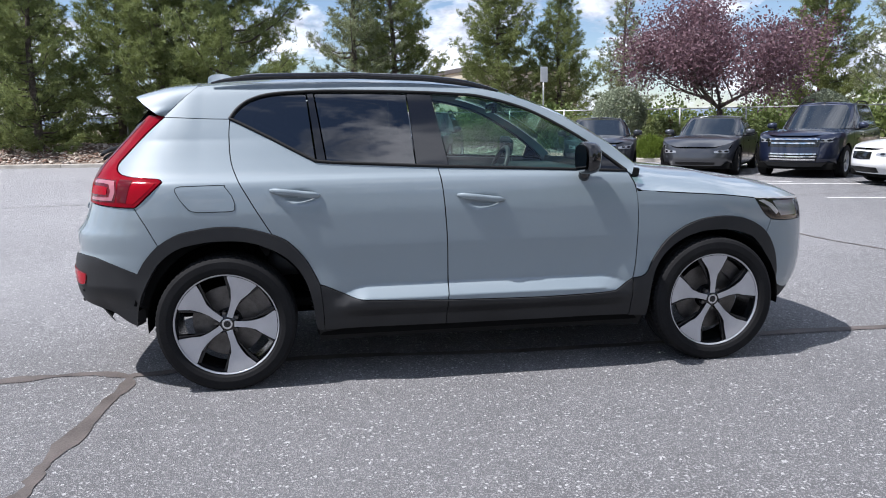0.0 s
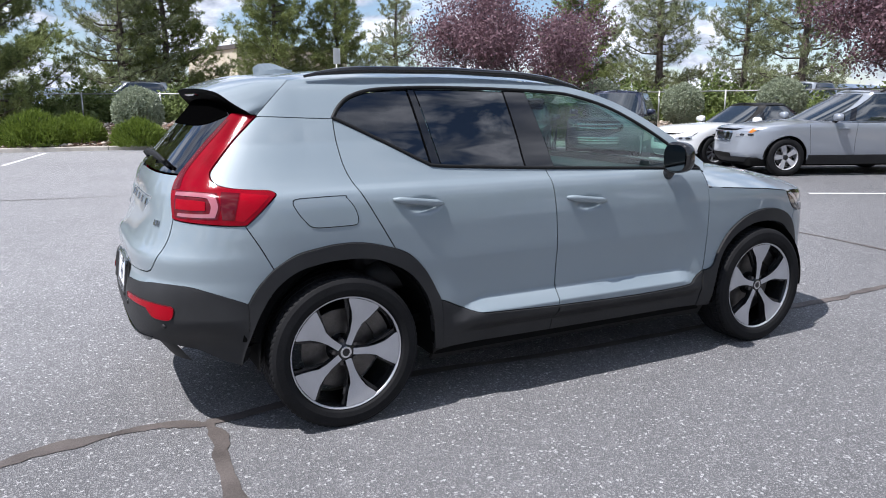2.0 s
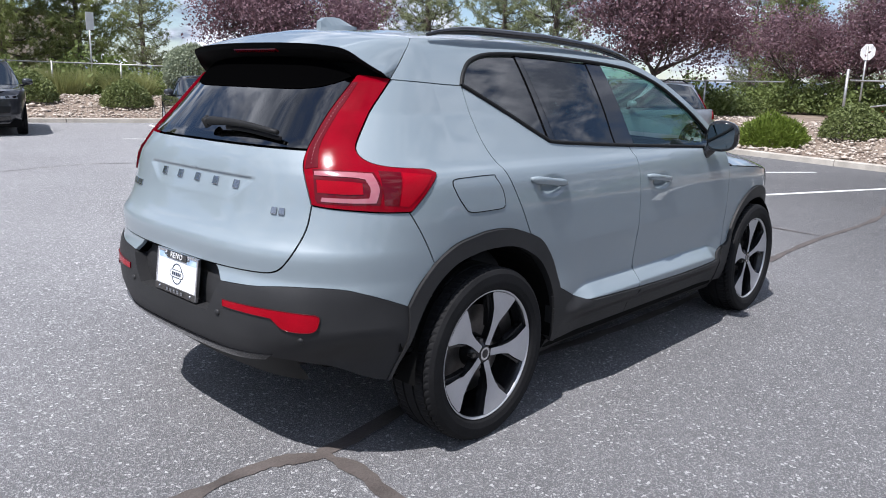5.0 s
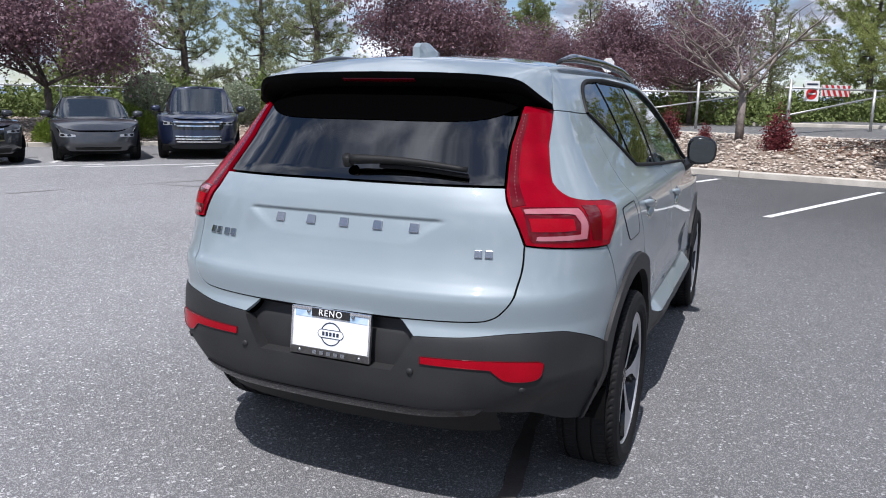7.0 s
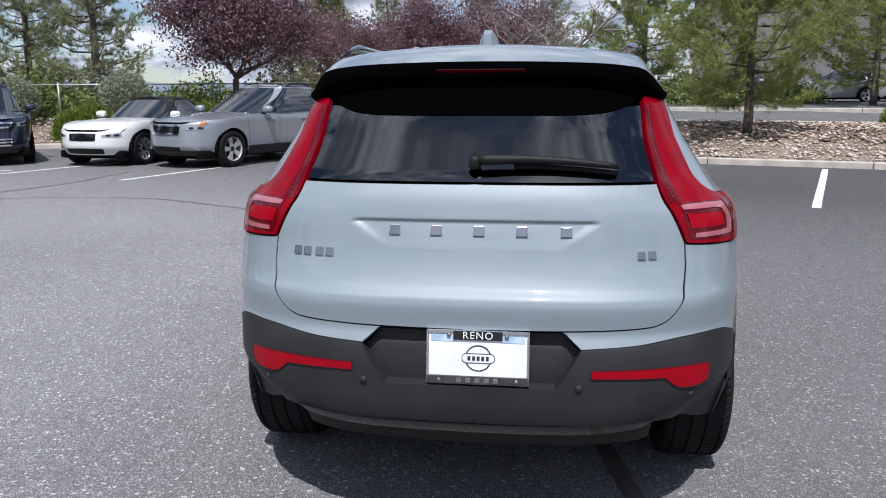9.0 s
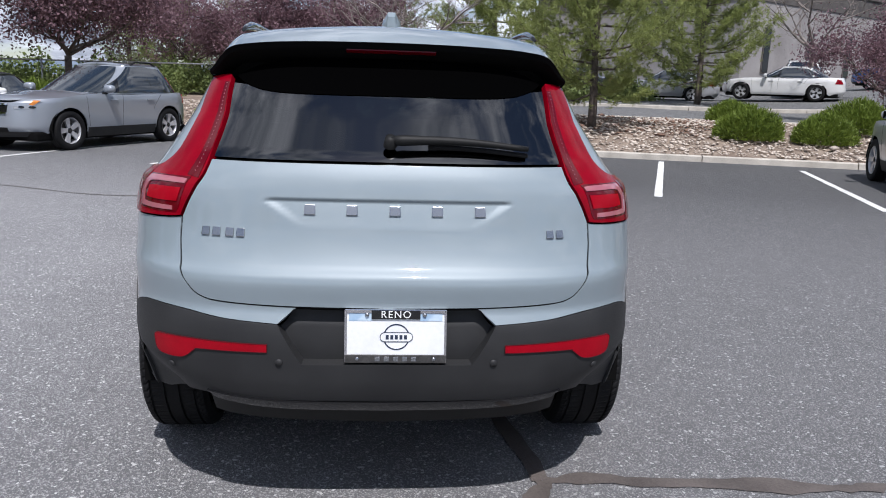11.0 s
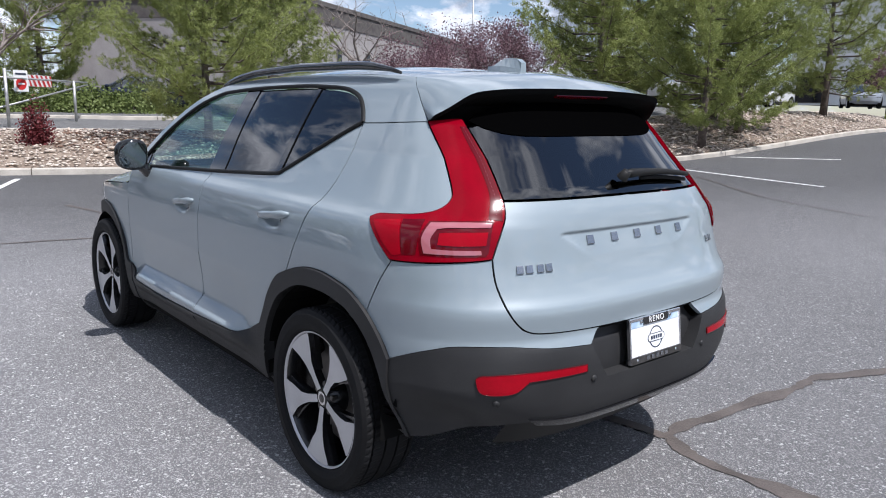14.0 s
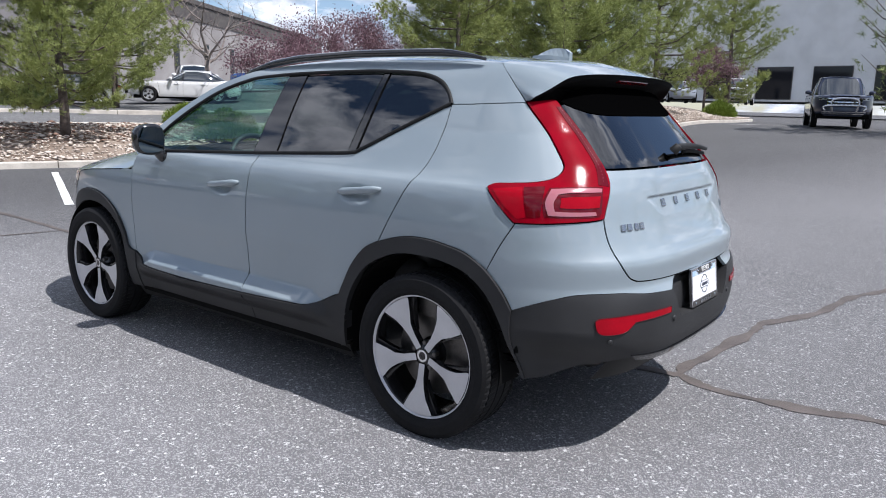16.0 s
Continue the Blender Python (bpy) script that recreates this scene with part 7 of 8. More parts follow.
link("tow_cover", panel_mesh("tow_cover", HS, HS.trace([B((0.44, 0.545), (0.50, 0.548)), B((0.50, 0.548), (0.50, 0.602)), B((0.50, 0.602), (0.44, 0.600)), B((0.44, 0.600), (0.44, 0.545))], 4), CLAD, 0.05, 0.004, 0.006, False), hero)
RUN_TOP = B((0.365, 0.628), (0.50, 0.629), (0.62, 0.629), (0.722, 0.624))
RUN_LOW = B((0.735, 0.604), (0.728, 0.574), (0.708, 0.561), (0.660, 0.560), (0.624, 0.568), (0.592, 0.594), (0.568, 0.600), (0.365, 0.604))
refl = pair("rear_reflector", [RUN_TOP, B((0.722, 0.624), (0.734, 0.616), (0.735, 0.604)), RUN_LOW, B((0.365, 0.604), (0.365, 0.628))], M["tail_bright"], 0.02, 0.008, 0.02, 0.0, "long red rear reflector")
for ob, mir in zip(refl, (1, -1)):
    line = HS.trace([RUN_TOP, B((0.722, 0.624), (0.734, 0.616), (0.735, 0.604)), RUN_LOW, B((0.365, 0.604), (0.365, 0.628))], 5)
    pts = [HS.point(a, z) + HS.normal(a, z) * 0.008 for a, z in line]
    v, f = tube([(p.x, p.y * mir, p.z) for p in pts + pts[:1]], [0.0015] * (len(pts) + 1), 5, False)
    link("reflector_edge", mesh_of("reflector_edge", v, f, M["tail_deep"], None, True), ob, "dark moulded edge of the reflector")
for sg in (-1, 1):
    for y, z in ((0.33, 0.572), (0.690, 0.528)):
        p = HS.point(HS.back(y, z), z)
        n = HS.normal(HS.back(y, z), z)
        v, f = lathe([(0.0005, -0.003), (0.011, -0.003), (0.012, 0.002)], 16)
        ob = link("parking_sensor", mesh_of("parking_sensor", v, f, M["clad"], None, True), hero)
        d = Vector((n.x, -n.y * sg if sg > 0 else n.y, n.z))
        ob.matrix_basis = Matrix.Translation(Vector((p.x, p.y if sg < 0 else -p.y, p.z)) + d * 0.006) @ d.to_track_quat("-Y", "Z").to_matrix().to_4x4()

# roof, pillars, glass
pair("cant_rail", [S((-0.292, 1.4185), (-0.12, 1.4105), (0.047, 1.4045)), WIN_TOP, S((2.176, 1.095), (2.20, 1.075)), S((2.20, 1.075), (2.235, 1.130)), rev(ROOF_EDGE), S((-0.125, 1.578), (-0.19, 1.52), (-0.292, 1.4215))], PAINT, 0.022, 0, 0.014, 0.0015)
edge = []
for kind, x, z in [("S", *q) for q in smooth_curve([(p[1], p[2]) for p in ROOF_EDGE[:7]], 5)]:
    p = HS.point(HS.side(x, z), z)
    edge.append((p.x, p.y * 0.998, z))
link("roof", top_mesh("roof", edge, PAINT, lambda x: float(np.interp(x, [-0.13, 0.3, 1.0, 1.45], [0.042, 0.050, 0.055, 0.052])), 26, 2.3), hero)
ws_v, ws_f = [], []
side_pts = smooth_curve([(p[1], p[2]) for p in ROOF_EDGE[6:]], 5)
for x, z in side_pts:
    p = HS.point(HS.side(x, z), z)
    for j in range(25):
        s = -1 + 2 * j / 24
        ws_v.append((p.x + (1 - s * s) * (0.16 if x > 1.5 else 0.16), p.y * s * 0.985, z + 0.052 * (1 - abs(s) ** 2.3) * (1.46 + 0.3 - x if x < 1.7 else 0.2)))
n_s = len(side_pts)
for i in range(n_s - 1):
    for j in range(24):
        ws_f.append((i * 25 + j, i * 25 + j + 1, (i + 1) * 25 + j + 1, (i + 1) * 25 + j))
link("windscreen", mesh_of("windscreen", ws_v, ws_f, M["glass_green"], None, True), hero)
DIV1, DIV2 = S((0.452, 1.545), (0.494, 1.189)), S((0.482, 1.546), (0.540, 1.175))
BP1, BP2 = S((0.990, 1.538), (1.018, 1.147)), S((1.118, 1.533), (1.190, 1.139))
qw = [S((0.047, 1.404), (0.085, 1.455), (0.15, 1.503), (0.264, 1.534), (0.452, 1.545)), DIV1, S((0.494, 1.189), (0.455, 1.198), (0.262, 1.300), (0.082, 1.391), (0.047, 1.404))]
rw = [S((0.482, 1.546), (0.628, 1.547), (0.990, 1.538)), BP1, S((1.018, 1.147), (0.80, 1.160), (0.540, 1.175)), rev(DIV2)]
fw = [S((1.118, 1.533), (1.25, 1.525), (1.407, 1.508), (1.624, 1.447), (1.806, 1.358), (1.986, 1.246), (2.05, 1.197)), S((2.05, 1.197), (2.03, 1.102)), S((2.03, 1.102), (1.839, 1.111), (1.50, 1.126), (1.190, 1.139)), rev(BP2)]
pair("quarter_window", qw, M["glass_dark"], 0.05, -0.006, 0.004, 0.010, "dark tinted quarter window")
pair("rear_side_window", rw, M["glass_dark"], 0.05, -0.006, 0.004, 0.008, "dark tinted side window")
pair("front_side_window", fw, M["glass_green"], 0.05, -0.006, 0.004, 0.008, "clear green-tinted front side window")
pair("window_divider", [DIV1, S((0.494, 1.189), (0.540, 1.175)), rev(DIV2), S((0.482, 1.546), (0.452, 1.545))], M["black_gloss"], 0.05, -0.002, 0.02, 0.0)
pair("door_pillar", [BP1, S((1.018, 1.147), (1.190, 1.139)), rev(BP2), S((1.118, 1.533), (0.990, 1.538))], M["black_gloss"], 0.05, -0.002, 0.02, 0.0)
pair("mirror_triangle", [S((2.05, 1.197), (2.03, 1.102)), S((2.03, 1.102), (2.176, 1.095)), S((2.176, 1.095), (2.119, 1.143), (2.05, 1.197))], M["black_gloss"], 0.05, -0.002, 0.02, 0.0)
for mir in (1, -1):
    line = HS.trace([WIN_TOP, rev(WIN_LOW_F), WIN_LOW], 5)
    pts = []
    for a, z in line:
        p = HS.point(a, z) + HS.normal(a, z) * 0.001
        pts.append((p.x, p.y * mir, p.z))
    pts.append(pts[0])
    v, f = tube(pts, [0.0095] * len(pts), 6, False)
    link("window_trim", mesh_of("window_trim", v, f, M["black_matt"], None, True), hero)
    pts = []
    for t in np.linspace(0, 1, 26):
        x = -0.05 + 1.56 * t
        z0 = float(np.interp(x, [-0.05, 0.3, 0.7, 1.1, 1.51], [1.595, 1.603, 1.604, 1.588, 1.540]))
        lift = 0.026 * min(1, 7 * t, 7 * (1 - t)) ** 0.6
        pts.append((x, -mir * float(np.interp(x, [-0.05, 0.6, 1.51], [0.560, 0.578, 0.600])), z0 + lift))
    v, f = tube(pts, [0.018 * min(1, 0.35 + 5 * t, 0.35 + 5 * (1 - t)) for t in np.linspace(0, 1, 26)], 8)
    v = [Vector((p.x, p.y, p.z)) for p in v]
    link("roof_rail", mesh_of("roof_rail", v, f, M["black_gloss"], None, True), hero, "gloss black roof rail")

# spoiler
front_e = [(-0.125, 0.0, 1.620), (-0.125, 0.20, 1.614), (-0.125, 0.40, 1.600), (-0.125, 0.52, 1.584)]
for x, z in ((-0.1285, 1.5745), (-0.158, 1.548), (-0.19, 1.52), (-0.225, 1.486), (-0.258, 1.454), (-0.289, 1.424)):
    p = HS.point(HS.side(x, z), z)
    front_e.append((p.x - 0.002, -p.y, z))
rear_e = [(-0.490, 0.0, 1.546), (-0.487, 0.20, 1.544), (-0.472, 0.38, 1.538), (-0.452, 0.49, 1.528), (-0.438, 0.530, 1.519), (-0.422, 0.553, 1.506), (-0.395, 0.580, 1.482), (-0.365, 0.602, 1.460), (-0.333, 0.626, 1.438), (front_e[-1][0] - 0.014, front_e[-1][1] - 0.006, 1.421)]
fe, re_ = smooth_curve(front_e, 5), smooth_curve(rear_e, 5)
fe = np.r_[(fe * (1, -1, 1))[::-1], fe[1:]]
re_ = np.r_[(re_ * (1, -1, 1))[::-1], re_[1:]]
rows = []
for t in np.linspace(0, 1, 9):
    r = fe * (1 - t) + re_ * t
    r[:, 2] += 0.022 * np.sin(math.pi * t) * np.clip(1 - np.abs(r[:, 1]) / 0.62, 0, 1) ** 0.4
    rows.append(r)
edge2 = re_ + np.array((0.012, 0, -0.020)) * np.clip((re_[:, 2] - 1.421) / 0.06, 0.0, 1)[:, None]
under = np.stack([np.maximum(re_[:, 0] + 0.12, -0.37), re_[:, 1] * 0.98, np.minimum(re_[:, 2] - 0.055, 1.475)], 1)
n_c = len(fe)
sv = np.concatenate(rows)
sf = [(i * n_c + j, (i + 1) * n_c + j, (i + 1) * n_c + j + 1, i * n_c + j + 1) for i in range(8) for j in range(n_c - 1)]
spoiler = link("spoiler", mesh_of("spoiler", sv, sf, PAINT, None, True), hero, "body-coloured roof spoiler over the rear window")
sv = np.concatenate([re_, edge2, under, under - np.array((0, 0, 0.075))])
sf = [(i * n_c + j, (i + 1) * n_c + j, (i + 1) * n_c + j + 1, i * n_c + j + 1) for i in range(3) for j in range(n_c - 1)]
link("underside", mesh_of("underside", sv, sf, M["shell"]), spoiler, "black spoiler underside")
bm = bmesh.new()
box_bm(bm, (0.02, 0.30, 0.014), (0, 0, 0), 0.004)
part("brake_lamp", bm, M["tail_deep"], spoiler, "high red brake lamp", pose(-0.462, 0, 1.520, 0, 30, 0))

# aerial fin
fin_v, fin_f = [], []
for k in range(9):
    t = k / 8
    x = 0.055 - 0.20 * t
    hgt = 0.050 * math.sin(min(1, t * 1.25) * math.pi / 2) * (1 if t < 0.92 else 0.75)
    w = 0.042 * math.sin(math.pi * (0.15 + 0.7 * t))
    z0 = 1.634 + 0.0 * t - 0.03 * max(0, t - 0.5)
    for yy, zz in ((-w, -0.02), (-w * 0.8, 0.012), (-0.014, hgt), (0.014, hgt), (w * 0.8, 0.012), (w, -0.02)):
        fin_v.append((x, yy, z0 + zz))
for k in range(8):
    for j in range(5):
        fin_f.append((k * 6 + j, k * 6 + j + 1, k * 6 + j + 7, k * 6 + j + 6))
fin_f += [tuple(range(6)), tuple(range(48, 54))[::-1]]
link("aerial_fin", mesh_of("aerial_fin", fin_v, fin_f, PAINT, None, False), hero)

# seals behind the shut lines
for run in (REAR_SHUT, DOOR_SPLIT, FRONT_SHUT, HOOD_SHUT[1:], SEAM, GATE_EDGE):
    line = HS.trace([run], 6, False)
    for mir in (1, -1):
        pts = [HS.point(a, z) - HS.normal(a, z) * 0.010 for a, z in line]
        v, f = tube([(p.x, p.y * mir, p.z) for p in pts], [0.0075] * len(pts), 5, False)
        link("door_seal", mesh_of("door_seal", v, f, M["shell"], None, True), hero)
# row of small light points along the inner edge of the tail lamps
for ob, mir in zip(tails, (1, -1)):
    p_ = Pile()
    for k in range(24):
        z = 1.125 + 0.27 * k / 23
        y = float(np.interp(z, [1.11, 1.18, 1.25, 1.34, 1.40], [0.618, 0.604, 0.600, 0.599, 0.594]))
        a = HS.back(y, z)
        c = HS.point(a, z) + HS.normal(a, z) * 0.0085
        r = 0.0024
        p_.add([(c.x, (c.y + dy) * mir, c.z + dz) for dy, dz in ((-r, 0), (0, -r), (r, 0), (0, r))] + [(c.x - 0.002, c.y * mir, c.z)], [(0, 1, 4), (1, 2, 4), (2, 3, 4), (3, 0, 4)])
    link("light_strip", p_.mesh("light_strip", M["lens_pink"]), ob, "row of small pale light points")

# door handles, mirrors, fuel flap
for sg in (-1, 1):
    for x0, z0, door in ((0.378, 1.030, doors_r), (1.350, 0.981, doors_f)):
        pts = []
        for t in np.linspace(0, 1, 9):
            x = x0 - 0.128 + 0.256 * t
            z = z0 + 0.010 - 0.032 * t
            p = HS.point(HS.side(x, z0), z0)
            out = 0.036 * math.sin(math.pi * min(max(t, 0.03), 0.97)) ** 0.45
            pts.append((x, sg * (-p.y + out - 0.012), z))
        v, f = [], []
        for i, (x, y, z) in enumerate(pts):
            hh = 0.0165 if 0 < i < 8 else 0.008
            for dy, dz in ((0.012, 0.2), (0.010, 0.8), (0, 1.0), (-0.012, 0.7), (-0.012, -0.7), (0, -1.0), (0.010, -0.6)):
                v.append((x, y + sg * dy, z + dz * hh))
        for i in range(8):
            for j in range(7):
                f.append((i * 7 + j, i * 7 + (j + 1) % 7, (i + 1) * 7 + (j + 1) % 7, (i + 1) * 7 + j))
        f += [tuple(range(7)), tuple(56 + j for j in range(7))]
        bm = bmesh.new()
        vs = [bm.verts.new(q) for q in v]
        for q in f:
            bm.faces.new([vs[i] for i in q])
        part("door_handle", bm, PAINT, hero, "", None, True)
    # mirror
    bm = bmesh.new()
    bmesh.ops.create_uvsphere(bm, u_segments=24, v_segments=16, radius=1.0)
    for v in bm.verts:
        x, y, z = v.co
        q = (abs(x) ** 3.2 + abs(y) ** 3.2 + abs(z) ** 3.2) ** (1 / 3.2)
        x, y, z = x / q, y / q, z / q
        x = x * (0.080 if x > 0 else 0.032) * (1 - 0.25 * max(y * sg, 0))
        v.co = Vector((x, y * 0.086, z * 0.086 * (1 - 0.15 * max(y * sg, 0))))
    mirror = part("door_mirror", bm, M["black_gloss"], hero, "gloss black door mirror", pose(1.905, sg * 0.966, 1.175, 0, 0, -sg * 6), True)
    bm = bmesh.new()
    bmesh.ops.create_circle(bm, cap_ends=True, segments=28, radius=1.0)
    for v in bm.verts:
        x, y = v.co.x, v.co.y
        q = (abs(x) ** 3.2 + abs(y) ** 3.2) ** (1 / 3.2)
        v.co = Vector((-0.0335, x / q * 0.072, y / q * 0.070))
    part("mirror_glass", bm, M["mirror_glass"], mirror, "silvered mirror glass")
    tube_part("mirror_arm", [(0.02, -sg * 0.05, -0.05), (0.03, -sg * 0.09, -0.10), (0.03, -sg * 0.17, -0.115)], [0.034, 0.032, 0.03], M["black_gloss"], mirror, 10)
flap = pair("fuel_flap", [S((-0.185, 1.070), (0.0, 1.072), (0.025, 1.066)), S((0.025, 1.066), (0.06, 1.02), (0.075, 0.975)), S((0.075, 0.975), (0.07, 0.947), (0.045, 0.940)), S((0.045, 0.940), (-0.11, 0.941), (-0.15, 0.952)), S((-0.15, 0.952), (-0.19, 1.00), (-0.215, 1.045)), S((-0.215, 1.045), (-0.212, 1.064), (-0.185, 1.070))], PAINT, 0.03, 0.0016, 0.002, 0.0)
bpy.data.objects.remove(flap[1])
o = HS.trace([S((-0.185, 1.070), (0.0, 1.072), (0.025, 1.066)), S((0.025, 1.066), (0.06, 1.02), (0.075, 0.975)), S((0.075, 0.975), (0.07, 0.947), (0.045, 0.940)), S((0.045, 0.940), (-0.11, 0.941), (-0.15, 0.952)), S((-0.15, 0.952), (-0.19, 1.00), (-0.215, 1.045)), S((-0.215, 1.045), (-0.212, 1.064), (-0.185, 1.070))], 5)
pts = [HS.point(a, z) + HS.normal(a, z) * 0.0005 for a, z in o]
v, f = tube(pts + [pts[0]], [0.0022] * (len(pts) + 1), 5, False)
link("flap_seal", mesh_of("flap_seal", v, f, M["shell"], None, True), flap[0])

# wiper
wiper = empty("rear_wiper")
wiper.parent = hero
arm = []
for t in np.linspace(0, 1, 12):
    y = 0.0 - 0.44 * t
    z = 1.215 - 0.012 * t + 0.010 * math.sin(math.pi * t)
    p = HS.point(HS.back(abs(y), z), z)
    n = HS.normal(HS.back(abs(y), z), z)
    arm.append(Vector((p.x, y, z)) + Vector((n.x, 0, n.z)) * (0.038 - 0.010 * t))
v, f = tube(arm, list(np.interp(np.linspace(0, 1, 12), [0, 0.1, 0.2, 1], [0.014, 0.018, 0.015, 0.009])), 8)
link("wiper_arm", mesh_of("wiper_arm", v, f, M["black_matt"], None, True), wiper)
bl = [q + Vector((0.012, 0, -0.022)) for q in arm[3:]]
v, f = tube(bl, [0.009] * len(bl), 6)
link("wiper_blade", mesh_of("wiper_blade", v, f, M["tyre"], None, True), wiper)
v, f = lathe([(0.0005, -0.014), (0.016, -0.013), (0.022, 0.02)], 20)
link("wiper_pivot", mesh_of("wiper_pivot", v, f, M["black_matt"], None, True), wiper, "", Matrix.Translation(arm[0]) @ pose(0, 0, 0, -50, 0, -90))

# number plate and badges
plate_m = pose(-0.852, -0.025, 0.655, 0, 7, 0)
plate = empty("number_plate", plate_m)
plate.parent = hero
tagged(plate, "white dealer plate in a chrome frame")
bm = bmesh.new()
box_bm(bm, (0.010, 0.302, 0.150), (0, 0, 0), 0.004)
part("plate_face", bm, M["plate_white"], plate)
for nm, sz, at, mt in (("frame_top", (0.014, 0.312, 0.012), (-0.002, 0, 0.078), "chrome"), ("frame_foot", (0.016, 0.312, 0.026), (-0.002, 0, -0.070), "steel"), ("frame_side", (0.014, 0.008, 0.165), (-0.002, 0.153, 0), "chrome"), ("frame_side", (0.014, 0.008, 0.165), (-0.002, -0.153, 0), "chrome"), ("name_tab", (0.016, 0.150, 0.028), (-0.003, 0, 0.068), "black_gloss")):
    bm = bmesh.new()
    box_bm(bm, sz, (0, 0, 0), 0.002)
    part(nm, bm, M[mt], plate, "black tab in the frame" if nm == "name_tab" else "", pose(*at))
for yy in (0.108, -0.108):
    bm = bmesh.new()
    box_bm(bm, (0.002, 0.070, 0.024), (0, 0, 0), 0.0005)
    part("blue_corner", bm, M["plate_blue"], plate, "pale blue printed corner", pose(-0.0055, yy, 0.060))
for yy, zz in ((0.088, 0.068), (-0.088, 0.068), (0.118, -0.070), (-0.118, -0.070)):
    v, f = lathe([(0.0005, -0.004), (0.006, -0.003), (0.007, 0.002)], 12)
    link("screw", mesh_of("screw", v, f, M["badge_metal"], None, True), plate, "", pose(-0.009, yy, zz, 0, 0, -90))
v, f = lathe([(0.037, -0.001), (0.037, -0.002), (0.041, -0.002), (0.041, -0.001)], 40)
link("emblem_ring", mesh_of("emblem_ring", v, f, M["ink"]), plate, "", pose(-0.004, -0.002, -0.002, 0, 0, -90))
pill = [(0, sgn * 0.036 + 0.014 * math.sin(w) * (1 if sgn > 0 else -1), 0.014 * math.cos(w) * (1 if sgn > 0 else -1)) for sgn in (1, -1) for w in np.linspace(0, math.pi, 9)]
bm = bmesh.new()
bm.faces.new([bm.verts.new((-0.0002, y, z)) for _, y, z in pill])
part("emblem_plate", bm, M["plate_white"], plate, "", pose(-0.0066, -0.002, -0.002))
v, f = tube(pill + pill[:1], [0.0013] * (len(pill) + 1), 5, False)
link("emblem_edge", mesh_of("emblem_edge", v, f, M["ink"]), plate, "", pose(-0.0066, -0.002, -0.002))
for k in range(5):
    bm = bmesh.new()
    box_bm(bm, (0.002, 0.009, 0.013), (0, 0, 0), 0.0005)
    part("emblem_bar", bm, M["ink"], plate, "", pose(-0.0076, 0.026 - 0.014 * k, -0.002))
    bm = bmesh.new()
    box_bm(bm, (0.003, 0.016, 0.014), (0, 0, 0), 0.001)
    part("foot_mark", bm, M["badge_metal"], plate, "", pose(-0.011, 0.056 - 0.028 * k, -0.070))
txt = bpy.data.curves.new("city_name", "FONT")
txt.body = "RENO"
txt.size, txt.extrude, txt.align_x, txt.align_y = 0.031, 0.0008, "CENTER", "CENTER"
txt.space_character = 1.2
txt.materials.append(M["white_sign"])
link("city_name", txt, plate, "white capital letters", Matrix(((0, 0, -1, -0.0118), (-1, 0, 0, 0), (0, 1, 0, 0.068), (0, 0, 0, 1))))


def badge(name, y, z, w, h, label=""):
    yy = abs(y)
    a = HS.back(yy, z)
    p, n = HS.point(a, z), HS.normal(a, z)
    d = Vector((n.x, n.y if y < 0 else -n.y, n.z))
    bm = bmesh.new()
    box_bm(bm, (w, 0.006, h), (0, 0, 0), 0.002, None, 0.9)
    m = Matrix.Translation(Vector((p.x, y, z)) + d * 0.003) @ d.to_track_quat("-Y", "Z").to_matrix().to_4x4()
    return part(name, bm, M["badge_metal"], hero, label, m)


for y in (0.245, 0.115, -0.018, -0.150, -0.285):
    badge("maker_badge", y, 1.026, 0.036, 0.032)
for y in (0.566, 0.532, 0.490, 0.456):
    badge("model_badge", y, 0.952, 0.027, 0.027)
for y in (-0.512, -0.545):
    badge("engine_badge", y, 0.958, 0.026, 0.026)

# wheels, arches, underside
HW = wheel_meshes(0.357, 0.240, 0.266, 5, "wedge", "alloy", 1)
for x, y, s in ((0, -0.804, 21), (2.702, -0.804, -2), (0, 0.804, -34), (2.702, 0.804, 28)):
    add_wheel(hero, HW, x, y, 0.352, 0, s)
for sg in (-1, 1):
    for cx, rr, zz in ((0.03, 0.425, 0.365), (2.70, 0.405, 0.352)):
        ang = np.linspace(-6, 186, 23)
        vv = [(cx + rr * math.cos(radians(w)), sg * yy, zz + rr * math.sin(radians(w))) for w in ang for yy in (0.885, 0.52)]
        ff = [(2 * i, 2 * i + 1, 2 * i + 3, 2 * i + 2) for i in range(22)]
        vv += [(cx + rr * math.cos(radians(w)), sg * 0.52, zz + rr * math.sin(radians(w))) for w in ang]
        ff.append(tuple(46 + i for i in range(23)))
        k0 = len(vv) if cx < 1 else 0
        vv += [] if cx > 1 else [(cx + q * math.cos(radians(w)), sg * 0.862, zz + q * math.sin(radians(w))) for w in ang for q in (rr - 0.002, rr + 0.075)]
        ff += [] if cx > 1 else [(k0 + 2 * i, k0 + 2 * i + 1, k0 + 2 * i + 3, k0 + 2 * i + 2) for i in range(2, 20)]
        link("arch_lining", mesh_of("arch_lining", vv, ff, M["shell"]), hero)
for x0, x1 in ((0.46, 2.28),):
    bm = bmesh.new()
    box_bm(bm, (x1 - x0, 1.68, 0.10), ((x0 + x1) / 2, 0, 0.29), 0.03)
    part("underbody", bm, M["shell"], hero)
bm = bmesh.new()
box_bm(bm, (3.7, 1.02, 0.12), (1.35, 0, 0.36), 0.03)
part("underbody", bm, M["shell"], hero)
tube_part("exhaust_box", [(-0.50, -0.35, 0.36), (-0.50, 0.35, 0.36)], 0.08, M["steel"], hero, 12)

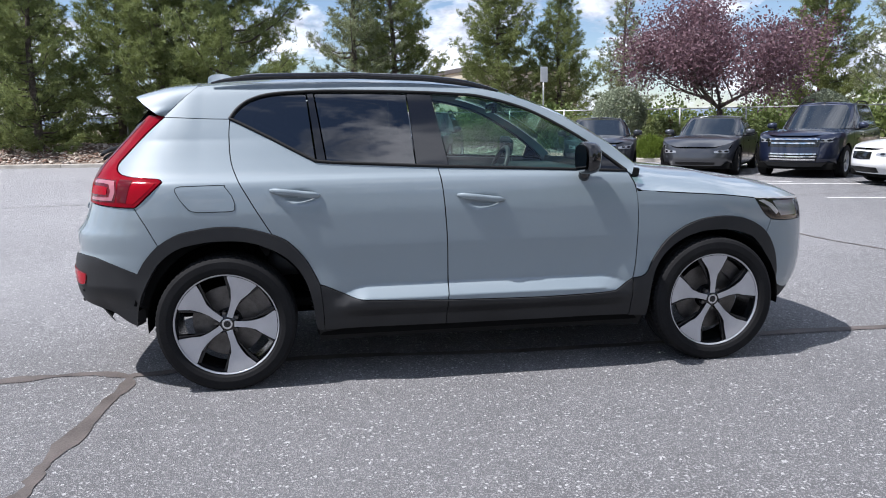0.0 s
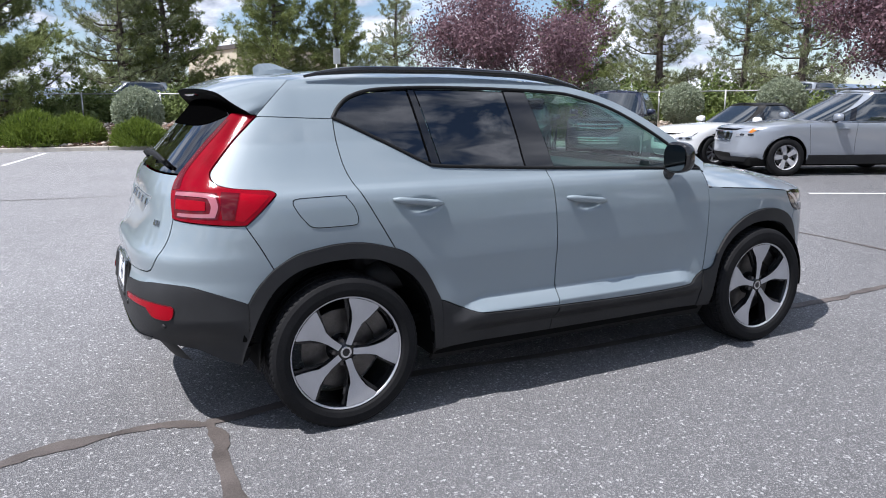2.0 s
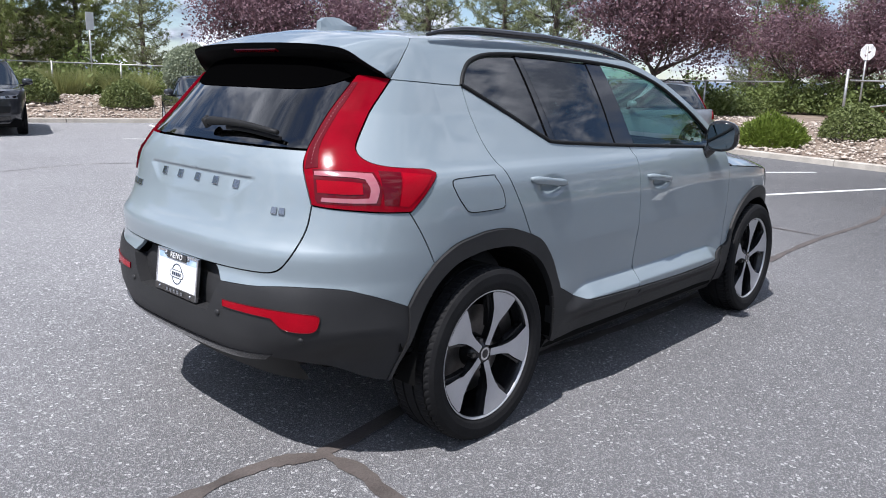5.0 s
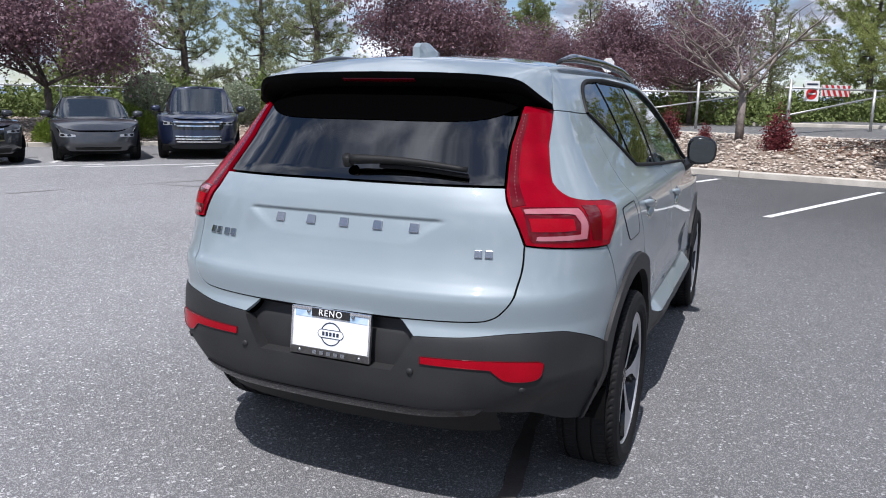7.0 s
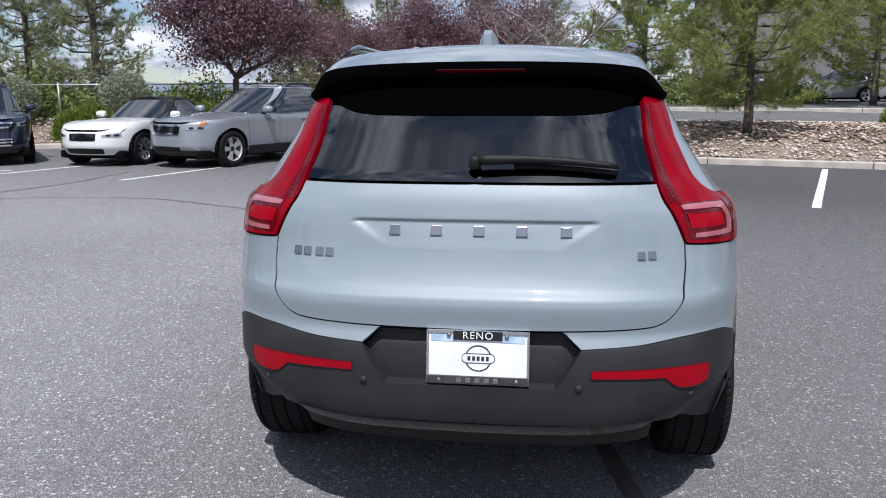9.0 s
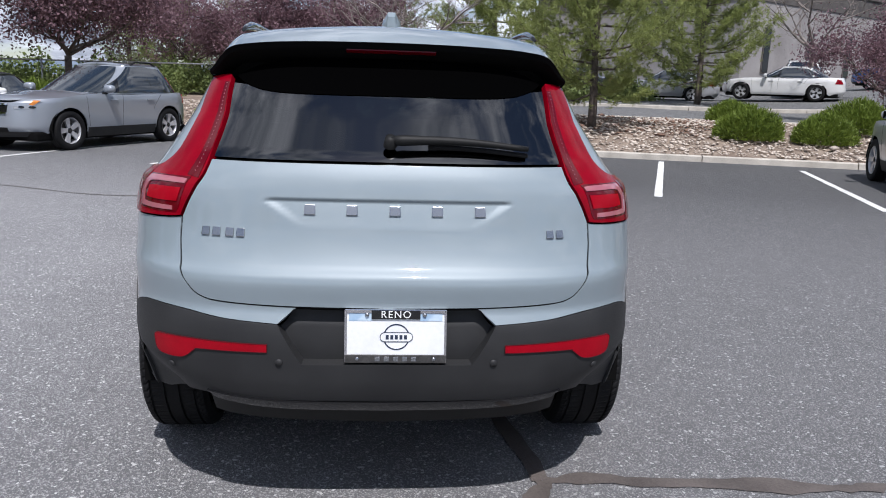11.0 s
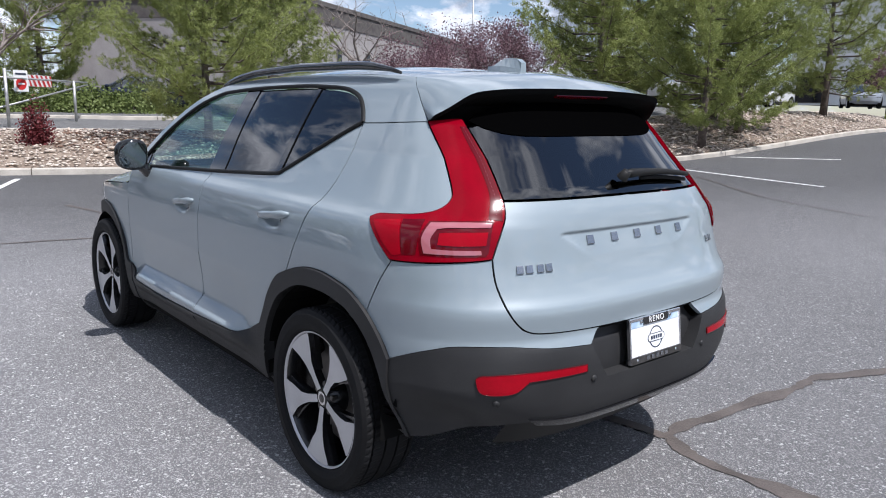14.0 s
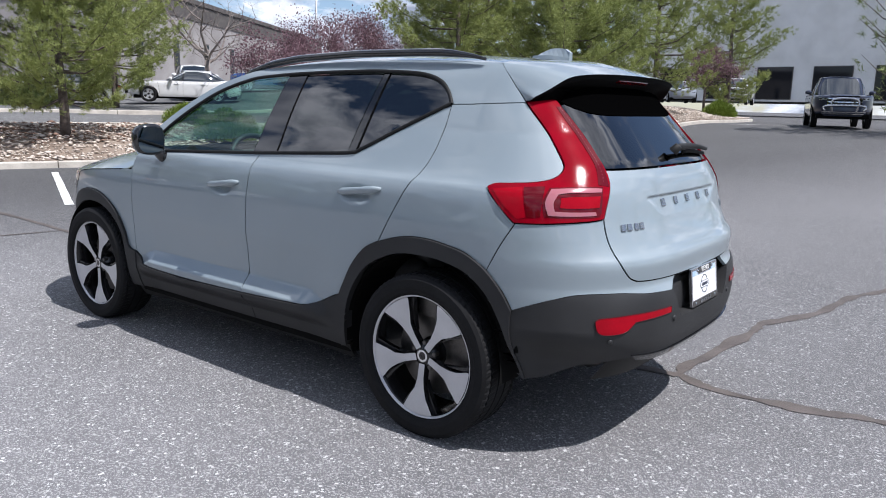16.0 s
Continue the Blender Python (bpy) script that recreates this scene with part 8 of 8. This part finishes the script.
# cabin
pair("door_card", [S((0.46, 1.16), (1.2, 1.12), (2.15, 1.08)), S((2.15, 1.08), (2.15, 0.42)), S((2.15, 0.42), (0.46, 0.42)), S((0.46, 0.42), (0.46, 1.16))], M["seat"], 0.15, -0.075, 0.0)
pair("side_lining", [S((-0.50, 1.06), (0.10, 1.20), (0.46, 1.15)), S((0.46, 1.15), (0.46, 0.80)), S((0.46, 0.80), (-0.50, 0.80)), S((-0.50, 0.80), (-0.50, 1.06))], M["seat"], 0.1, -0.085, 0.0)
bm = bmesh.new()
box_bm(bm, (2.1, 1.50, 0.05), (1.25, 0, 0.42), 0.02)
box_bm(bm, (0.95, 1.36, 0.05), (-0.20, 0, 0.90), 0.02)
part("cabin_floor", bm, M["shell"], hero)
hl = [(x, y * 0.94, z - 0.035) for x, y, z in edge]
link("headlining", top_mesh("headlining", [(e[0], e[1] * 0.93, e[2] - 0.03) for e in edge], plain("headlining_cloth", (0.30, 0.30, 0.29), 0.9), 0.045, 12, 2.3), hero)


def seat(x, y, w, name="front_seat", rest=True):
    st = empty(name, pose(x, y, 0))
    st.parent = hero
    bm = bmesh.new()
    box_bm(bm, (0.54, w, 0.16), (0.05, 0, 0.62), 0.06)
    part("seat_cushion", bm, M["seat"], st, "", None, True)
    bm = bmesh.new()
    box_bm(bm, (0.15, w * 0.96, 0.64), (-0.26, 0, 0.96), 0.06, Matrix.Rotation(radians(-16), 3, "Y"))
    part("backrest", bm, M["seat"], st, "", None, True)
    for yy in (0,) if rest else (-0.38, 0.38):
        bm = bmesh.new()
        box_bm(bm, (0.10, 0.26, 0.18), (0, 0, 0), 0.04)
        part("headrest", bm, M["seat"], st, "", pose(-0.40, yy, 1.34, 0, -12, 0), True)
    return st


seat(1.25, -0.37, 0.50)
seat(1.25, 0.37, 0.50)
seat(0.42, 0, 1.28, "rear_bench", False)
bm = bmesh.new()
box_bm(bm, (0.42, 1.40, 0.26), (2.02, 0, 0.95), 0.07)
part("dashboard", bm, M["seat"], hero, "", None, True)
sw = empty("steering_wheel", pose(1.72, 0.37, 1.02, 0, -68, 0))
sw.parent = hero
ring = [(0.185 * math.cos(w), 0.185 * math.sin(w), 0) for w in np.linspace(0, 2 * math.pi, 29)]
v, f = tube(ring, [0.016] * 29, 8, False)
link("wheel_rim", mesh_of("wheel_rim", v, f, M["seat"], None, True), sw)
bm = bmesh.new()
box_bm(bm, (0.12, 0.16, 0.05), (0, 0, 0), 0.02)
box_bm(bm, (0.05, 0.34, 0.025), (0, 0, 0), 0.01)
part("wheel_hub", bm, M["seat"], sw)
bm = bmesh.new()
box_bm(bm, (0.03, 0.24, 0.07), (0, 0, 0), 0.015)
part("rear_view_mirror", bm, M["black_gloss"], hero, "", pose(1.60, 0, 1.46), True)


# ---- kerb lengths ----
kerb_pieces(KERB[10:], 0.13, 0.16, 0.0, 3.0, kerb)
far_kerb = empty("kerb_far")
tagged(far_kerb, "pale concrete kerb beyond the access road", "kerb", kind="structure")
kerb_pieces(offset_line(K_EAST, OUT * 12.5), 0.14, 0.2, 0.78, 4.0, far_kerb)
kerb_pieces(offset_line(K_EAST, OUT * 6.35), 0.12, 0.2, 0.56, 4.0, far_kerb)
